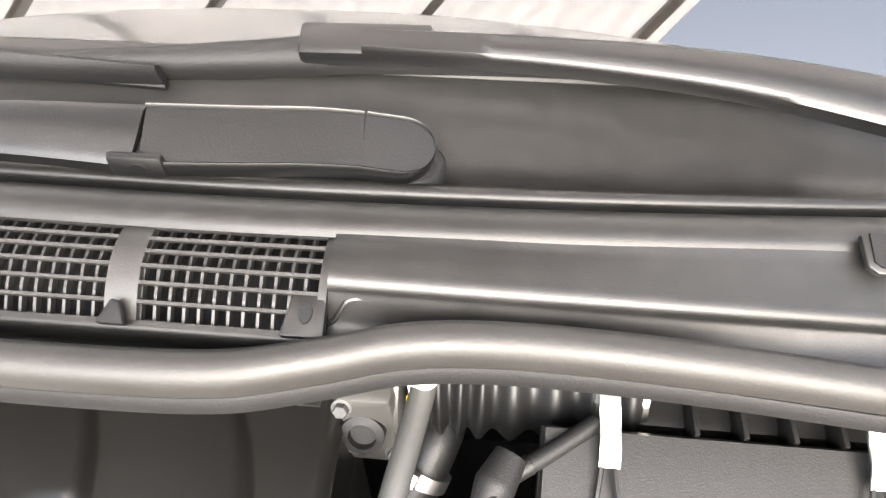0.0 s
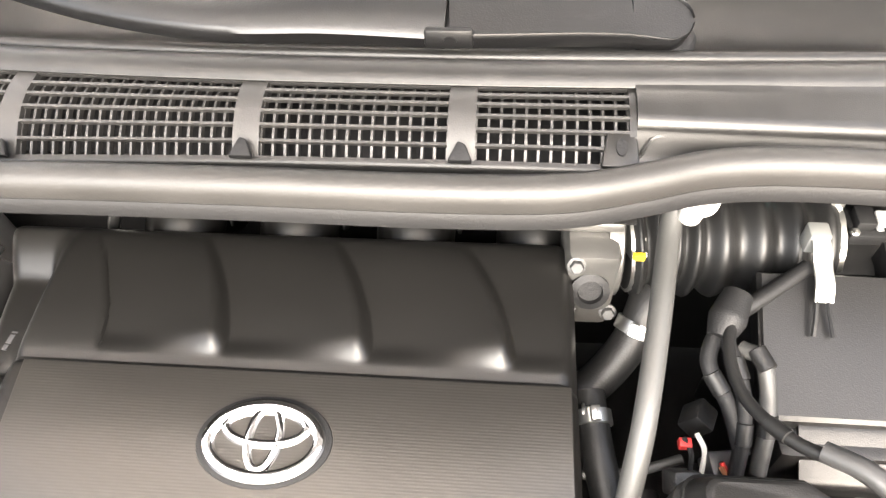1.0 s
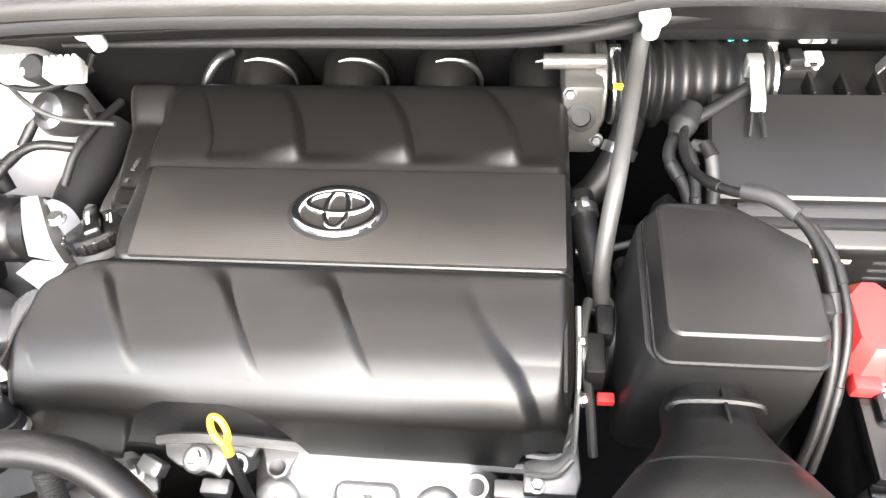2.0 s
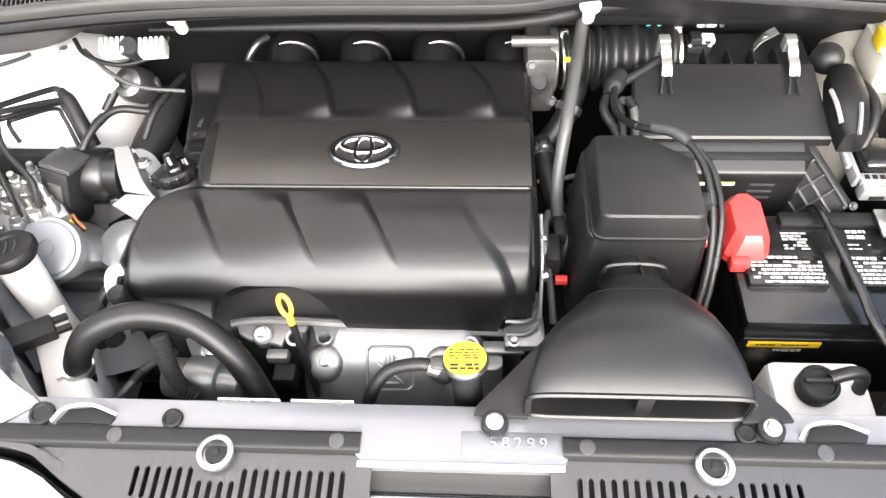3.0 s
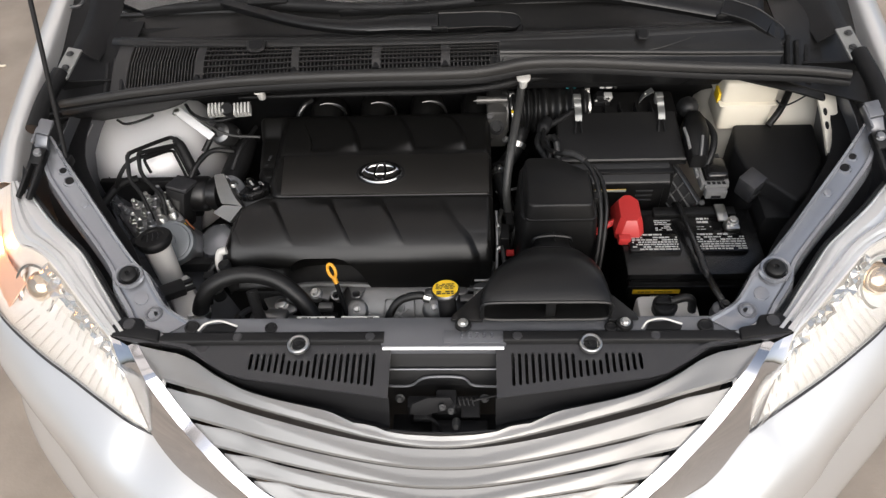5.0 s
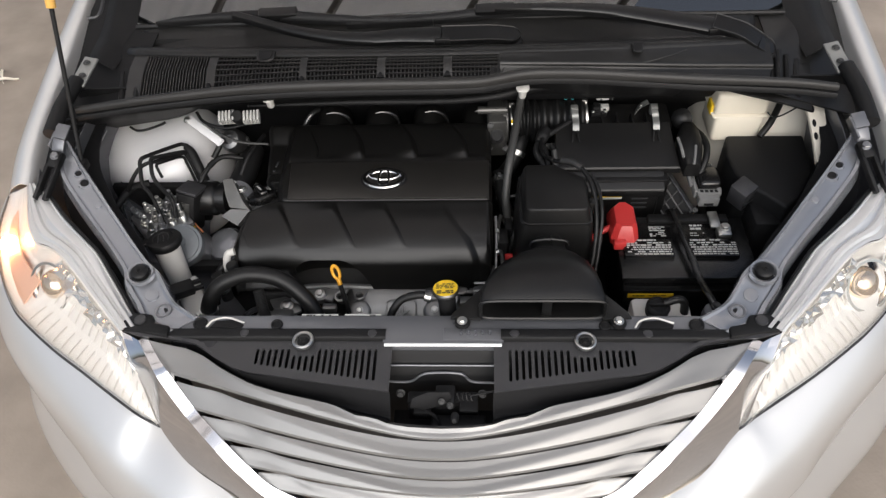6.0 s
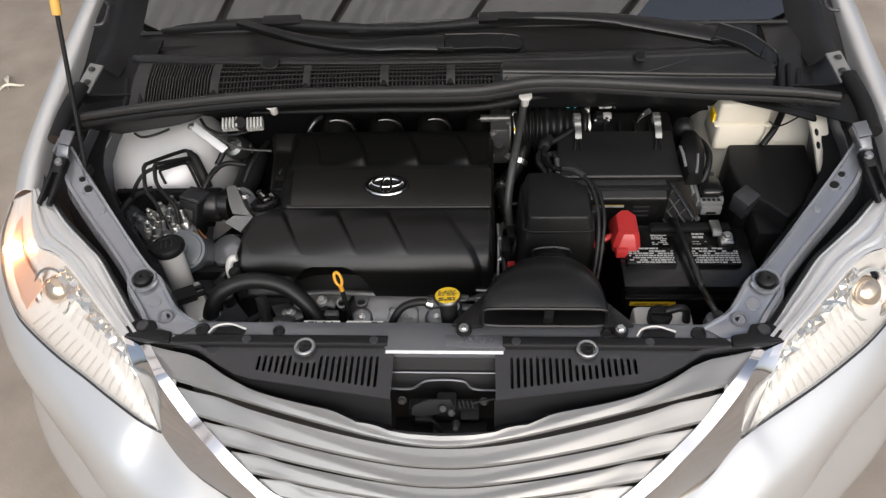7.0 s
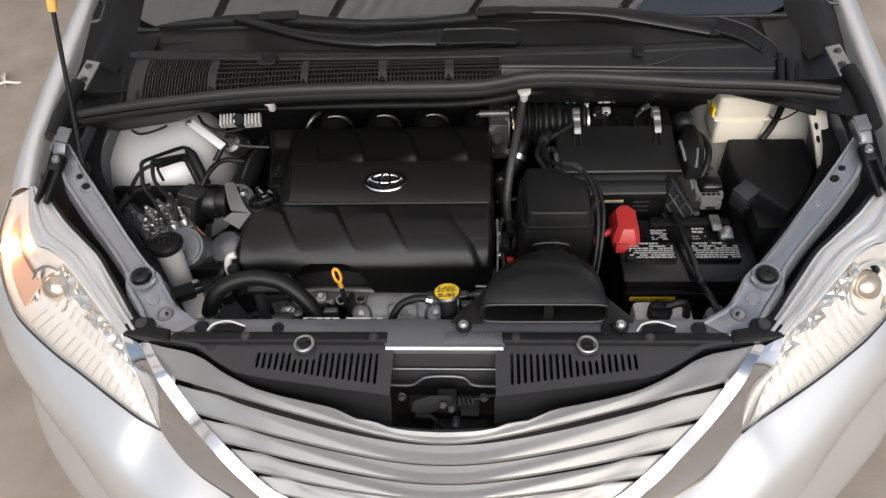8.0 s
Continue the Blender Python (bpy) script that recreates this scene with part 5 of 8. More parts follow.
def build_hood():
    """The hood, stood upright on its hinges and the prop rod, its lined underside towards the bay."""
    def place(u, v, off=0.0):
        w = along([(0.0, 0.775), (0.15, 0.785), (0.3, 0.75), (0.45, 0.69), (0.65, 0.61), (0.85, 0.53), (1.0, 0.44)], v)
        d = v * (0.88 - 0.17 * abs(u) ** 1.3)
        y = along([(0.0, 0.772), (0.3, 0.792), (0.6, 0.78), (0.75, 0.757), (0.88, 0.72)], d) - 0.05 * abs(u) ** 2.5
        return Vector((u * w, y - off, 1.25 + d))

    us = [-1 + 2 * i / 32 for i in range(33)]
    bm = bmesh.new()
    shell(bm, [[place(u, i / 24) for u in us] for i in range(25)], 0.004)
    hood = part("hood", bm, SILVER, car, "open silver hood standing upright on its hinges", angle=60)
    # pressed inner frame round the edge, with the black sound pad inside it
    bm = bmesh.new()
    rim = [(0.985, 0.97, 0.004), (0.97, 0.945, 0.022), (0.80, 0.84, 0.028), (0.75, 0.78, 0.012)]
    ring = []
    for f, g, off in rim:
        pts = []
        for k in range(64):
            a = 2 * math.pi * k / 64
            c, q = math.cos(a), math.sin(a)
            m = max(abs(c), abs(q))
            pts.append(place(c / m * f, 0.5 + 0.5 * q / m * g, off))
        ring.append(pts)
    loops(bm, ring, caps=False)
    part("inner_frame", bm, RAIL, hood, "silver pressed inner frame", angle=50)
    bm = bmesh.new()
    shell(bm, [[place(u * 0.765, 0.5 + (i / 12 - 0.5) * 0.79, 0.016 + 0.004 * math.cos(9 * u) * math.cos(i)) for u in us] for i in range(13)], 0.01, flip=True)
    part("sound_pad", bm, DARK, hood, "black fibre sound pad", angle=60)
    for s in LR:
        bm = bmesh.new()
        tube(bm, [(s * 0.832, 0.845, 1.165), (s * 0.83, 0.835, 1.20), (s * 0.80, 0.80, 1.27), (s * 0.765, 0.765, 1.36)], 0.009, 8)
        part("hinge_arm", bm, SHIELD, hood)


build_hood()


def build_prop():
    rod = tagged(new("prop_rod"), "black hood prop rod with a yellow foam grip", "prop rod")
    a, b = Vector((-0.775, 0.395, 1.03)), Vector((-0.732, 0.625, 1.612))
    tip = a + (b - a) * 1.02
    shoe = Vector((-0.735, 0.742, 1.66))
    bm = bmesh.new()
    tube(bm, [a, a.lerp(b, 0.5), tip, tip.lerp(shoe, 0.4), shoe], 0.0045, 10, smooth=False)
    part("rod", bm, MATTE, rod)
    g0, g1 = a.lerp(b, 0.52), a.lerp(b, 0.9)
    bm = bmesh.new()
    tube(bm, [g0, g0.lerp(g1, 0.05), g1], [0.0085, 0.0095, 0.0095], 12, 8)
    part("grip", bm, GRIP, rod, "yellow foam grip")
    bm = bmesh.new()
    box(bm, (-0.01, -0.012, -0.012), (0.01, 0.012, 0.008), 0.003, m=Matrix.Translation(a))
    part("pivot_clip", bm, MATTE, rod)


build_prop()


# bits of dry petal and grit that have gathered on the cowl
def build_debris():
    rng = random.Random(12)
    bm = bmesh.new()
    for k in range(90):
        x = rng.uniform(-0.55, 0.62)
        y = rng.choice((0.664, 0.668, rng.uniform(0.67, 0.74)))
        q = (abs(x) / 0.65) ** 2
        z = along([(0.655, 1.1262), (0.665, 1.1225), (0.676, 1.114), (0.70, 1.109), (0.735, 1.117), (0.762, 1.127)], y) - 0.022 * q
        y += 0.055 * q * min(1, (0.80 - y) / 0.15)
        r = rng.uniform(0.0006, 0.0019)
        lathe(bm, [(r, 0), (r * 0.8, 0.0006), (0, 0.0008)], pose(x, y, z, 0, 0, rng.uniform(0, 180)), 5, rng.uniform(1, 2.2), 0.7)
    tagged(finish(bm, "debris", PETAL), "scattered dry petals and grit on the cowl", "debris", kind="stuff")


build_debris()


# ---- the rest of the body, out of sight behind the lamps and glass ----
def build_body():
    for s in LR:
        bm = bmesh.new()
        secs = []
        for y, x in ((1.25, 0.98), (2.0, 0.99), (3.2, 0.99), (4.2, 0.95), (4.5, 0.86)):
            secs.append([(s * (x - 0.055), y, 1.16), (s * x, y, 0.95), (s * (x + 0.005), y, 0.7), (s * (x - 0.01), y, 0.45), (s * (x - 0.05), y, 0.26)])
        sheet(bm, secs, 0.004, 16, 24, flip=s < 0)
        part("side_panel", bm, SILVER, car, angle=60)
        bm = bmesh.new()
        sheet(bm, [[(s * 0.90, 1.3, 1.17), (s * 0.86, 1.3, 1.3), (s * 0.79, 1.62, 1.56)], [(s * 0.92, 2.8, 1.17), (s * 0.86, 2.8, 1.4), (s * 0.75, 2.7, 1.66)], [(s * 0.86, 4.45, 1.16), (s * 0.80, 4.35, 1.4), (s * 0.72, 4.2, 1.6)]], 0.004, 14, 20)
        part("side_window", bm, SCREEN, car)
        for y in (0.42, 3.45):
            bm = bmesh.new()
            m = pose(s * 0.86, y, 0.335, 0, 90 * s)
            lathe(bm, [(0.215, -0.10), (0.30, -0.11), (0.33, -0.09), (0.335, 0.0), (0.33, 0.09), (0.30, 0.11), (0.215, 0.10)], m, 40)
            wheel = part("wheel", bm, TYRE, car, "black tyre on a silver rim")
            bm = bmesh.new()
            lathe(bm, [(0.214, -0.09), (0.205, 0.07), (0.12, 0.06), (0.05, 0.085), (0, 0.09)], m, 30)
            part("rim", bm, RAIL, wheel)
    bm = bmesh.new()
    sheet(bm, [[(-0.86, 4.5, 0.26), (0, 4.6, 0.26), (0.86, 4.5, 0.26)], [(-0.86, 4.5, 1.1), (0, 4.6, 1.1), (0.86, 4.5, 1.1)], [(-0.72, 4.2, 1.6), (0, 4.25, 1.68), (0.72, 4.2, 1.6)]], 0.005, 16, 16)
    part("tailgate", bm, SILVER, car)
    part("underbody", boxes(((-0.72, 0.85, 0.22), (0.72, 4.4, 0.30), 0.02)), DARK, car)


build_body()


# ---- engine ----
engine = thing("engine", "V6 engine under a black ribbed plastic cover", "engine")
PROFILE = [(0.645, 0.895), (0.642, 0.918), (0.636, 0.930), (0.625, 0.937), (0.60, 0.941), (0.56, 0.942), (0.52, 0.940), (0.505, 0.938), (0.4965, 0.9355), (0.493, 0.9355),
           (0.488, 0.939), (0.43, 0.939), (0.378, 0.938), (0.374, 0.934), (0.371, 0.9345), (0.366, 0.9385), (0.34, 0.9372), (0.315, 0.933), (0.29, 0.9245), (0.272, 0.9145), (0.258, 0.9035), (0.248, 0.8925), (0.2425, 0.8845), (0.2405, 0.879), (0.2395, 0.871), (0.2375, 0.85), (0.235, 0.825), (0.232, 0.80), (0.23, 0.785)]


def cover_left(y):
    return along([(0.20, -0.452), (0.275, -0.447), (0.34, -0.432), (0.362, -0.40), (0.374, -0.366), (0.40, -0.375), (0.43, -0.388), (0.455, -0.405), (0.475, -0.424), (0.55, -0.432), (0.65, -0.444)], y)


def blades(x, y):
    """Relief of the curved blades pressed into the cover."""
    if y > 0.497:
        u = (y - 0.497) / 0.13
        if u > 1:
            return 0
        edges = [-0.30, -0.179, -0.063, 0.051, 0.2]
        shift = -0.045 * u ** 2 - 0.005
        w = min(1, max(0, (u - 0.05) / 0.16))
        amp = 0.021 * (1 - u) ** 0.8 * w * w * (3 - 2 * w)
        side = 1
    elif y < 0.368:
        u = (0.368 - y) / 0.10
        if u > 1.05:
            return 0
        edges = [-0.47, -0.352, -0.245, -0.138, 0.2]
        shift = 0.05 * u ** 1.2
        w = min(1, u / 0.3)
        amp = 0.0078 * w * w * (3 - 2 * w) * max(0, min(1, (1.05 - u) / 0.5)) ** 0.7
        side = 1
    else:
        return 0
    for a, b in zip(edges, edges[1:]):
        if a + shift <= x < b + shift:
            f = min(1.0, (x - a - shift) / 0.11) if b < 0.1 or y > 0.45 else 0.0
            rise = f ** 2.0
            if f > 0.88:
                g = (1 - f) / 0.12
                rise *= g * g * (3 - 2 * g)
            return side * amp * (rise - 0.25)
    return 0


def build_cover():
    n, cols = 208, 300
    prof = catmull([(0, y, z) for y, z in PROFILE], n)
    for i, p in enumerate(prof):
        k = i / (n - 1) * (len(PROFILE) - 1)
        a = min(int(k), len(PROFILE) - 2)
        if 7 <= a <= 15:
            # straight through the creases beside the flat panel
            y, z = (PROFILE[a][j] + (PROFILE[a + 1][j] - PROFILE[a][j]) * (k - a) for j in (0, 1))
            prof[i] = Vector((0, y, z))
    k0 = next(i for i, p in enumerate(prof) if p.y < 0.3)

    def last(h):
        # place along the profile at which its front falls to height h
        for i in range(k0, n - 1):
            if prof[i + 1].z <= h:
                return i + (prof[i].z - h) / max(1e-9, prof[i].z - prof[i + 1].z)
        return n - 1

    grid = []
    for i, p in enumerate(prof):
        row = []
        xl, xr = cover_left(p.y), along([(0.20, 0.082), (0.27, 0.09), (0.64, 0.086)], p.y)
        for j in range(cols):
            x = xl + (xr - xl) * j / (cols - 1)
            floor = along([(-0.46, 0.835), (-0.340, 0.833), (-0.336, 0.845), (-0.331, 0.858), (-0.324, 0.870), (-0.314, 0.880), (-0.302, 0.887), (-0.288, 0.890), (-0.226, 0.890), (-0.211, 0.887), (-0.198, 0.879), (-0.187, 0.866), (-0.177, 0.848), (-0.167, 0.823), (-0.158, 0.80), (-0.15, 0.786), (0.035, 0.785), (0.048, 0.835), (0.1, 0.84)], x)
            y, z = p.y, p.z
            if i > k0:
                k = k0 + (i - k0) / (n - 1 - k0) * (last(floor) - k0)
                a = min(int(k), n - 2)
                y, z = (prof[a] + (prof[a + 1] - prof[a]) * (k - a)).yz
            # the foot kicks forward again below the bend, left of the dipstick arch
            if x < -0.325 and z < 0.872:
                y -= 0.026 * min(1, (0.872 - z) / 0.034) ** 1.3 * min(1, (-0.325 - x) / 0.012)
            z += blades(x, y)
            # the right end is set back behind a curved edge that runs down to the foot
            if y < 0.372:
                xe = along([(0.20, 0.046), (0.246, 0.047), (0.274, 0.031), (0.299, 0.010), (0.335, -0.012), (0.377, -0.028)], y)
                g = min(1, max(0, (x - xe) / 0.018))
                g = g * g * (3 - 2 * g) * min(1, (0.372 - y) / 0.09)
                z -= 0.005 * g
                y += 0.006 * g * min(1, max(0, (0.33 - y) / 0.05))
            # sunken flank beside the panel, with a ramp up to the rear edge
            if x < -0.366 and y > 0.375:
                g = min(1, (-0.366 - x) / 0.028)
                r = min(1, max(0, (0.632 - y) / 0.042))
                z -= 0.034 * g * g * (3 - 2 * g) * r
            # edge roll towards the sides
            ex = min(j, cols - 1 - j) / (cols - 1) * (xr - xl)
            if ex < 0.012:
                z -= 0.012 * (1 - ex / 0.012) ** 2
            row.append(Vector((x, y, z)))
        grid.append(row)
    bm = bmesh.new()
    shell(bm, grid, 0.003, flip=True)
    cover = part("engine_cover", bm, COVER, engine, "satin black engine cover with curved blades", angle=50)
    # flat ribbed panel and its bright lower edge
    bm = bmesh.new()
    prism(bm, [(-0.349, 0.3745), (0.0845, 0.3745), (0.0845, 0.4925), (-0.361, 0.4925)], 0.937, 0.9435, 0.0018)
    part("ribbed_panel", bm, PANEL, cover, "black panel with fine ribbing")
    # front skirt behind the dipstick
    bm = bmesh.new()
    sheet(bm, [[(-0.343, 0.242, 0.838), (-0.320, 0.258, 0.882), (-0.255, 0.262, 0.892), (-0.196, 0.258, 0.882), (-0.163, 0.238, 0.815)], [(-0.340, 0.275, 0.83), (-0.31, 0.300, 0.872), (-0.255, 0.305, 0.88), (-0.20, 0.30, 0.87), (-0.168, 0.27, 0.81)], [(-0.34, 0.285, 0.80), (-0.31, 0.298, 0.80), (-0.255, 0.302, 0.80), (-0.20, 0.295, 0.80), (-0.17, 0.27, 0.79)]], 0.003, 30, 14)
    part("dipstick_recess", bm, COVER, cover)
    # side walls down from the top skin
    for side in (0, 1):
        ys = [0.26, 0.32, 0.36, 0.42, 0.47, 0.55, 0.63]
        xs = [(cover_left(y) + 0.002) if side == 0 else 0.085 for y in ys]
        bm = bmesh.new()
        sheet(bm, [[(x, y, (0.896 if side == 0 and y > 0.38 else 0.93) - 0.25 * max(0, 0.3 - y)) for x, y in zip(xs, ys)], [(x + (-0.006 if side == 0 else 0.004), y, 0.86) for x, y in zip(xs, ys)]], 0.003, 40, 4, flip=side == 0)
        part("side_skirt", bm, COVER, cover)
    # emblem: plain chrome ovals on a dark oval seat
    ec = (-0.145, 0.434)
    emblem = part("emblem", bmesh.new(), MATTE, cover, "oval badge of chrome rings")
    bm = bmesh.new()
    lathe(bm, [(0.052, 0), (0.0515, 0.0015), (0.048, 0.002), (0, 0.002)], pose(*ec, 0.9432), 40, 1.0, 0.70)
    bm.to_mesh(emblem.data)
    bm.free()
    bm = bmesh.new()
    lathe(bm, [(0.041, 0), (0.0405, 0.0012), (0, 0.0014)], pose(*ec, 0.9448), 40, 1.0, 0.665)
    part("inner_field", bm, PANEL, emblem)
    for name, dx, dy, a, b, r in (("outer_ring", 0, 0, 0.0420, 0.0280, 0.0050), ("inner_ring", 0, 0.0105, 0.031, 0.0135, 0.0038), ("upright_ring", 0, 0.002, 0.0115, 0.0245, 0.0036)):
        bm = bmesh.new()
        rings = []
        for i in range(48):
            t = 2 * math.pi * i / 48
            c = Vector((ec[0] + dx + a * math.cos(t), ec[1] + dy + b * math.sin(t), 0.9462))
            o = Vector((b * math.cos(t), a * math.sin(t), 0)).normalized()
            rings.append([c + r * (math.cos(q * math.pi / 4) * o + 0.75 * math.sin(q * math.pi / 4) * Vector((0, 0, 1))) for q in range(8)])
        rings.append(rings[0])
        loops(bm, rings, caps=False)
        bmesh.ops.remove_doubles(bm, verts=bm.verts, dist=1e-6)
        part(name, bm, CHROME, emblem)
    bars("raised_print", pose(-0.409, 0.530, 0.9085, 0, 0, 84), 0.062, 1, SHIELD, cover, thick=0.006, seed=8, label="small raised letters", height=0.0015, gap=0.1)
    # small ramp above the oil filler
    for x0, x1, y0, y1, z0, z1 in ((-0.412, -0.380, 0.450, 0.466, 0.896, 0.912),):
        bm = bmesh.new()
        rows = []
        for y, z in ((y0 - 0.004, z0 - 0.004), (y0, z0), (y0 + 0.3 * (y1 - y0), z0 + 0.2 * (z1 - z0)), (y0 + 0.7 * (y1 - y0), z0 + 0.65 * (z1 - z0)), (y1 - 0.003, z1), (y1, z1 - 0.001), (y1 + 0.003, z0 - 0.004)):
            rows.append([Vector((x0 + (x1 - x0) * f, y, z - 0.006 * (abs(f - 0.5) * 2) ** 4)) for f in (0, 0.1, 0.25, 0.5, 0.75, 0.9, 1)])
        shell(bm, rows, 0.003, flip=True)
        part("scoop", bm, COVER, cover)


build_cover()


def build_engine():
    part("engine_block", boxes(((-0.44, 0.24, 0.45), (0.08, 0.66, 0.78), 0.02), ((-0.42, 0.31, 0.78), (0.06, 0.62, 0.88), 0.02)), DARKCAST, engine)
    # front valve cover: a swelling bare casting with a ribbed flange along its top
    bm = bmesh.new()
    rows = []
    for y, z in ((0.240, 0.806), (0.226, 0.804), (0.214, 0.799), (0.198, 0.790), (0.178, 0.774), (0.162, 0.752), (0.152, 0.722), (0.149, 0.69), (0.15, 0.55)):
        rows.append([(x, y + 0.02 * max(0, (-0.17 - x) / 0.05) ** 2, z - 0.03 * max(0, (-0.17 - x) / 0.05) ** 2 - 0.05 * max(0, (x + 0.005) / 0.04) ** 2) for x in (-0.225, -0.20, -0.17, -0.10, -0.03, 0.005, 0.03, 0.045)])
    sheet(bm, rows, 0.006, 40, 40, flip=True)
    vc = part("valve_cover", bm, ALLOY, engine, "bare cast aluminium valve cover", angle=60)
    m = Matrix.Translation((-0.102, 0.183, 0.7885)) @ pose(0, 0, 0, 38, 0, 0)
    bm = bmesh.new()
    ring = []
    for cx, cy, a0 in ((0.022, 0.020, 0), (-0.022, 0.020, 90), (-0.022, -0.020, 180), (0.022, -0.020, 270)):
        for k in range(5):
            ring.append(m @ Vector((cx + 0.009 * math.cos(radians(a0 + 22.5 * k)), cy + 0.009 * math.sin(radians(a0 + 22.5 * k)), 0.001)))
    tube(bm, ring + [ring[0]], 0.0017, 6, smooth=False)
    part("embossed_frame", bm, ALLOY, vc)
    # raised pictogram of a palm struck through
    bm = bmesh.new()
    for k in range(4):
        box(bm, (-0.0085 + 0.0052 * k, 0.002, 0), (-0.0055 + 0.0052 * k, 0.020 - 0.003 * abs(k - 1.5), 0.0028), 0.001, m=m)
    for t in (-38, 38):
        box(bm, (-0.022, -0.0018, 0), (0.022, 0.0018, 0.003), 0.001, m=m @ pose(0, -0.006, 0, 0, 0, t))
    box(bm, (-0.012, -0.022, 0), (0.012, -0.018, 0.0028), 0.001, m=m)
    part("cast_pictogram", bm, ALLOY, vc)
    # bosses swelling out of the casting
    for x, y, z, r in ((-0.031, 0.190, 0.789, 0.023), (-0.190, 0.190, 0.786, 0.023)):
        bm = bmesh.new()
        lathe(bm, [(r * 1.3, -0.016), (r * 1.1, 0.002), (r * 0.95, 0.008), (r * 0.7, 0.0105), (0, 0.011)], pose(x, y, z, 30), 28)
        part("cast_boss", bm, ALLOY, vc)
        bolt("bolt", (x, y - 0.003, z + 0.010), vc, 0.0055, 0.005, STEEL, (30, 0))
    for x, y, z, r in ((0.005, 0.213, 0.800, 0.0135), (-0.236, 0.220, 0.800, 0.012)):
        bm = bmesh.new()
        lathe(bm, [(r, -0.03), (r, 0.003), (r * 0.92, 0.005), (r * 0.62, 0.005), (r * 0.56, 0.002), (r * 0.55, -0.012), (0, -0.012)], pose(x, y, z, 28), 24)
        part("boss_ring", bm, ALLOY, vc)
        # dark disc at the bottom of the bore gives its shade by colour
        bm = bmesh.new()
        lathe(bm, [(r * 0.54, -0.011), (r * 0.5, -0.009), (0, -0.009)], pose(x, y, z, 28), 16)
        part("boss_hole", bm, DARK, vc)
    # tab on the flange
    bm = bmesh.new()
    prism(bm, [(-0.214, 0.240), (-0.206, 0.222), (-0.202, 0.209), (-0.192, 0.204), (-0.182, 0.208), (-0.178, 0.220), (-0.168, 0.240)], 0.805, 0.811, 0.002)
    part("flange_tab", bm, ALLOY, vc)
    bm = bmesh.new()
    lathe(bm, [(0.0085, 0), (0.008, 0.0015), (0.007, 0.001), (0, 0.001)], pose(-0.192, 0.215, 0.811), 20)
    part("tab_plug", bm, CAST, vc)
    bm = bmesh.new()
    tube(bm, [(-0.325, 0.238, 0.806), (-0.30, 0.240, 0.810), (-0.25, 0.241, 0.811), (-0.17, 0.238, 0.810), (-0.05, 0.234, 0.806), (0.06, 0.232, 0.803)], 0.006, 8)
    part("flange_rim", bm, ALLOY, vc)
    for dy, dz in ((-0.011, -0.004), (-0.018, -0.008)):
        bm = bmesh.new()
        tube(bm, [(-0.165, 0.232 + dy, 0.806 + dz), (-0.08, 0.230 + dy, 0.805 + dz), (-0.015, 0.226 + dy, 0.803 + dz)], 0.0026, 6)
        part("cast_rib", bm, ALLOY, vc)
    part("flange_plate", box(bmesh.new(), (0.022, 0.204, 0.792), (0.078, 0.222, 0.799), 0.002), ALLOY, vc)
    bm = bmesh.new()
    lathe(bm, [(0.010, 0), (0.009, 0.001), (0, 0.001)], pose(-0.152, 0.168, 0.7605, 48), 18, 0.55, 1.0)
    part("dimple", bm, CAST, vc)
    # ledge and bolted bracket behind the dipstick
    bm = bmesh.new()
    prism(bm, [(-0.320, 0.240), (-0.312, 0.222), (-0.296, 0.213), (-0.262, 0.208), (-0.25, 0.204), (-0.246, 0.222), (-0.222, 0.226), (-0.216, 0.244)], 0.797, 0.806, 0.003)
    part("ledge", bm, ALLOY, vc)
    bm = bmesh.new()
    lathe(bm, [(0.015, -0.01), (0.0145, 0.006), (0.012, 0.008), (0, 0.008)], pose(-0.278, 0.221, 0.803, 14), 22)
    part("bolt_boss", bm, ALLOY, vc)
    bolt("bolt", (-0.278, 0.220, 0.811), vc, 0.008, 0.007, STEEL, (14, 0))
    part("bracket_tab", box(bmesh.new(), (-0.272, 0.190, 0.780), (-0.242, 0.206, 0.796), 0.003), ALLOY, vc)
    part("corner_lug", box(bmesh.new(), (-0.014, -0.008, -0.012), (0.014, 0.008, 0.006), 0.003, m=pose(-0.327, 0.213, 0.798, 20, 0, -24)), ALLOY, vc)
    part("plug_connector", box(bmesh.new(), (-0.262, 0.165, 0.750), (-0.232, 0.192, 0.782), 0.004), MATTE, engine, "black wiring plug on the casting")
    # pump in the shade under the radiator hose: pale stepped drum with a hexagon plug
    pm = Matrix.Translation((-0.403, 0.174, 0.765)) @ Vector((1.0, -0.1, 0.03)).to_track_quat("Z", "Y").to_matrix().to_4x4()
    bm = bmesh.new()
    lathe(bm, [(0.016, -0.012), (0.026, -0.008), (0.028, 0.0), (0.028, 0.022), (0.034, 0.026), (0.034, 0.062), (0.030, 0.068), (0.022, 0.070), (0.021, 0.098), (0.014, 0.100)], pm, 30)
    pump = part("pump_body", bm, ALLOY, engine, "pale cast pump drum")
    bm = bmesh.new()
    lathe(bm, [(0.012, 0.100), (0.012, 0.112), (0.010, 0.114), (0, 0.114)], pm, 6)
    part("hex_plug", bm, STEEL, pump)
    bm = bmesh.new()
    prism(bm, [(-0.395, 0.224), (-0.36, 0.232), (-0.325, 0.215), (-0.318, 0.192), (-0.345, 0.178), (-0.372, 0.186)], 0.778, 0.787, 0.003)
    pb = part("pump_bracket", bm, ALLOY, engine, "cast bracket with a hexagon bolt")
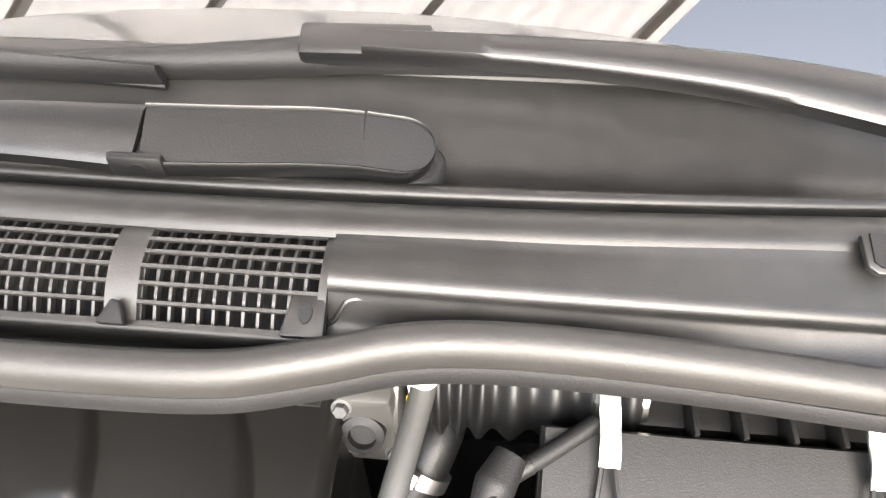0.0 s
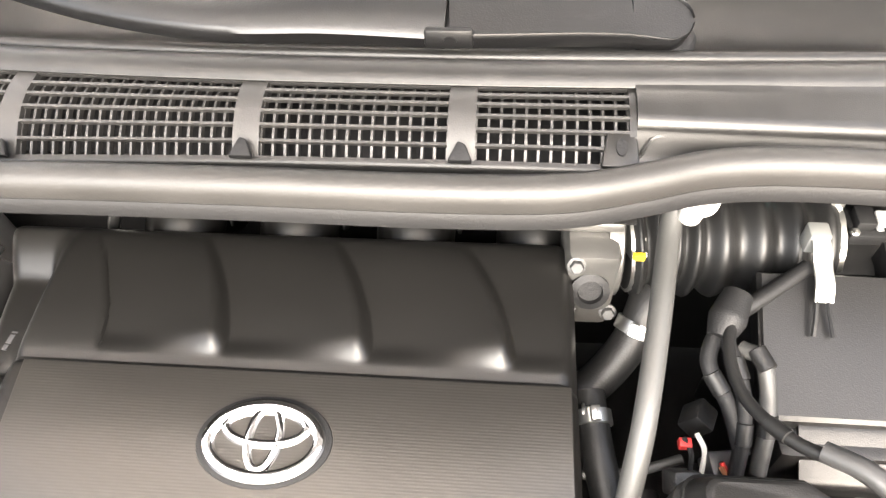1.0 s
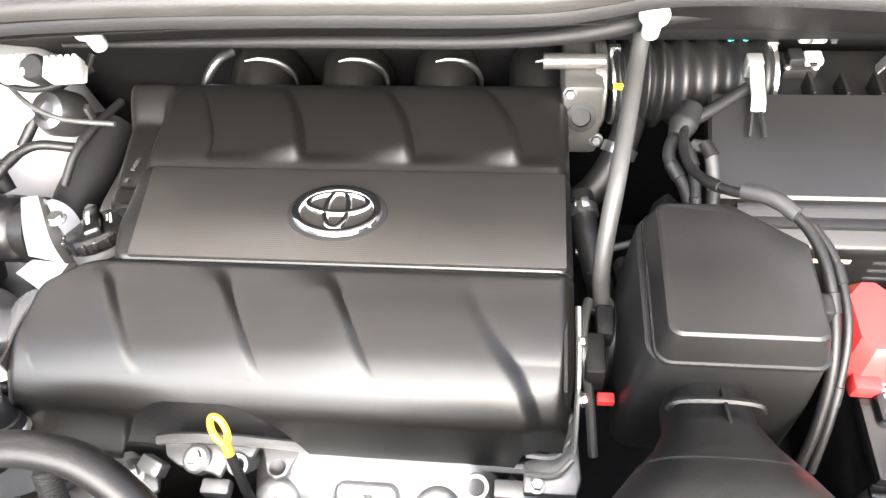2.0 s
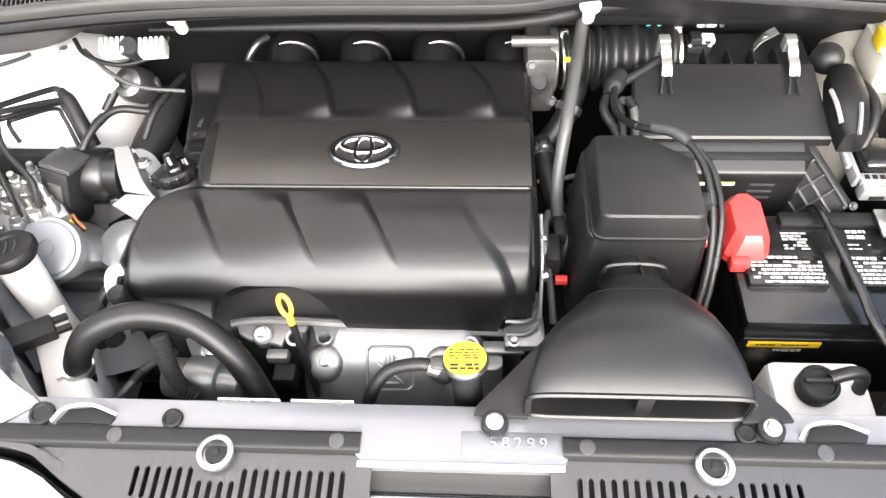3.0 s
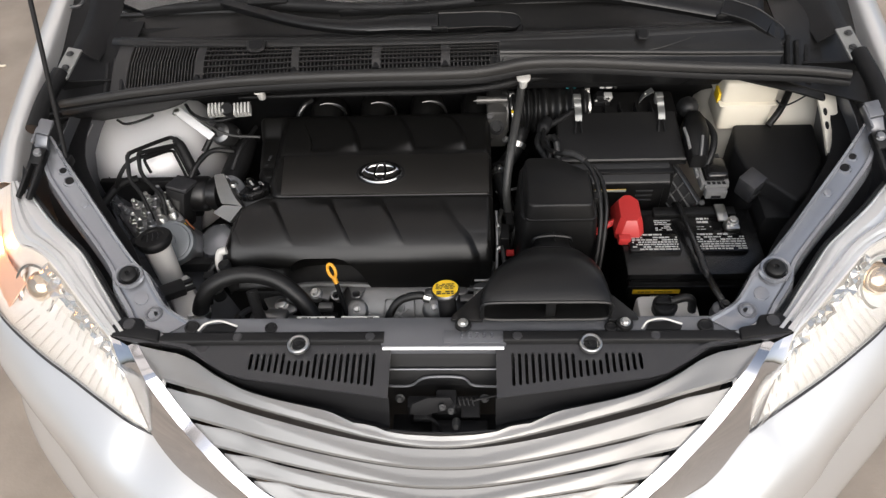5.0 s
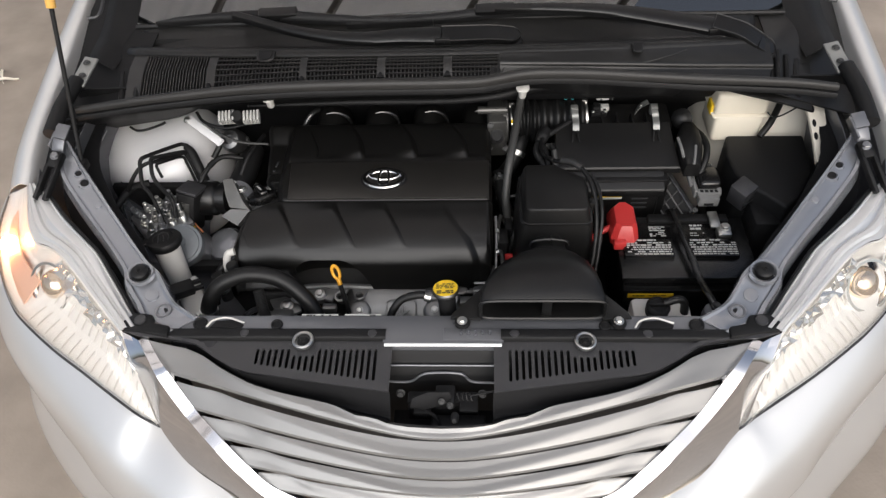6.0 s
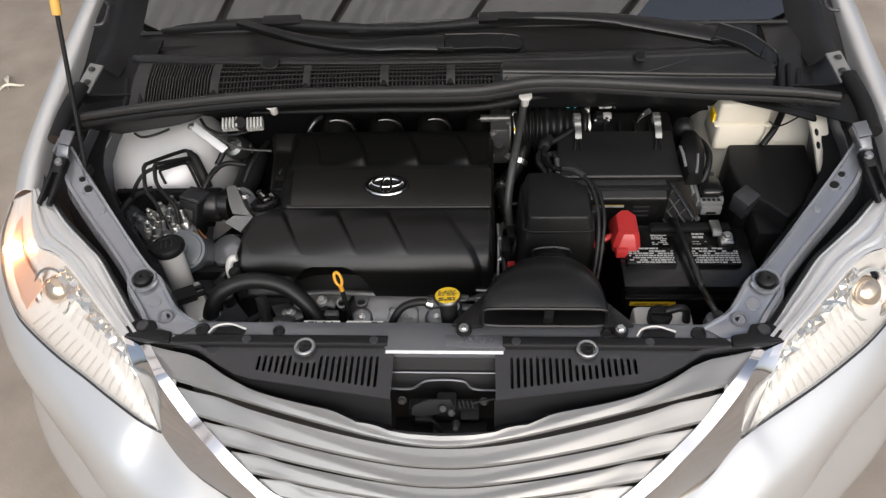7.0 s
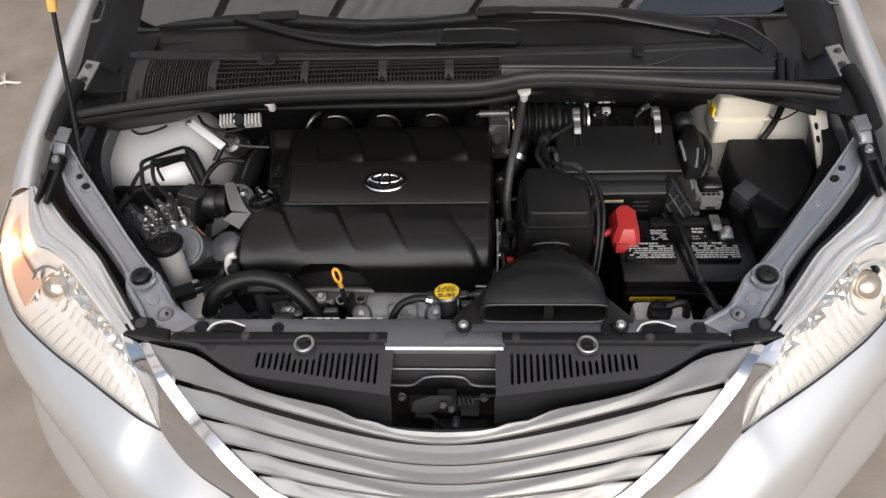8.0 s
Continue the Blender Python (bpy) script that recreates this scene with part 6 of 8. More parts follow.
    bolt("bolt", (-0.352, 0.206, 0.787), pb, 0.011, 0.009, STEEL, (12, 0))
    # right end bracket beside the cover
    bm = bmesh.new()
    prism(bm, [(0.05, 0.205), (0.10, 0.205), (0.105, 0.22), (0.10, 0.29), (0.088, 0.30), (0.085, 0.25), (0.05, 0.235)], 0.80, 0.815, 0.003)
    br = part("end_bracket", bm, ALLOY, engine, "ribbed cast bracket")
    for k in range(3):
        bm = bmesh.new()
        tube(bm, [(0.052, 0.222 + 0.016 * k, 0.818 + 0.006 * k), (0.08, 0.222 + 0.016 * k, 0.82 + 0.006 * k), (0.096, 0.236 + 0.02 * k, 0.822 + 0.006 * k)], 0.003, 6)
        part("rib", bm, ALLOY, br)
    bolt("bolt", (0.063, 0.212, 0.815), br, 0.006)
    for y in (0.27, 0.33, 0.50):
        bolt("bolt", (0.10, y, 0.885), br, 0.0055, 0.005, STEEL, (0, 70))
    bm = bmesh.new()
    tube(bm, [(0.097, 0.24, 0.83), (0.099, 0.30, 0.875), (0.098, 0.36, 0.90)], 0.003, 6)
    part("edge_pipe", bm, ALLOY, br)
    # intake runners behind the cover; a pale arc paints the glint on each rim
    for k in range(4):
        x = -0.303 + 0.121 * k
        bm = bmesh.new()
        tube(bm, [(x, 0.655, 0.84), (x, 0.685, 0.878), (x, 0.73, 0.883), (x, 0.77, 0.82)], 0.040, 20)
        part("intake_runner", bm, COVER, engine)
        bm = bmesh.new()
        tube(bm, [(x + 0.046 * math.cos(radians(a)), 0.688 + 0.012 * math.cos(radians(a)), 0.884 + 0.046 * math.sin(radians(a))) for a in (-20, 5, 30, 55, 80, 100)], [0.002, 0.0032, 0.004, 0.004, 0.003, 0.0015], 8)
        part("runner_rim_glint", bm, CAST, engine)
    bm = bmesh.new()
    tube(bm, [(-0.372, 0.66, 0.86), (-0.368, 0.672, 0.90), (-0.35, 0.69, 0.925), (-0.335, 0.71, 0.925)], 0.006, 10)
    part("runner_pipe", bm, CAST, engine)
    # oil filler neck with cap
    bm = bmesh.new()
    lathe(bm, [(0.036, -0.08), (0.036, -0.006), (0.032, 0.0)], pose(-0.425, 0.435, 0.885, -18, -12), 28)
    fill = part("filler_neck", bm, DARKCAST, engine)
    bm = bmesh.new()
    lathe(bm, [(0.034, 0.0), (0.037, 0.004), (0.037, 0.014), (0.033, 0.018), (0.024, 0.019), (0, 0.019)], pose(-0.425, 0.435, 0.885, -18, -12), 26)
    cap = part("oil_cap", bm, GLOSS, fill, "black screw-on oil filler cap")
    mm = pose(-0.425, 0.435, 0.885, -18, -12) @ pose(0, 0, 0.019)
    bm = bmesh.new()
    box(bm, (-0.033, -0.009, -0.002), (0.033, 0.009, 0.010), 0.004, m=mm @ pose(0, 0, 0, 0, 0, -55))
    part("cap_grip", bm, GLOSS, cap)
    for k in range(18):
        bm = bmesh.new()
        box(bm, (0.0355, -0.0025, -0.016), (0.0388, 0.0025, -0.003), 0.001, m=mm @ pose(0, 0, 0, 0, 0, 20 * k))
        part("cap_flute", bm, GLOSS, cap)
    bars("cap_print", mm @ pose(0, 0, 0.0102, 0, 0, -55), 0.034, 1, LABEL, cap, thick=0.005, seed=2)
    bars("cap_print", mm @ pose(0.016, 0.012, 0.0004, 0, 0, -55), 0.026, 2, LABEL, cap, thick=0.003, seed=5)


build_engine()


def build_dipstick():
    d = tagged(new("dipstick"), "engine oil dipstick with an orange loop handle", "dipstick")
    bm = bmesh.new()
    tube(bm, [(-0.205, 0.165, 0.74), (-0.215, 0.186, 0.803), (-0.226, 0.210, 0.852)], [0.0055, 0.005, 0.005], 10)
    part("tube", bm, MATTE, d)
    bm = bmesh.new()
    rings = []
    ax = Vector((-0.012, 0.022, 0.03)).normalized()
    c0 = Vector((-0.2345, 0.226, 0.874))
    side = Vector((0.9, 0.15, 0.2)).normalized()
    for i in range(28):
        t = 2 * math.pi * i / 28
        c = c0 + ax * (0.0145 * math.cos(t)) + side * (0.007 * math.sin(t))
        o = (ax * 0.6 * math.cos(t) + side * math.sin(t)).normalized()
        w = o.cross(ax.cross(side)).normalized()
        f = ax.cross(side).normalized()
        rings.append([c + 0.0034 * (math.cos(q * math.pi / 4) * o + math.sin(q * math.pi / 4) * f) for q in range(8)])
    rings.append(rings[0])
    loops(bm, rings, caps=False)
    bmesh.ops.remove_doubles(bm, verts=bm.verts, dist=1e-6)
    tube(bm, [c0 - ax * 0.015, c0 - ax * 0.028], 0.005, 10, smooth=False)
    part("handle", bm, ORANGE, d, "orange loop handle")


build_dipstick()


def hose(name, label, pts, r, material, category="hose", clamps=(), group="", ribs=None, n=14, steps=None, bands=()):
    """A hose along pts, with a clamp band at each of the given fractions of its length."""
    h = tagged(new(name), label, category, group)
    bm = bmesh.new()
    tube(bm, pts, r, n, steps or (len(pts) - 1) * 9 + 1, ribs=ribs)
    part("hose_body", bm, material, h)
    path = catmull(pts, 101)
    for f in bands:
        i = int(f * 100)
        d = (path[min(i + 2, 100)] - path[max(i - 2, 0)]).normalized()
        rr = r if not isinstance(r, (list, tuple)) else r[0]
        bm = bmesh.new()
        lathe(bm, [(rr, -0.009), (rr + 0.0009, -0.0085), (rr + 0.0009, 0.0085), (rr, 0.009)], Matrix.Translation(path[i]) @ d.to_track_quat("Z", "Y").to_matrix().to_4x4(), 14)
        part("tape_band", bm, RUBBER, h)
    for f in clamps:
        i = int(f * 100)
        d = (path[min(i + 2, 100)] - path[max(i - 2, 0)]).normalized()
        c = path[i]
        rr = r if not isinstance(r, (list, tuple)) else r[min(int(f * len(r)), len(r) - 1)]
        bm = bmesh.new()
        lathe(bm, [(rr, -0.006), (rr + 0.003, -0.006), (rr + 0.003, 0.006), (rr, 0.006)], Matrix.Translation(c) @ d.to_track_quat("Z", "Y").to_matrix().to_4x4(), 20)
        part("clamp", bm, STEEL, h)
        bm = bmesh.new()
        q = Matrix.Translation(c) @ d.to_track_quat("Z", "Y").to_matrix().to_4x4()
        box(bm, (-0.004, rr + 0.001, -0.006), (0.004, rr + 0.010, 0.006), 0.001, m=q)
        part("clamp_ear", bm, STEEL, h)
    return h


# ---- cooling ----
hose("radiator_hose", "thick black upper radiator hose with spring clamp", [(-0.49, 0.135, 0.83), (-0.482, 0.142, 0.872), (-0.455, 0.162, 0.91), (-0.40, 0.178, 0.925), (-0.335, 0.175, 0.915), (-0.285, 0.15, 0.885), (-0.255, 0.12, 0.84), (-0.24, 0.10, 0.79)], 0.0165, RUBBER, clamps=(0.09,))
hose("corrugated_loom", "grey black corrugated wiring loom", [(-0.388, 0.178, 0.875), (-0.383, 0.163, 0.855), (-0.379, 0.151, 0.835), (-0.37, 0.139, 0.815), (-0.35, 0.132, 0.8)], 0.010, SLEEVE, "wiring", ribs=(34, 0.0018), steps=205)


def build_radiator_cap():
    c = tagged(new("radiator_neck"), "radiator filler neck with a yellow labelled pressure cap", "radiator cap")
    m = pose(0.003, 0.099, 0.966, -12, -3) @ Matrix.Diagonal((0.86, 0.86, 1, 1))
    bm = bmesh.new()
    lathe(bm, [(0.019, -0.085), (0.019, -0.006), (0.025, -0.002), (0.025, 0.001)], m, 26)
    part("neck", bm, DARK, c)
    bm = bmesh.new()
    lathe(bm, [(0.027, 0.001), (0.0295, 0.004), (0.0295, 0.0075), (0.027, 0.0105), (0, 0.011)], m, 32)
    cap = part("cap", bm, CAST, c)
    bm = bmesh.new()
    prism(bm, [(-0.044, -0.008), (-0.038, -0.011), (0.038, -0.011), (0.046, -0.007), (0.046, 0.007), (0.038, 0.011), (-0.038, 0.011), (-0.044, 0.008)], 0.001, 0.006, 0.002, m=m)
    part("cap_ears", bm, CAST, cap)
    bm = bmesh.new()
    lathe(bm, [(0.0265, 0.0108), (0.0265, 0.0118), (0, 0.0118)], m, 32)
    lab = part("cap_label", bm, YELLOW, cap, "yellow warning label")
    bars("label_print", m @ pose(0, 0.014, 0.0118), 0.040, 4, PRINT, lab, 0.0045, 0.0026, seed=4, gap=0.08)
    bars("label_band", m @ pose(0, -0.009, 0.0118), 0.036, 2, PRINT, lab, thick=0.0045, pitch=0.006, seed=6)
    bars("label_band", m @ pose(0, 0.020, 0.0118), 0.016, 1, PRINT, lab, thick=0.004, seed=7)


build_radiator_cap()
hose("overflow_hose", "thin black coolant overflow hose", [(-0.026, 0.105, 0.945), (-0.05, 0.108, 0.948), (-0.085, 0.104, 0.935), (-0.106, 0.085, 0.905), (-0.11, 0.07, 0.86), (-0.11, 0.06, 0.80)], 0.0075, RUBBER, clamps=(0.05,))
for x in (-0.23, -0.15):
    lb = tagged(finish(boxes(((x - 0.034, 0.061, 0.93), (x + 0.034, 0.0635, 0.948), 0.0006)), "specification_label", LABEL), "white printed label behind the crossmember", "label", "labels behind the crossmember")
    bars("label_print", pose(x, 0.0602, 0.9495, 30), 0.05, 1, PRINT, lb, thick=0.003, seed=int(x * -100))


def build_coolant_tank():
    t = tagged(new("coolant_tank"), "milky coolant tank with a black cap and hose stub", "coolant tank")
    part("tank", boxes(((0.36, 0.085, 0.70), (0.475, 0.165, 0.87), 0.012)), WHITEPL, t)
    bm = bmesh.new()
    lathe(bm, [(0.022, -0.012), (0.023, 0.006), (0.020, 0.010), (0.017, 0.011), (0.016, 0.008), (0, 0.008)], pose(0.405, 0.122, 0.888, 5), 26)
    cap = part("cap", bm, MATTE, t)
    part("cap_rib", boxes(((0.386, 0.119, 0.896), (0.424, 0.125, 0.904), 0.002)), MATTE, cap)
    bm = bmesh.new()
    tube(bm, [(0.415, 0.125, 0.90), (0.44, 0.13, 0.905), (0.455, 0.13, 0.895), (0.46, 0.125, 0.86)], 0.008, 10)
    part("hose_stub", bm, RUBBER, t)


build_coolant_tank()


# ---- air intake ----
def build_resonator():
    r = tagged(new("intake_resonator"), "black boxy air intake resonator", "air intake")
    bm = bmesh.new()
    def section(x0, x1, y0, y1, z, rr):
        pts = []
        for k in range(5):
            # the rear corner beside the battery is cut off
            pts.append((x1 - 0.058 * k / 4, y1 - 0.042 * (1 - k / 4), z))
        for cx, cy, a0 in ((x0 + rr, y1 - rr, 90), (x0 + rr, y0 + rr, 180), (x1 - rr, y0 + rr, 270)):
            for k in range(5):
                a = radians(a0 + 22.5 * k)
                pts.append((cx + rr * math.cos(a), cy + rr * math.sin(a), z))
        return pts
    loops(bm, [section(0.135, 0.300, 0.262, 0.42, 0.80, 0.02), section(0.140, 0.296, 0.262, 0.42, 0.90, 0.02), section(0.145, 0.290, 0.267, 0.418, 0.968, 0.018), section(0.1475, 0.2885, 0.2675, 0.4175, 0.9695, 0.018)])
    part("lower_shell", bm, BLACK, r, angle=30)
    bm = bmesh.new()
    loops(bm, [section(0.150, 0.2885, 0.264, 0.4185, 0.9685, 0.014), section(0.150, 0.2885, 0.264, 0.4185, 0.9735, 0.014), section(0.1515, 0.286, 0.266, 0.416, 0.9745, 0.013), section(0.1555, 0.279, 0.2705, 0.407, 1.000, 0.011), section(0.157, 0.2775, 0.272, 0.405, 1.0045, 0.010), section(0.160, 0.275, 0.2745, 0.402, 1.0065, 0.009)])
    part("lid", bm, BLACK, r, "black lid with rounded rim", angle=30)
    part("side_latch", boxes(((0.284, 0.31, 0.955), (0.296, 0.33, 0.985), 0.003)), BLACK, r)


build_resonator()


def build_scoop():
    d = tagged(new("air_scoop"), "black plastic air intake scoop bolted to the crossmember", "air scoop")
    # outer horn: wide flat mouth, round throat
    def mouth(y, x0, x1, z0, z1, p, n=40):
        pts = []
        cx, cz, a, b = (x0 + x1) / 2, (z0 + z1) / 2, (x1 - x0) / 2, (z1 - z0) / 2
        for k in range(n):
            t = 2 * math.pi * k / n
            c, q = math.cos(t), math.sin(t)
            pts.append(Vector((cx + a * math.copysign(abs(c) ** p, c), y, cz + b * math.copysign(abs(q) ** p, q))))
        return pts
    secs = [(0.047, 0.066, 0.287, 0.957, 1.008, 0.28), (0.06, 0.066, 0.286, 0.956, 1.017, 0.34), (0.085, 0.072, 0.283, 0.95, 1.025, 0.46), (0.115, 0.084, 0.278, 0.938, 1.026, 0.56), (0.145, 0.104, 0.270, 0.92, 1.018, 0.64), (0.175, 0.126, 0.258, 0.90, 1.0, 0.7), (0.205, 0.150, 0.246, 0.88, 0.974, 0.76), (0.235, 0.165, 0.240, 0.865, 0.948, 0.8), (0.275, 0.168, 0.238, 0.855, 0.94, 0.8)]
    outer = [mouth(*q) for q in secs]
    inner = [mouth(y, x0 + 0.004, x1 - 0.004, z0 + 0.004, z1 - 0.004, p) for y, x0, x1, z0, z1, p in secs[:6]]
    bm = bmesh.new()
    loops(bm, inner[::-1] + outer, caps=False)
    part("horn", bm, BLACK, d, angle=50)
    # dark disc closes the horn and paints the shade of its throat
    bm = bmesh.new()
    loops(bm, [[p + Vector((0, 0.002, 0)) for p in inner[5]], [p + Vector((0, 0.006, 0)) for p in inner[5]]])
    part("throat", bm, DARK, d)
    bm = bmesh.new()
    rim = outer[0]
    tube(bm, list(rim) + [rim[0]], 0.0028, 6, smooth=False)
    part("mouth_rim", bm, BLACK, d)
    bm = bmesh.new()
    prism(bm, [(0.176, 0.052), (0.194, 0.052), (0.188, 0.10), (0.182, 0.10)], 0.958, 1.012, 0.002)
    part("divider", bm, BLACK, d)
    for x0, x1, bx in ((0.068, 0.012, 0.034), (0.284, 0.336, 0.311)):
        bm = bmesh.new()
        prism(bm, [(x0, 0.042), (x1, 0.045), (x1 + (0.004 if x1 < x0 else -0.004), 0.056), (x0 + (0.02 if x1 < x0 else -0.02), 0.135)], 0.955, 0.962, 0.002)
        part("mounting_ear", bm, BLACK, d)
        bm = bmesh.new()
        lathe(bm, [(0.0145, 0), (0.0135, 0.005), (0.010, 0.006)], pose(bx, 0.037, 0.957), 20)
        part("ear_boss", bm, BLACK, d)
        bolt("bolt", (bx, 0.037, 0.963), d, 0.0068, 0.006)
    bm = bmesh.new()
    box(bm, (-0.0015, -0.022, 0), (0.0015, 0.022, 0.02), 0.0008, m=pose(0.207, 0.232, 0.935, -15))
    part("key_fin", bm, BLACK, d)
    bm = bmesh.new()
    tube(bm, [(0.165, 0.243, 0.935), (0.172, 0.245, 0.946), (0.203, 0.245, 0.951), (0.234, 0.245, 0.946), (0.241, 0.243, 0.935)], 0.003, 6)
    part("throat_lip", bm, BLACK, d)


build_scoop()


def build_air_cleaner():
    a = tagged(new("air_cleaner"), "black air cleaner box with two white spring clips", "air cleaner")
    bm = bmesh.new()
    # lid: slightly sloping top with thin bright front lip
    loops(bm, [[(0.232, 0.486, 0.905), (0.508, 0.486, 0.905), (0.495, 0.598, 0.935), (0.236, 0.598, 0.935)], [(0.232, 0.486, 0.918), (0.508, 0.486, 0.918), (0.495, 0.598, 0.958), (0.236, 0.598, 0.958)], [(0.235, 0.489, 0.921), (0.505, 0.489, 0.921), (0.492, 0.595, 0.961), (0.239, 0.595, 0.961)]])
    lid = part("lid", bm, BLACK, a, flat=True)
    bm = bmesh.new()
    sheet(bm, [[(x, y, z) for x in (0.262, 0.30, 0.40, 0.472)] for y, z in ((0.489, 0.908), (0.482, 0.905), (0.456, 0.889), (0.451, 0.884), (0.450, 0.872))], 0.004, 20, 20, flip=True)
    part("front_flange", bm, BLACK, a, angle=30)
    part("body", boxes(((0.245, 0.462, 0.70), (0.485, 0.62, 0.905), 0.010), ((0.30, 0.452, 0.72), (0.465, 0.48, 0.885), 0.008)), BLACK, a)
    part("rear_half", boxes(((0.305, 0.612, 0.80), (0.51, 0.70, 0.94), 0.010),), BLACK, a)
    for k in range(4):
        x = 0.345 + 0.034 * k
        bm = bmesh.new()
        prism(bm, [(x - 0.002, 0.598), (x + 0.002, 0.598), (x + 0.002, 0.632), (x - 0.002, 0.632)], 0.935, 0.962, 0.001)
        part("gusset", bm, BLACK, a)
    for k in range(3):
        part("vent_line", boxes(((0.405, 0.4505, 0.83 + 0.014 * k), (0.44, 0.453, 0.834 + 0.014 * k), 0.0005)), SHIELD, a)
    lb = part("label", boxes(((0.315, 0.4498, 0.866), (0.382, 0.4518, 0.871), 0.0004)), YELLOW, a, "yellow and white sticker")
    part("label_strip", boxes(((0.315, 0.4492, 0.860), (0.382, 0.4515, 0.8655), 0.0004)), LABEL, lb)
    for x in (0.281, 0.460):
        bm = bmesh.new()
        path = [(x, 0.628, 0.975), (x, 0.618, 0.986), (x, 0.604, 0.984), (x + 0.001, 0.594, 0.976), (x + 0.001, 0.580, 0.972), (x + 0.001, 0.568, 0.962)]
        c = catmull(path, 24)
        loops(bm, [[p + Vector((w, dy, dz)) for w, dy, dz in ((-0.0072, 0, 0), (0.0072, 0, 0), (0.0072, 0.001, -0.002), (-0.0072, 0.001, -0.002))] for p in c])
        clip = part("spring_clip", bm, SPRING, a, "bare white metal spring clip")
        for dx in (-0.008, 0.008):
            bm = bmesh.new()
            tube(bm, [(x + dx * 0.5, 0.572, 0.962), (x + dx * 0.8, 0.555, 0.954), (x + dx, 0.545, 0.948)], 0.0022, 6)
            part("clip_leg", bm, MATTE, clip)
        part("clip_tab", boxes(((x - 0.009, 0.612, 0.968), (x + 0.008, 0.628, 0.99), 0.002)), SPRING, clip)


build_air_cleaner()

hose("intake_bellows", "black ribbed rubber air intake bellows with steel bands", [(0.135, 0.652, 0.925), (0.165, 0.655, 0.926), (0.20, 0.657, 0.925), (0.26, 0.66, 0.925), (0.315, 0.662, 0.925)], 0.044, RUBBER, "air hose", clamps=(0.05, 0.97), ribs=(8, 0.009), steps=121, n=28)
hose("intake_branch", "black rubber branch hose below the bellows", [(0.165, 0.63, 0.90), (0.16, 0.605, 0.90), (0.145, 0.575, 0.875), (0.12, 0.55, 0.85), (0.09, 0.53, 0.84)], 0.0175, RUBBER, clamps=(0.42,))


def build_throttle():
    t = tagged(new("throttle_body"), "cast aluminium throttle body", "throttle body")
    part("body", boxes(((0.082, 0.60, 0.86), (0.128, 0.70, 0.965), 0.008)), THROTTLE, t)
    bm = bmesh.new()
    lathe(bm, [(0.050, 0), (0.050, 0.012), (0.046, 0.014)], pose(0.118, 0.652, 0.925, 0, 90), 30)
    part("flange", bm, THROTTLE, t)
    bm = bmesh.new()
    tube(bm, [(0.06, 0.635, 0.972), (0.128, 0.635, 0.972)], 0.009, 12, smooth=False)
    part("motor_barrel", bm, THROTTLE, t)
    bm = bmesh.new()
    lathe(bm, [(0.017, -0.004), (0.017, 0.006), (0.011, 0.008), (0.0105, 0.002), (0, 0.002)], pose(0.104, 0.597, 0.925, 60, 0), 22)
    part("sensor_port", bm, MATTE, t)
    for x, y, z in ((0.09, 0.605, 0.885), (0.125, 0.60, 0.885), (0.09, 0.60, 0.955)):
        bolt("bolt", (x, y, z), t, 0.006, 0.006, DARKCAST, (60, 0))
    part("yellow_mark", boxes(((0.137, 0.607, 0.955), (0.147, 0.611, 0.962), 0.0005)), YELLOW, t, "yellow paint mark")


build_throttle()
hose("breather_hose", "smooth grey rubber breather hose", [(0.158, 0.615, 1.03), (0.153, 0.585, 1.012), (0.142, 0.52, 1.0), (0.129, 0.449, 0.978), (0.121, 0.405, 0.925), (0.123, 0.39, 0.88), (0.13, 0.385, 0.84)], 0.0088, GREYHOSE, clamps=(0.93,))
hose("heater_hose", "black heater hose beside the engine cover", [(0.105, 0.52, 0.88), (0.112, 0.47, 0.87), (0.125, 0.42, 0.85), (0.14, 0.37, 0.82)], 0.014, RUBBER, clamps=(0.15,))
hose("heater_hose", "black heater hose under the breather", [(0.15, 0.44, 0.86), (0.152, 0.40, 0.87), (0.14, 0.36, 0.85), (0.125, 0.33, 0.81)], 0.011, RUBBER)
hose("vacuum_pipe", "thin grey vacuum pipe", [(0.10, 0.455, 0.86), (0.14, 0.458, 0.865), (0.18, 0.47, 0.87)], 0.004, GREYHOSE, "pipe")


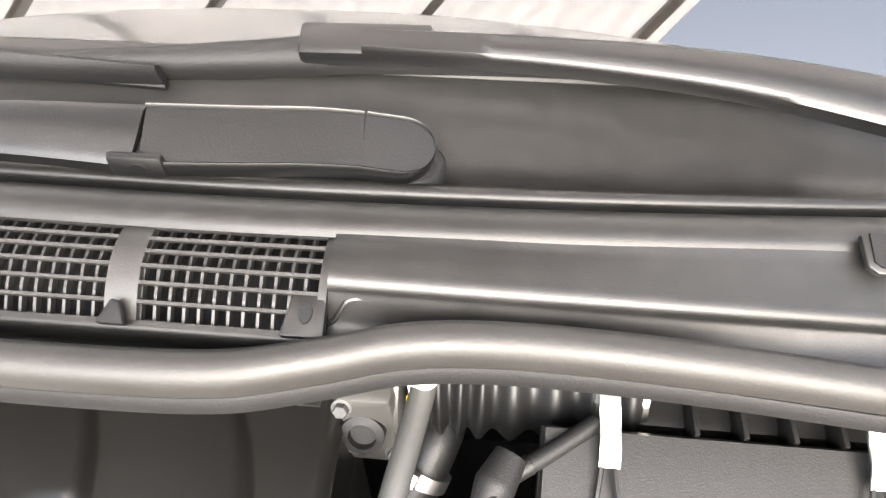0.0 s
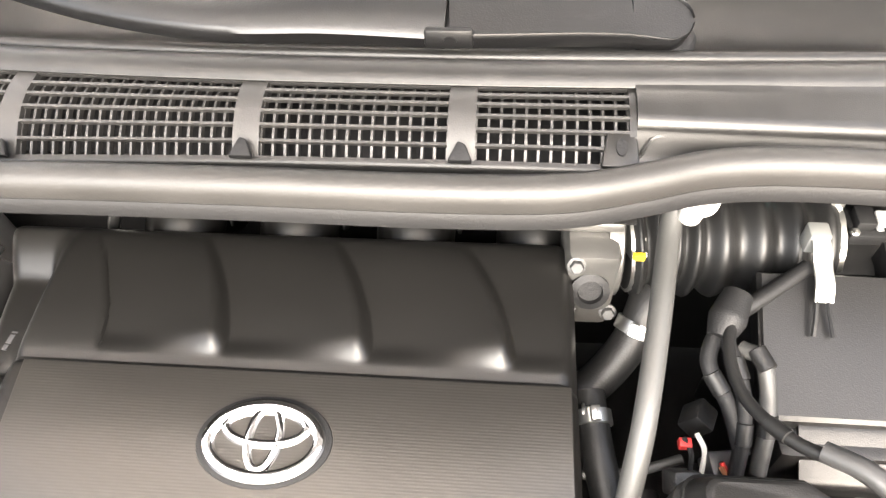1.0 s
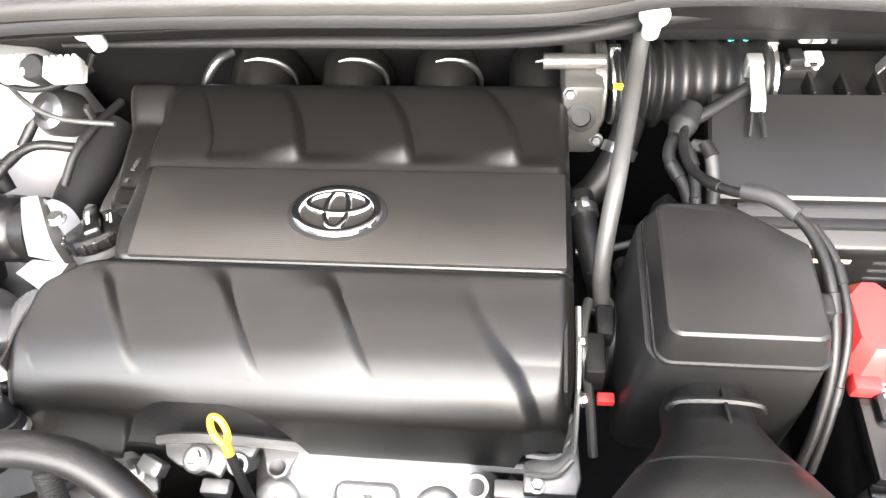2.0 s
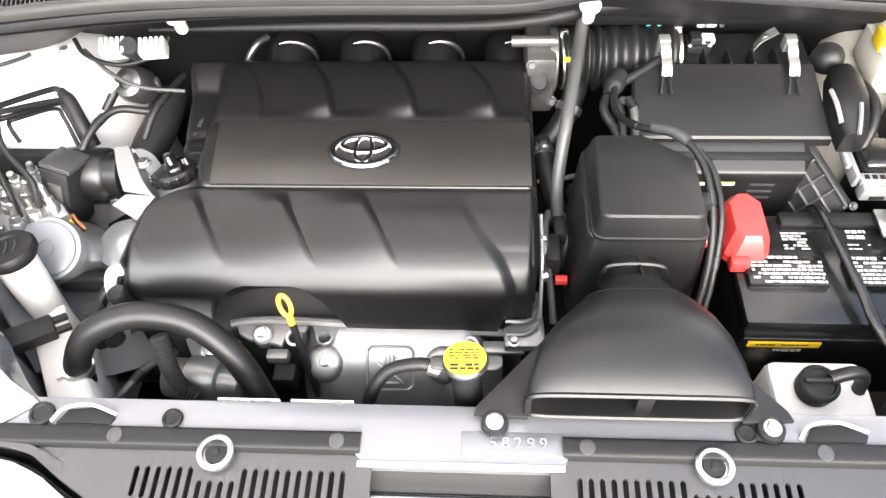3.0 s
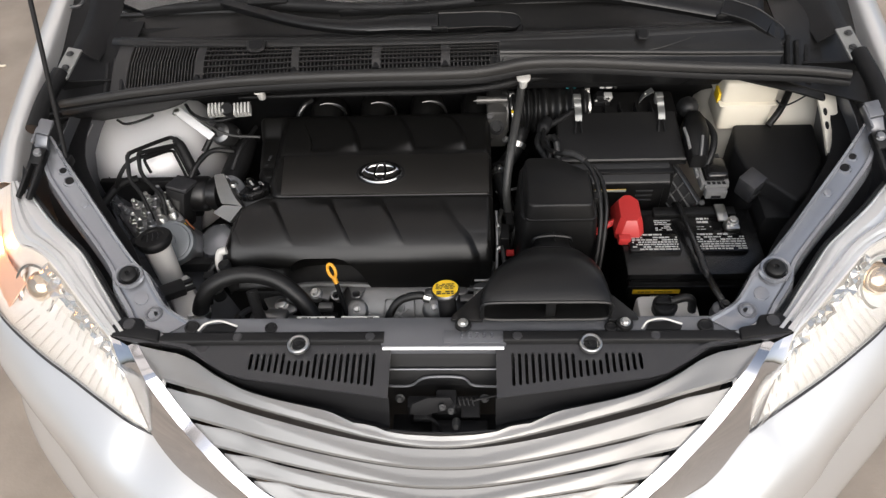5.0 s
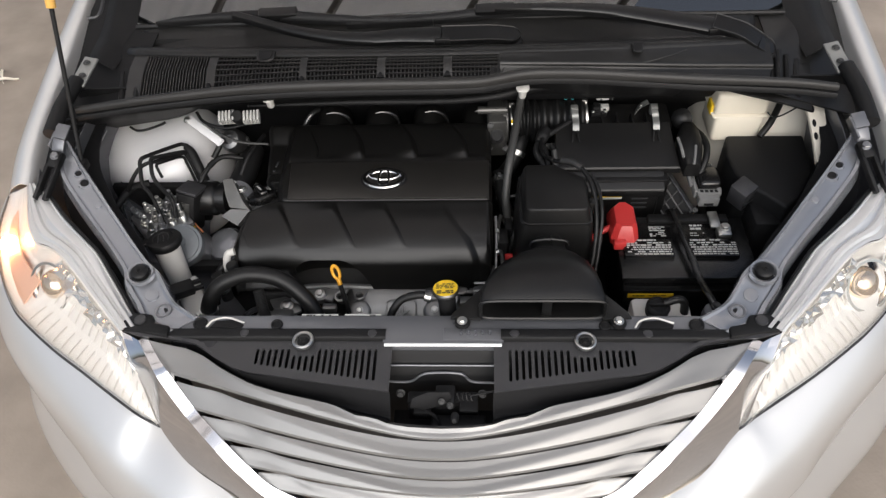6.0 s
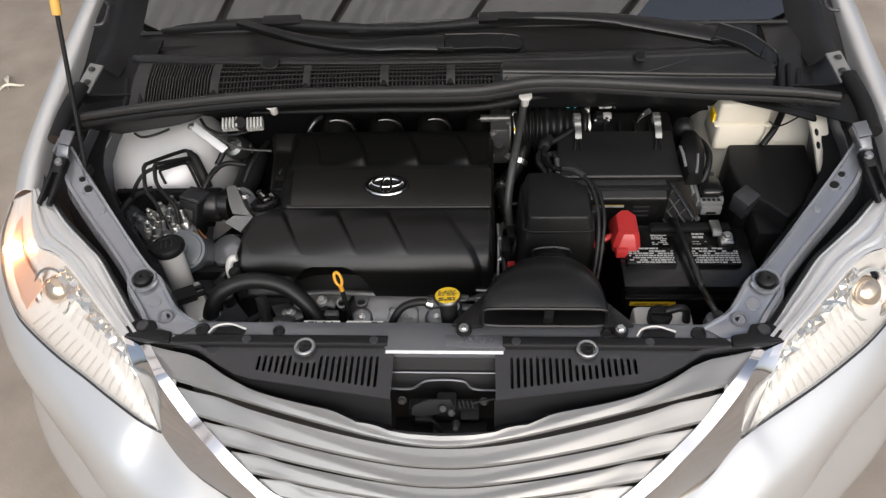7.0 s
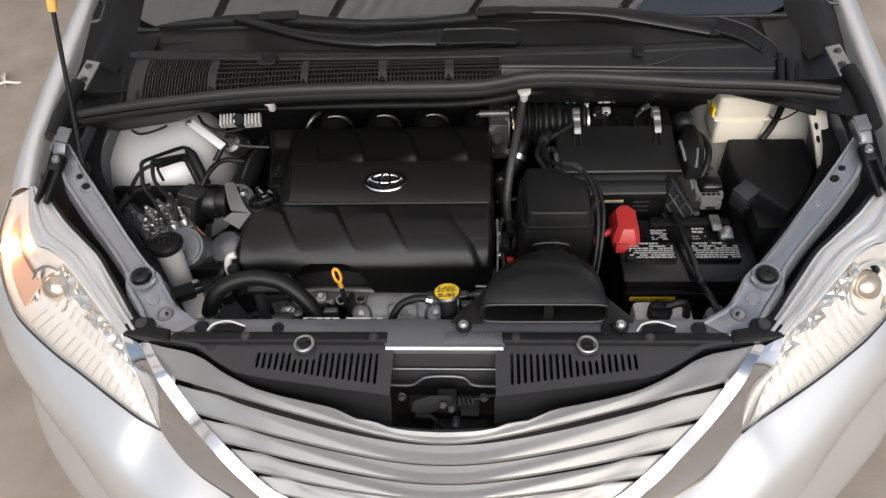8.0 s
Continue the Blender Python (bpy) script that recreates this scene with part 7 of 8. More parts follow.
# ---- battery ----
def build_battery():
    b = tagged(new("battery"), "black car battery with printed white labels", "battery")
    part("case", boxes(((0.362, 0.228, 0.65), (0.628, 0.392, 0.842), 0.006)), GLOSS, b)
    part("lid", boxes(((0.356, 0.222, 0.838), (0.634, 0.398, 0.857), 0.004)), GLOSS, b)
    part("rear_step", boxes(((0.43, 0.375, 0.855), (0.60, 0.398, 0.866), 0.003)), BLACK, b)
    for x0, x1 in ((0.366, 0.470), (0.498, 0.602)):
        part("cell_cap", boxes(((x0, 0.272, 0.855), (x1, 0.322, 0.869), 0.005)), GLOSS, b)
    for k, (x, y, w, rows) in enumerate(((0.419, 0.318, 0.092, 5), (0.551, 0.318, 0.094, 5))):
        bars("white_label", pose(x - 0.014, y, 0.8692), w * 0.66, 1, LABEL, b, thick=0.0048, seed=31 + k, label="white warning heading", gap=0.05)
        bars("white_label", pose(x, y - 0.0078, 0.8692), w, rows + 1, LABEL, b, 0.0062, 0.0038, seed=11 + k, label="white warning print", gap=0.1)
    bars("white_label", pose(0.446, 0.372, 0.8572), 0.034, 7, LABEL, b, 0.0052, 0.0028, seed=15, label="small white print")
    bars("white_label", pose(0.53, 0.372, 0.8572), 0.026, 2, LABEL, b, 0.009, 0.006, seed=16, label="small white print")
    bars("white_label", pose(0.53, 0.348, 0.8572), 0.032, 2, LABEL, b, 0.007, 0.002, seed=17)
    part("front_label", boxes(((0.375, 0.2255, 0.788), (0.47, 0.2285, 0.80), 0.0005)), YELLOW, b, "yellow warning label")
    bars("label_print", pose(0.42, 0.2252, 0.797, 90), 0.07, 1, PRINT, b, thick=0.003, seed=21)
    bars("label_print", pose(0.425, 0.2272, 0.782, 90), 0.05, 1, LABEL, b, thick=0.007, seed=22)
    part("front_ledge", boxes(((0.362, 0.219, 0.815), (0.628, 0.229, 0.821), 0.002)), GLOSS, b)
    # terminals
    t = part("negative_clamp", boxes(((0.566, 0.325, 0.857), (0.596, 0.352, 0.875), 0.005), ((0.556, 0.35, 0.868), (0.578, 0.398, 0.873), 0.002)), STEEL, b, "tin-plated battery clamp")
    bolt("bolt", (0.583, 0.345, 0.875), t, 0.009, 0.008)
    bm = bmesh.new()
    rings = []
    for y0, y1, x0, x1, z in ((0.310, 0.405, 0.342, 0.398, 0.857), (0.308, 0.407, 0.341, 0.399, 0.872), (0.318, 0.402, 0.347, 0.396, 0.892), (0.326, 0.398, 0.352, 0.392, 0.902)):
        rings.append([(x0, y0 + 0.012, z), (x0 + 0.01, y0, z), (x1 - 0.01, y0, z), (x1, y0 + 0.012, z), (x1, y1 - 0.015, z), (x1 - 0.014, y1, z), (x0 + 0.014, y1, z), (x0, y1 - 0.015, z)])
    loops(bm, rings)
    cov = part("terminal_cover", bm, RED, b, "red plastic terminal cover", angle=25)
    part("cover_step", boxes(((0.346, 0.298, 0.857), (0.372, 0.316, 0.878), 0.004)), RED, cov)
    bm = bmesh.new()
    tube(bm, [(0.345, 0.355, 0.87), (0.325, 0.345, 0.865), (0.305, 0.34, 0.85)], 0.007, 10)
    part("red_lead", bm, RED, cov)


build_battery()


def build_strap():
    st = tagged(new("battery_strap"), "black steel battery hold-down strap", "battery strap")
    pts = [(0.478, 0.41, 0.86), (0.479, 0.395, 0.880), (0.484, 0.36, 0.881), (0.490, 0.31, 0.881), (0.498, 0.25, 0.880), (0.502, 0.205, 0.878), (0.507, 0.15, 0.892), (0.512, 0.105, 0.90)]
    path = catmull(pts, 50)
    bm = bmesh.new()
    loops(bm, [[p + Vector((w * k, 0, z)) for k, z in ((-1, -0.002), (-1, 0.002), (-0.75, 0.003), (0.75, 0.003), (1, 0.002), (1, -0.002))] for p, w in zip(path, [along([(0, 0.0055), (0.4, 0.0055), (0.55, 0.0065), (0.7, 0.0075), (0.9, 0.007), (1, 0.008)], i / 49) for i in range(50)])])
    part("strap", bm, GLOSS, st)
    bolt("bolt", (0.511, 0.116, 0.902), st, 0.0075, 0.006, DARKCAST)
    bm = bmesh.new()
    tube(bm, [(0.478, 0.405, 0.86), (0.477, 0.408, 0.80), (0.477, 0.41, 0.74)], 0.004, 8)
    part("hook_rod", bm, BLACK, st)
    bm = bmesh.new()
    lathe(bm, [(0.020, -0.02), (0.018, 0.0), (0.015, 0.002), (0, 0.002)], pose(0.508, 0.114, 0.892), 22)
    part("mount_pad", bm, SUPPORT, st)


build_strap()


def build_computer():
    c = tagged(new("engine_computer"), "finned aluminium control module standing beside the battery", "control module")
    # it leans: top edge from the air cleaner forward, face towards the battery
    back, front, foot = Vector((0.487, 0.495, 0.897)), Vector((0.531, 0.412, 0.862)), Vector((0.488, 0.457, 0.775))
    ey = (back - front).normalized()
    ex = foot - front
    ex = (ex - ex.dot(ey) * ey).normalized()
    ez = ex.cross(ey)
    mid = (back + front) / 2
    m = Matrix(((ex.x, ey.x, ez.x, mid.x), (ex.y, ey.y, ez.y, mid.y), (ex.z, ey.z, ez.z, mid.z), (0, 0, 0, 1)))
    part("body", box(bmesh.new(), (0.0, -0.050, -0.005), (0.11, 0.050, 0.005), 0.003, m=m), DARKCAST, c)
    part("rim", box(bmesh.new(), (-0.003, -0.052, -0.007), (0.003, 0.052, 0.007), 0.002, m=m), CAST, c)
    part("rim", box(bmesh.new(), (0.0, -0.053, -0.009), (0.11, -0.047, 0.009), 0.002, m=m), CAST, c)
    for k in range(1, 5):
        part("fin", box(bmesh.new(), (0.026 * k - 0.0012, -0.048, -0.009), (0.026 * k + 0.0012, 0.050, 0.009), 0.0008, m=m), WHITECAST, c)
    for k in range(3):
        part("cross_fin", box(bmesh.new(), (0.0, -0.023 + 0.025 * k, -0.0085), (0.11, -0.0206 + 0.025 * k, 0.0085), 0.0008, m=m), WHITECAST, c)
    bolt("bolt", tuple(front + Vector((0.004, -0.004, 0.004))), c, 0.0045, 0.004, DARKCAST, (40, 10))
    p = tagged(new("harness_plug"), "grey lever-lock wiring plug with black boot", "plug")
    part("plug", boxes(((0.540, 0.412, 0.872), (0.584, 0.432, 0.895), 0.003), ((0.532, 0.430, 0.880), (0.540, 0.492, 0.902), 0.003), ((0.580, 0.430, 0.880), (0.590, 0.470, 0.902), 0.003), ((0.538, 0.424, 0.890), (0.588, 0.440, 0.900), 0.002)), PLUGGREY, p)
    # dark tiles painted as the shade inside the plug's slots
    for k in range(4):
        part("slot", boxes(((0.5435 + 0.0105 * k, 0.428, 0.8995), (0.5505 + 0.0105 * k, 0.436, 0.9005), 0.0004)), DARK, p)
    part("slot", boxes(((0.552, 0.4105, 0.876), (0.572, 0.4125, 0.882), 0.0005)), DARK, p)
    bm = bmesh.new()
    for lo, hi in (((0.543, 0.440, 0.885), (0.592, 0.500, 0.915)),):
        box(bm, lo, hi, 0.010, 3)
    part("boot", bm, GLOSS, p)
    part("lever", boxes(((0.524, 0.45, 0.895), (0.531, 0.53, 0.905), 0.002)), PLUGGREY, p)


build_computer()


def build_fuse_box():
    f = tagged(new("fuse_box"), "large black fuse box with a sloping lid", "fuse box")
    bm = bmesh.new()
    prism(bm, [(0.628, 0.592), (0.80, 0.59), (0.785, 0.47), (0.735, 0.385), (0.70, 0.355), (0.665, 0.40), (0.625, 0.435), (0.613, 0.52)], 0.70, 0.924, 0.007, 3)
    part("lid", bm, MATTE, f)
    part("side_step", boxes(((0.645, 0.345, 0.70), (0.70, 0.43, 0.885), 0.008)), MATTE, f)
    lt = part("latch", box(bmesh.new(), (-0.022, -0.030, -0.05), (0.020, 0.012, 0.006), 0.004, m=pose(0.625, 0.428, 0.922, 6, -10, 38)), SHIELD, f)
    part("latch_step", box(bmesh.new(), (-0.022, -0.033, -0.03), (0.020, -0.028, -0.026), 0.001, m=pose(0.625, 0.428, 0.922, 6, -10, 38)), BLACK, lt)
    part("lower_case", boxes(((0.60, 0.38, 0.62), (0.78, 0.58, 0.72), 0.01)), MATTE, f)


build_fuse_box()


def build_brake_reservoir():
    r = tagged(new("brake_reservoir"), "milky brake fluid reservoir", "reservoir")
    r.location = (0, 0, 0.019)
    part("upper_tank", boxes(((0.590, 0.597, 0.955), (0.706, 0.70, 1.012), 0.010, 3)), TANK, r)
    part("lower_tank", boxes(((0.594, 0.592, 0.885), (0.702, 0.69, 0.958), 0.010, 3)), TANK, r)
    part("seam", boxes(((0.586, 0.591, 0.952), (0.709, 0.704, 0.957), 0.003)), TANK, r)
    part("mark", boxes(((0.5845, 0.61, 0.95), (0.591, 0.64, 0.975), 0.0006)), YELLOW, r, "yellow stripe")
    bm = bmesh.new()
    tube(bm, [(0.585, 0.665, 0.985), (0.565, 0.66, 0.985), (0.53, 0.65, 0.98)], 0.008, 10)
    part("outlet", bm, RUBBER, r)
    part("outlet_clamp", boxes(((0.566, 0.65, 0.974), (0.574, 0.672, 0.998), 0.002)), STEEL, r)


build_brake_reservoir()
hose("wiring_conduit", "black taped wiring conduit over the strut tower", [(0.754, 0.666, 1.0), (0.747, 0.64, 0.98), (0.72, 0.595, 0.96), (0.695, 0.571, 0.935)], 0.0075, RUBBER, "wiring")


# ---- brake actuator, washer filler, left side ----
def build_actuator():
    a = tagged(new("brake_actuator"), "aluminium brake actuator with bent black pipes", "brake actuator")
    m = pose(-0.656, 0.389, 0.825, 4, 0, 42)
    part("valve_block", box(bmesh.new(), (-0.052, -0.056, -0.08), (0.052, 0.056, 0.048), 0.006, m=m), ACTUATOR, a)
    # motor: drum with a stepped end plate
    mm = Matrix.Translation((-0.598, 0.326, 0.855)) @ Vector((0.10, -0.50, 0.86)).to_track_quat("Z", "Y").to_matrix().to_4x4()
    bm = bmesh.new()
    lathe(bm, [(0.047, -0.09), (0.047, -0.006), (0.0455, -0.002), (0.040, -0.001), (0.039, 0.002), (0.036, 0.003), (0.013, 0.003), (0.0125, 0.001), (0.0095, 0.001), (0.009, 0.003), (0, 0.003)], mm, 40)
    part("motor", bm, MOTOR, a, "round blue-grey motor housing")
    bm = bmesh.new()
    lathe(bm, [(0.053, -0.10), (0.051, -0.045), (0.049, -0.026), (0.047, -0.022)], mm, 32)
    part("motor_flange", bm, ACTUATOR, a)
    # rows of screwed pipe unions on the block
    rng = random.Random(3)
    k = 0
    for row in range(3):
        for col in range(4):
            p = Vector((-0.709 + 0.019 * col + 0.024 * row, 0.397 + 0.017 * col - 0.031 * row, 0.874))
            mm2 = Matrix.Translation(p) @ pose(0, 0, 0, 14 + 6 * rng.random(), -8 + 6 * rng.random(), 20 * k)
            bm = bmesh.new()
            lathe(bm, [(0.0105, -0.01), (0.0105, 0.006), (0.009, 0.008)], mm2, 18)
            lathe(bm, [(0.0085, 0.008), (0.0085, 0.017), (0.0075, 0.018)], mm2, 6)
            lathe(bm, [(0.0055, 0.018), (0.005, 0.030 + 0.006 * rng.random()), (0.003, 0.032)], mm2, 10)
            part("pipe_fitting", bm, STEEL if k % 3 else ACTUATOR, a)
            k += 1
    part("back_plate", box(bmesh.new(), (-0.79, 0.468, 0.78), (-0.585, 0.484, 0.897), 0.004), MATTE, a)
    bm = bmesh.new()
    tube(bm, [(-0.78, 0.36, 0.86), (-0.765, 0.40, 0.885), (-0.735, 0.452, 0.903), (-0.70, 0.475, 0.90)], 0.009, 10)
    part("bracket_arm", bm, MATTE, a)
    for pts, r in (([(-0.635, 0.359, 0.885), (-0.665, 0.406, 0.92), (-0.683, 0.422, 0.945), (-0.691, 0.456, 0.97), (-0.69, 0.466, 0.978), (-0.683, 0.483, 0.975), (-0.65, 0.568, 0.935), (-0.637, 0.575, 0.93), (-0.622, 0.566, 0.925), (-0.59, 0.523, 0.88)], 0.0046), ([(-0.613, 0.376, 0.885), (-0.62, 0.401, 0.915), (-0.662, 0.439, 0.945), (-0.672, 0.469, 0.965), (-0.674, 0.481, 0.968), (-0.667, 0.491, 0.965), (-0.629, 0.557, 0.925), (-0.621, 0.555, 0.915), (-0.596, 0.521, 0.875)], 0.0046), ([(-0.74, 0.443, 0.9), (-0.723, 0.441, 0.93), (-0.703, 0.457, 0.955), (-0.685, 0.472, 0.962), (-0.665, 0.49, 0.955), (-0.645, 0.561, 0.915), (-0.631, 0.558, 0.91), (-0.602, 0.518, 0.87)], 0.0046), ([(-0.662, 0.472, 0.92), (-0.669, 0.48, 0.94), (-0.672, 0.489, 0.945), (-0.662, 0.496, 0.945), (-0.641, 0.549, 0.915), (-0.631, 0.544, 0.9), (-0.61, 0.513, 0.87)], 0.0034)):
        bm = bmesh.new()
        tube(bm, pts, r, 8, 90)
        part("brake_pipe", bm, MATTE, a)
    bm = bmesh.new()
    tube(bm, [(-0.633, 0.571, 0.928), (-0.619, 0.561, 0.92), (-0.602, 0.535, 0.895), (-0.589, 0.517, 0.865)], [0.007, 0.0105, 0.012, 0.011], 10, 24)
    part("pipe_sleeve", bm, MATTE, a, "black foam sleeve on the pipes")
    # tall wiring connector with a grey lid and label
    cm = pose(-0.600, 0.437, 0.862, -18, 10, -14)
    part("connector", box(bmesh.new(), (-0.024, -0.034, -0.06), (0.022, 0.022, 0.046), 0.005, m=cm), MATTE, a)
    part("connector_lid", box(bmesh.new(), (-0.025, -0.030, 0.044), (0.023, 0.023, 0.052), 0.002, m=cm), SHIELD, a)
    part("connector_face", box(bmesh.new(), (-0.010, -0.0365, -0.012), (0.012, -0.033, 0.026), 0.002, m=cm), GREYHOSE, a)
    part("bracket", boxes(((-0.60, 0.30, 0.78), (-0.50, 0.32, 0.81), 0.004)), MATTE, a)
    bm = bmesh.new()
    lathe(bm, [(0.030, -0.03), (0.030, 0.0), (0.026, 0.004), (0.016, 0.004), (0.015, 0.0)], pose(-0.724, 0.36, 0.842, 30, -10), 24)
    part("rubber_mount", bm, RUBBER, a)
    bolt("bolt", (-0.724, 0.358, 0.844), a, 0.010, 0.008, STEEL, (30, -10))
    for k in range(3):
        bm = bmesh.new()
        tube(bm, [(-0.583, 0.388 - 0.005 * k, 0.855), (-0.574, 0.378 - 0.005 * k, 0.853), (-0.562, 0.370 - 0.006 * k, 0.845)], 0.0028, 6)
        part("wire", bm, (COPPER, MATTE, YELLOW)[k], a)


build_actuator()


def build_filler():
    w = tagged(new("washer_filler"), "white washer fluid filler neck with a black cap", "washer filler")
    m = Matrix.Translation((-0.595, 0.27, 0.925)) @ Vector((-0.06, 0.16, 0.98)).to_track_quat("Z", "Y").to_matrix().to_4x4()
    bm = bmesh.new()
    lathe(bm, [(0.022, -0.20), (0.024, -0.10), (0.027, -0.02), (0.027, -0.004)], m, 24)
    part("neck", bm, WHITEPL, w)
    bm = bmesh.new()
    lathe(bm, [(0.031, -0.012), (0.036, -0.004), (0.036, 0.004), (0.033, 0.008), (0.022, 0.009), (0.021, 0.006), (0, 0.006)], m, 30)
    cap = part("cap", bm, MATTE, w, "black snap cap")
    bm = bmesh.new()
    box(bm, (-0.012, -0.05, -0.004), (0.012, -0.028, 0.004), 0.003, m=m @ pose(0, 0, 0, 0, 0, 75))
    part("cap_tab", bm, MATTE, cap)
    for k in range(3):
        bm = bmesh.new()
        tube(bm, [m @ Vector((-0.010 + 0.010 * k, -0.012, 0.0075)), m @ Vector((-0.012 + 0.011 * k, 0.0, 0.008)), m @ Vector((-0.009 + 0.010 * k, 0.012, 0.0075))], 0.0012, 5)
        part("cap_mark", bm, SHIELD, cap)


build_filler()


def build_left_bits():
    t = tagged(new("washer_tank"), "white washer tank shoulder behind the rail", "washer tank")
    bm = bmesh.new()
    prism(bm, [(-0.575, 0.20), (-0.50, 0.075), (-0.455, 0.07), (-0.45, 0.10), (-0.50, 0.17), (-0.54, 0.24)], 0.70, 0.86, 0.010)
    part("tank", bm, WHITEPL, t)
    r = tagged(new("relay_bracket"), "black two-pole connector on a bracket", "connector")
    part("housing", box(bmesh.new(), (-0.028, -0.014, -0.012), (0.028, 0.014, 0.012), 0.003, m=pose(-0.548, 0.172, 0.882, 10, 10, 35)), MATTE, r)
    for dx in (-0.008, 0.008):
        part("prong", box(bmesh.new(), (0.026, -0.004 + dx, -0.005), (0.046, 0.004 + dx, 0.005), 0.002, m=pose(-0.548, 0.172, 0.882, 10, 10, 35)), MATTE, r)
    for k, (x, y, z) in enumerate(((-0.475, 0.205, 0.875), (-0.447, 0.225, 0.885))):
        v = tagged(new("vacuum_valve"), "small black vacuum valve with fittings", "valve", "vacuum valves")
        bm = bmesh.new()
        lathe(bm, [(0.013, -0.05), (0.014, -0.01), (0.012, -0.008), (0.013, 0.012), (0.011, 0.016), (0, 0.016)], pose(x, y, z, -10, -8), 18)
        part("valve_body", bm, MATTE, v)
        bm = bmesh.new()
        lathe(bm, [(0.0145, -0.028), (0.0155, -0.026), (0.0155, -0.022), (0.0145, -0.02)], pose(x, y, z, -10, -8), 18)
        part("metal_band", bm, STEEL, v)
    p = tagged(new("vapour_pipe"), "pale bent vapour pipe beside the valves", "pipe")
    bm = bmesh.new()
    tube(bm, [(-0.465, 0.235, 0.85), (-0.468, 0.245, 0.88), (-0.462, 0.255, 0.90), (-0.448, 0.258, 0.905)], 0.008, 10)
    part("pipe", bm, WHITEPL, p)
    # engine mount: glossy black damper, folded silver bracket
    e = tagged(new("engine_mount"), "engine mount damper with a bare silver bracket", "engine mount")
    bm = bmesh.new()
    ax = Matrix.Translation((-0.615, 0.468, 0.858)) @ Vector((1.0, -0.06, 0.04)).to_track_quat("Z", "Y").to_matrix().to_4x4()
    lathe(bm, [(0.030, -0.01), (0.038, 0.0), (0.040, 0.004), (0.040, 0.066), (0.036, 0.072), (0.034, 0.074), (0.034, 0.082), (0.039, 0.084), (0.039, 0.098), (0.03, 0.102), (0, 0.102)], ax, 36)
    part("damper", bm, ARM, e, "glossy black damper drum")
    bm = bmesh.new()
    tube(bm, [(-0.615, 0.435, 0.885), (-0.605, 0.425, 0.89), (-0.600, 0.41, 0.885)], 0.006, 8)
    part("damper_lead", bm, WHITEPL, e)
    bm = bmesh.new()
    sheet(bm, [[(-0.518, 0.474, 0.897), (-0.506, 0.441, 0.885), (-0.496, 0.414, 0.872)], [(-0.496, 0.474, 0.9), (-0.471, 0.436, 0.89), (-0.45, 0.409, 0.873)]], 0.02, 14, 5)
    part("bracket_arm", bm, WHITECAST, e, "bare silver bracket")
    bm = bmesh.new()
    sheet(bm, [[(-0.496, 0.414, 0.872), (-0.517, 0.403, 0.86)], [(-0.45, 0.409, 0.873), (-0.478, 0.382, 0.85)]], 0.014, 12, 5)
    part("bracket_foot", bm, WHITECAST, e)
    bm = bmesh.new()
    sheet(bm, [[(-0.496, 0.474, 0.9), (-0.471, 0.436, 0.89), (-0.45, 0.409, 0.873)], [(-0.492, 0.473, 0.9), (-0.47, 0.463, 0.893), (-0.453, 0.428, 0.872)]], 0.014, 12, 5)
    part("bracket_web", bm, SUPPORT, e)
    bolt("bolt", (-0.474, 0.446, 0.904), e, 0.008)
    bolt("bolt", (-0.447, 0.468, 0.893), e, 0.006)
    q = tagged(new("steering_reservoir"), "pale grey rounded reservoir in the shade beside the engine", "reservoir")
    bm = bmesh.new()
    lathe(bm, [(0.045, -0.10), (0.05, -0.04), (0.048, -0.01), (0.038, 0.006), (0.018, 0.012), (0, 0.013)], pose(-0.525, 0.375, 0.80, 14, -10), 30)
    part("body", bm, RAIL, q)
    bm = bmesh.new()
    lathe(bm, [(0.051, -0.045), (0.053, -0.043), (0.053, -0.037), (0.051, -0.035)], pose(-0.525, 0.375, 0.80, 14, -10), 30)
    part("band", bm, MATTE, q)
    bm = bmesh.new()
    sheet(bm, [[(-0.81, 0.56, 0.87), (-0.765, 0.44, 0.87), (-0.70, 0.33, 0.865), (-0.62, 0.22, 0.855), (-0.55, 0.14, 0.84)], [(-0.74, 0.56, 0.80), (-0.70, 0.44, 0.79), (-0.655, 0.35, 0.785), (-0.585, 0.26, 0.775), (-0.51, 0.17, 0.765)], [(-0.62, 0.56, 0.745), (-0.60, 0.46, 0.74), (-0.57, 0.38, 0.735), (-0.52, 0.30, 0.73), (-0.45, 0.22, 0.72)]], 0.003, 30, 14)
    part("wheel_arch_panel", bm, RAIL, car, "silver painted wheel arch panel", angle=60)
    part("undertray", box(bmesh.new(), (-0.66, 0.22, 0.64), (-0.44, 0.60, 0.68), 0.01), DARK, car)
    # black pipe column behind the mount
    hose("air_pipe", "black moulded pipe beside the engine", [(-0.50, 0.64, 0.86), (-0.505, 0.58, 0.85), (-0.515, 0.53, 0.84), (-0.52, 0.50, 0.82)], 0.028, MATTE, "pipe")
    # wiring connectors on the firewall: white ribbed blocks either side of a dark plug
    n = tagged(new("ground_connector"), "white ribbed wiring connectors with a dark plug between", "connector")
    for x0 in (-0.548, -0.492):
        for k in range(5):
            part("rib", box(bmesh.new(), (0.0075 * k, -0.012, -0.004), (0.0075 * k + 0.0045, 0.012, 0.016), 0.001, m=pose(x0 + 0.004, 0.592, 1.004, 25, 0, 6)), LABEL, n)
        part("block", box(bmesh.new(), (-0.001, -0.010, -0.008), (0.036, 0.010, 0.010), 0.002, m=pose(x0, 0.596, 0.999, 25, 0, 6)), WHITEPL, n)
    bm = bmesh.new()
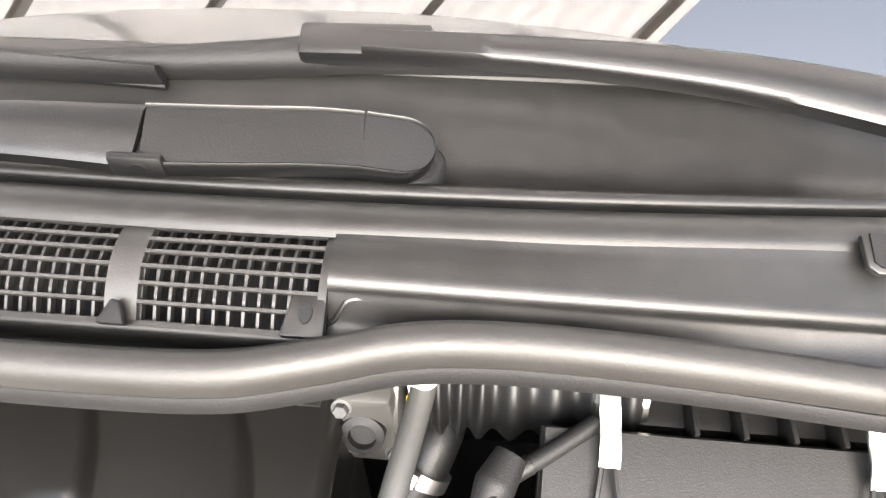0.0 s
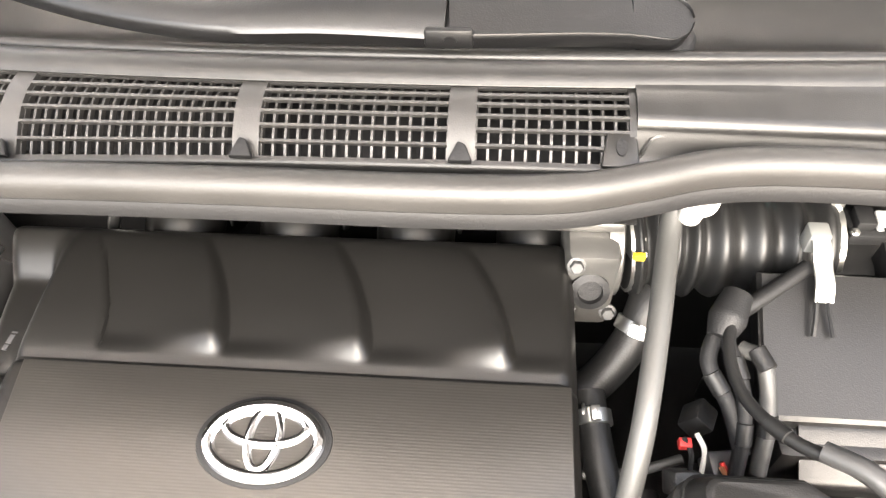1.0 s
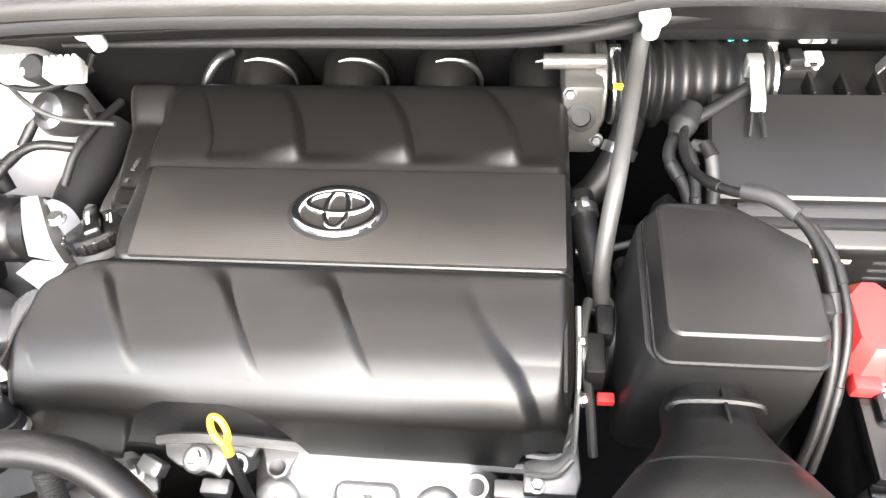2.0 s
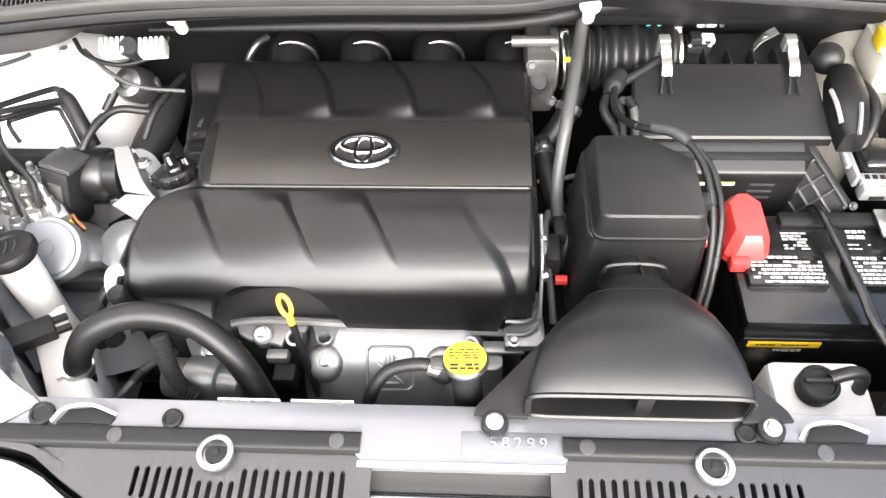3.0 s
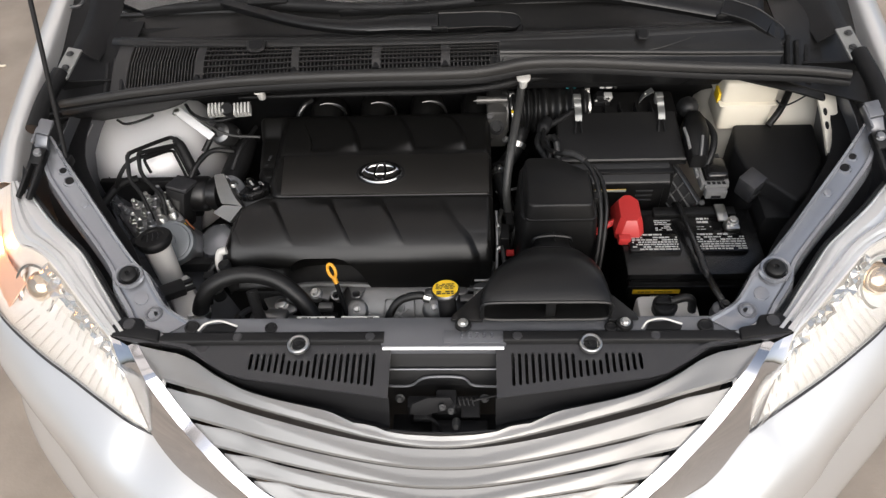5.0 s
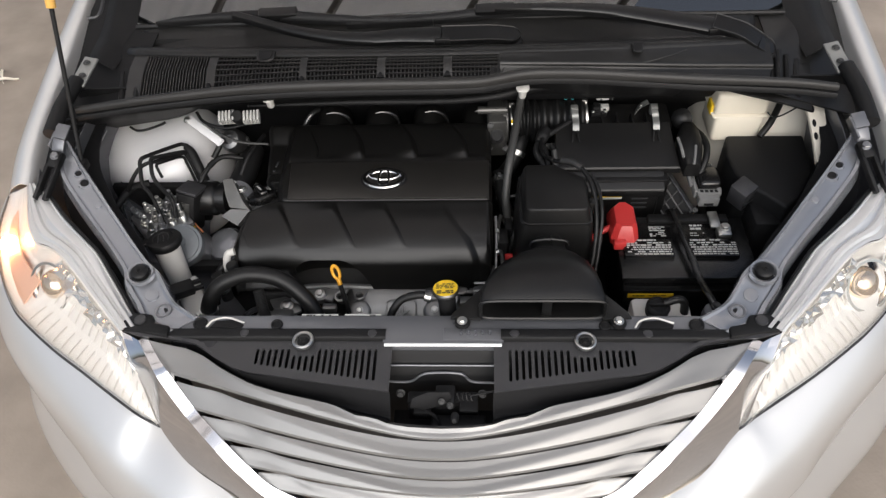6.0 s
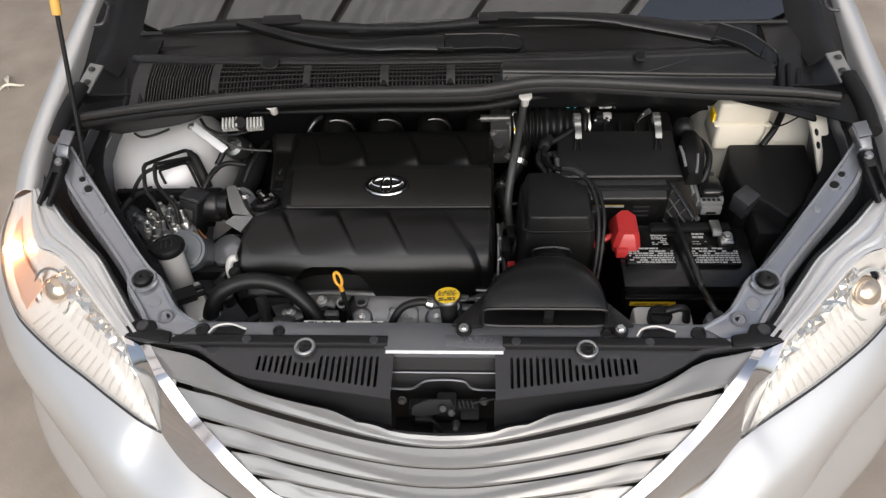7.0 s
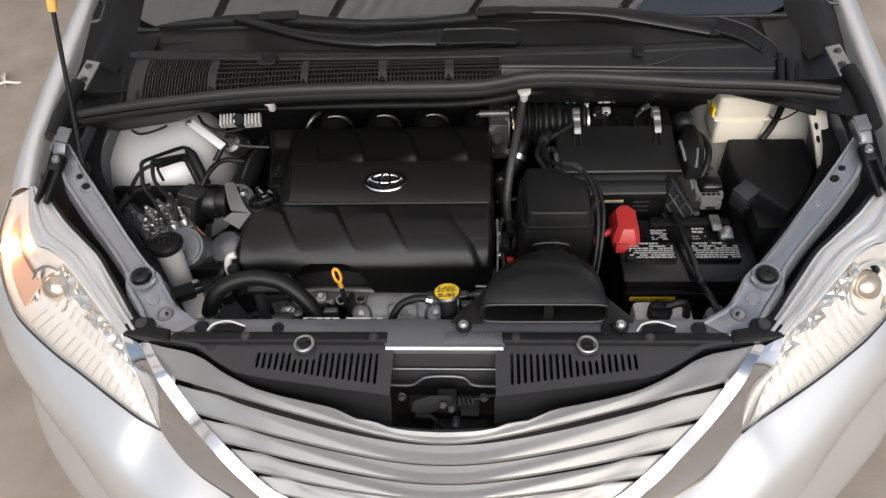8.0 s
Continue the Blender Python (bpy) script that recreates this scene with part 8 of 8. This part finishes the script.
    lathe(bm, [(0.015, -0.012), (0.015, 0.010), (0.012, 0.014), (0, 0.014)], pose(-0.502, 0.594, 1.006, 35), 20)
    part("plug", bm, MATTE, n)
    n.location = (0.027, -0.042, 0.020)
    b = tagged(new("tower_brace"), "white bracket with bolt on the strut tower", "bracket")
    part("plate", box(bmesh.new(), (-0.060, -0.010, -0.003), (0.062, 0.010, 0.003), 0.003, m=pose(-0.588, 0.602, 0.950, 18, 8, -38)), TOWER, b)
    bolt("bolt", (-0.636, 0.636, 0.955), b, 0.008)
    hose("pressure_line", "pale brake pressure line across to the engine", [(-0.60, 0.63, 0.962), (-0.54, 0.575, 0.962), (-0.492, 0.556, 0.952), (-0.425, 0.552, 0.948)], 0.003, GREYHOSE, "pipe")
    hose("pressure_line", "thin black cable over the connectors", [(-0.60, 0.62, 0.99), (-0.575, 0.592, 0.982), (-0.52, 0.575, 0.978), (-0.46, 0.585, 0.99), (-0.44, 0.60, 1.01)], 0.0035, RUBBER, "pipe")
    s = tagged(new("purge_valve"), "round metal valve beside the strut tower", "valve")
    bm = bmesh.new()
    lathe(bm, [(0.028, -0.03), (0.029, 0.0), (0.022, 0.012), (0.012, 0.015), (0.011, 0.010), (0, 0.010)], pose(-0.525, 0.59, 0.93, 40, -10), 26)
    part("body", bm, CAST, s)
    part("bracket", boxes(((-0.56, 0.60, 0.90), (-0.49, 0.612, 0.925), 0.003)), DARKCAST, s)
    h = tagged(new("tower_clip"), "dark wire clip along the strut tower rim", "wire")
    bm = bmesh.new()
    tube(bm, [(-0.775, 0.62, 0.95), (-0.75, 0.60, 0.955), (-0.725, 0.60, 0.958), (-0.70, 0.62, 0.955), (-0.69, 0.63, 0.955)], 0.003, 6)
    part("wire", bm, RUBBER, h)


build_left_bits()
for pts, r, m2, lab in (
        ([(-0.60, 0.44, 0.86), (-0.575, 0.50, 0.905), (-0.545, 0.545, 0.915), (-0.50, 0.56, 0.90)], 0.006, RUBBER, "black wire bending over the damper"),
        ([(-0.49, 0.50, 0.90), (-0.475, 0.53, 0.925), (-0.462, 0.57, 0.93), (-0.455, 0.62, 0.92)], 0.005, MATTE, "thin dark wire along the engine cover"),
        ([(-0.57, 0.56, 0.90), (-0.545, 0.60, 0.93), (-0.52, 0.63, 0.945), (-0.49, 0.65, 0.95)], 0.007, RUBBER, "black vacuum tube beside the strut tower"),
        ([(-0.50, 0.20, 0.80), (-0.495, 0.235, 0.845), (-0.475, 0.26, 0.862), (-0.44, 0.255, 0.83)], 0.0075, RUBBER, "short looped black hose below the filler"),
        ([(-0.47, 0.10, 0.80), (-0.44, 0.13, 0.815), (-0.42, 0.17, 0.81), (-0.40, 0.20, 0.79)], 0.006, SHIELD, "grey lead under the radiator hose"),
):
    hose("wiring_lead", lab, pts, r, m2, "wiring", bands=(0.5,))


# ---- wiring on the right of the engine ----
def build_wiring():
    hose("wiring_loom", "black taped wiring loom across the resonator", [(0.205, 0.545, 0.965), (0.200, 0.51, 0.965), (0.205, 0.475, 0.97), (0.225, 0.44, 0.985), (0.255, 0.415, 1.0), (0.282, 0.385, 1.0), (0.296, 0.34, 0.985), (0.300, 0.29, 0.95), (0.295, 0.25, 0.90), (0.285, 0.22, 0.85)], 0.0048, RUBBER, "wiring", bands=(0.3, 0.7))
    hose("wiring_loom", "thin black wiring loom beside the battery", [(0.29, 0.39, 0.995), (0.305, 0.36, 0.985), (0.312, 0.31, 0.96), (0.306, 0.26, 0.91), (0.298, 0.225, 0.86)], 0.0042, RUBBER, "wiring", bands=(0.3, 0.7))
    hose("wiring_sleeve", "grey split sleeve on the wiring loom", [(0.238, 0.43, 0.995), (0.258, 0.414, 1.004), (0.275, 0.395, 1.004)], 0.0072, SLEEVE, "wiring")
    hose("wiring_loom", "looped dark wiring behind the resonator", [(0.275, 0.60, 0.965), (0.24, 0.575, 0.96), (0.205, 0.55, 0.955), (0.19, 0.52, 0.945), (0.205, 0.49, 0.93), (0.215, 0.46, 0.91)], 0.0065, MATTE, "wiring", bands=(0.3, 0.7))
    hose("wiring_loom", "dark wire branch behind the resonator", [(0.20, 0.545, 0.955), (0.212, 0.51, 0.945), (0.215, 0.475, 0.925), (0.21, 0.44, 0.89)], 0.006, MATTE, "wiring", bands=(0.3, 0.7))
    hose("wiring_loom", "dark looped wire under the air cleaner lid", [(0.215, 0.53, 0.95), (0.228, 0.515, 0.955), (0.232, 0.48, 0.93), (0.228, 0.45, 0.90)], 0.0065, GREYHOSE, "wiring", bands=(0.3, 0.7))
    hose("wiring_boot", "black cone boot where the wires meet", [(0.215, 0.57, 0.965), (0.205, 0.55, 0.96), (0.198, 0.535, 0.955)], [0.012, 0.015, 0.01], MATTE, "wiring")
    rng = random.Random(9)
    c = tagged(new("connector_cluster"), "cluster of dark wiring connectors with a red tab", "connector")
    for k in range(6):
        x, y = 0.14 + 0.05 * rng.random(), 0.42 + 0.09 * rng.random()
        part("connector", box(bmesh.new(), (-0.012, -0.01, -0.012), (0.012, 0.01, 0.012), 0.003, m=pose(x + 0.03, y, 0.86 + 0.03 * rng.random(), 40 * rng.random(), 30 * rng.random(), 90 * rng.random())), (MATTE, DARKCAST, SHIELD)[k % 3], c)
    for k in range(4):
        x, y = 0.175 + 0.03 * rng.random(), 0.45 + 0.06 * rng.random()
        bm = bmesh.new()
        tube(bm, [(x, y, 0.90), (x + 0.006, y - 0.012, 0.893), (x + 0.004, y - 0.03, 0.875)], 0.0022, 6)
        part("wire", bm, (COPPER, WHITEPL, MATTE, RED)[k], c)
    part("red_tab", boxes(((0.172, 0.468, 0.892), (0.182, 0.476, 0.90), 0.001)), RED, c)
    s = tagged(new("side_connector"), "black connector with a red lock tab beside the engine", "connector")
    part("connector", boxes(((0.105, 0.30, 0.84), (0.125, 0.345, 0.88), 0.004), ((0.118, 0.345, 0.85), (0.135, 0.38, 0.875), 0.003)), MATTE, s)
    part("red_tab", boxes(((0.118, 0.283, 0.845), (0.134, 0.293, 0.855), 0.001)), RED, s)
    bm = bmesh.new()
    tube(bm, [(0.11, 0.38, 0.88), (0.104, 0.35, 0.885), (0.104, 0.32, 0.875), (0.112, 0.29, 0.84), (0.118, 0.25, 0.80)], 0.005, 8)
    part("grey_lead", bm, GREYHOSE, s)
    # small fittings behind the air cleaner
    f = tagged(new("firewall_fittings"), "small white and teal fittings on the firewall", "fitting")
    part("white_fitting", boxes(((0.305, 0.655, 0.985), (0.322, 0.672, 1.002), 0.003)), WHITEPL, f)
    part("white_connector", boxes(((0.335, 0.66, 0.975), (0.365, 0.675, 0.995), 0.003)), LABEL, f)
    part("connector_rib", boxes(((0.345, 0.657, 0.978), (0.349, 0.662, 0.992), 0.001), ((0.368, 0.657, 0.978), (0.374, 0.668, 0.990), 0.001)), STEEL, f)
    part("teal_clip", boxes(((0.262, 0.668, 0.972), (0.285, 0.675, 0.978), 0.002)), BLUEPL, f)
    part("white_flag", boxes(((0.425, 0.675, 0.97), (0.46, 0.678, 0.99), 0.001)), WHITEPL, f)
    # master cylinder side: rubber boot and a long black plug body with pale catches
    d = tagged(new("booster_plug"), "black rubber boot and wiring plug beside the brake reservoir", "plug")
    bm = bmesh.new()
    ax = Matrix.Translation((0.530, 0.625, 0.945)) @ Vector((-0.25, -0.75, 0.5)).to_track_quat("Z", "Y").to_matrix().to_4x4()
    lathe(bm, [(0.023, -0.03), (0.024, -0.014), (0.018, -0.011), (0.022, -0.006), (0.016, -0.002), (0.020, 0.003), (0.015, 0.006), (0.017, 0.011), (0.011, 0.016), (0, 0.017)], ax, 28)
    part("rubber_boot", bm, RUBBER, d)
    rings = []
    for x, y, z, w, h in ((0.534, 0.590, 0.952, 0.016, 0.014), (0.532, 0.565, 0.956, 0.021, 0.017), (0.531, 0.535, 0.950, 0.026, 0.018), (0.530, 0.505, 0.942, 0.023, 0.017), (0.529, 0.472, 0.930, 0.016, 0.015)):
        rings.append([Vector((x + w * a, y, z + h * b)) for a, b in ((-1, -1.5), (-1, 0.4), (-0.7, 0.85), (-0.2, 1), (0.3, 1), (0.75, 0.8), (1, 0.3), (1, -1.5))])
    bm = bmesh.new()
    loops(bm, rings)
    plug = part("plug_body", bm, BLACK, d, angle=40)
    for pts, r in ((((0.503, 0.538, 0.962), (0.506, 0.512, 0.958), (0.509, 0.488, 0.948)), 0.0035), (((0.537, 0.512, 0.962), (0.533, 0.49, 0.955), (0.528, 0.468, 0.946)), 0.003)):
        bm = bmesh.new()
        tube(bm, pts, r, 6)
        part("pale_catch", bm, PLUGGREY, plug)
    bm = bmesh.new()
    tube(bm, [(0.55, 0.60, 0.94), (0.562, 0.56, 0.948), (0.568, 0.53, 0.944), (0.562, 0.50, 0.93), (0.548, 0.475, 0.905)], 0.0075, 10)
    part("cable", bm, RUBBER, d)
    part("bracket", boxes(((0.555, 0.50, 0.86), (0.585, 0.52, 0.905), 0.004)), DARKCAST, d)


build_wiring()


# ---- small fittings behind the air cleaner and by the brake reservoir ----
def build_sensor():
    a = tagged(new("airflow_sensor"), "black airflow sensor with a pale plug on the air cleaner", "sensor")
    part("housing", boxes(((0.325, 0.645, 0.938), (0.362, 0.678, 0.952), 0.003), ((0.330, 0.651, 0.950), (0.346, 0.672, 0.962), 0.002)), MATTE, a)
    plug = part("plug", boxes(((0.347, 0.650, 0.9525), (0.366, 0.668, 0.9615), 0.002)), LABEL, a, "pale plastic plug")
    part("latch_tab", boxes(((0.351, 0.646, 0.9565), (0.359, 0.651, 0.9595), 0.001)), MATTE, plug)
    for x in (0.329, 0.3585):
        bolt("screw", (x, 0.649, 0.952), a, 0.0032, 0.0025, STEEL)
    b = tagged(new("tube_bracket"), "bent bare metal bracket behind the air cleaner", "bracket")
    bm = bmesh.new()
    sheet(bm, [[(0.428, 0.652, 0.938), (0.436, 0.650, 0.956), (0.458, 0.655, 0.968)], [(0.432, 0.668, 0.938), (0.440, 0.668, 0.957), (0.455, 0.672, 0.966)]], 0.002, 12, 4)
    part("plate", bm, SPRING, b, angle=40)
    bolt("bolt", (0.440, 0.660, 0.958), b, 0.004, 0.004, STEEL)
    hose("sensor_wire", "thin black wire looped beside the brake reservoir", [(0.704, 0.595, 0.985), (0.715, 0.588, 0.978), (0.728, 0.592, 0.974), (0.745, 0.602, 0.972), (0.765, 0.612, 0.976), (0.782, 0.618, 0.985)], 0.0018, RUBBER, "wiring")


build_sensor()
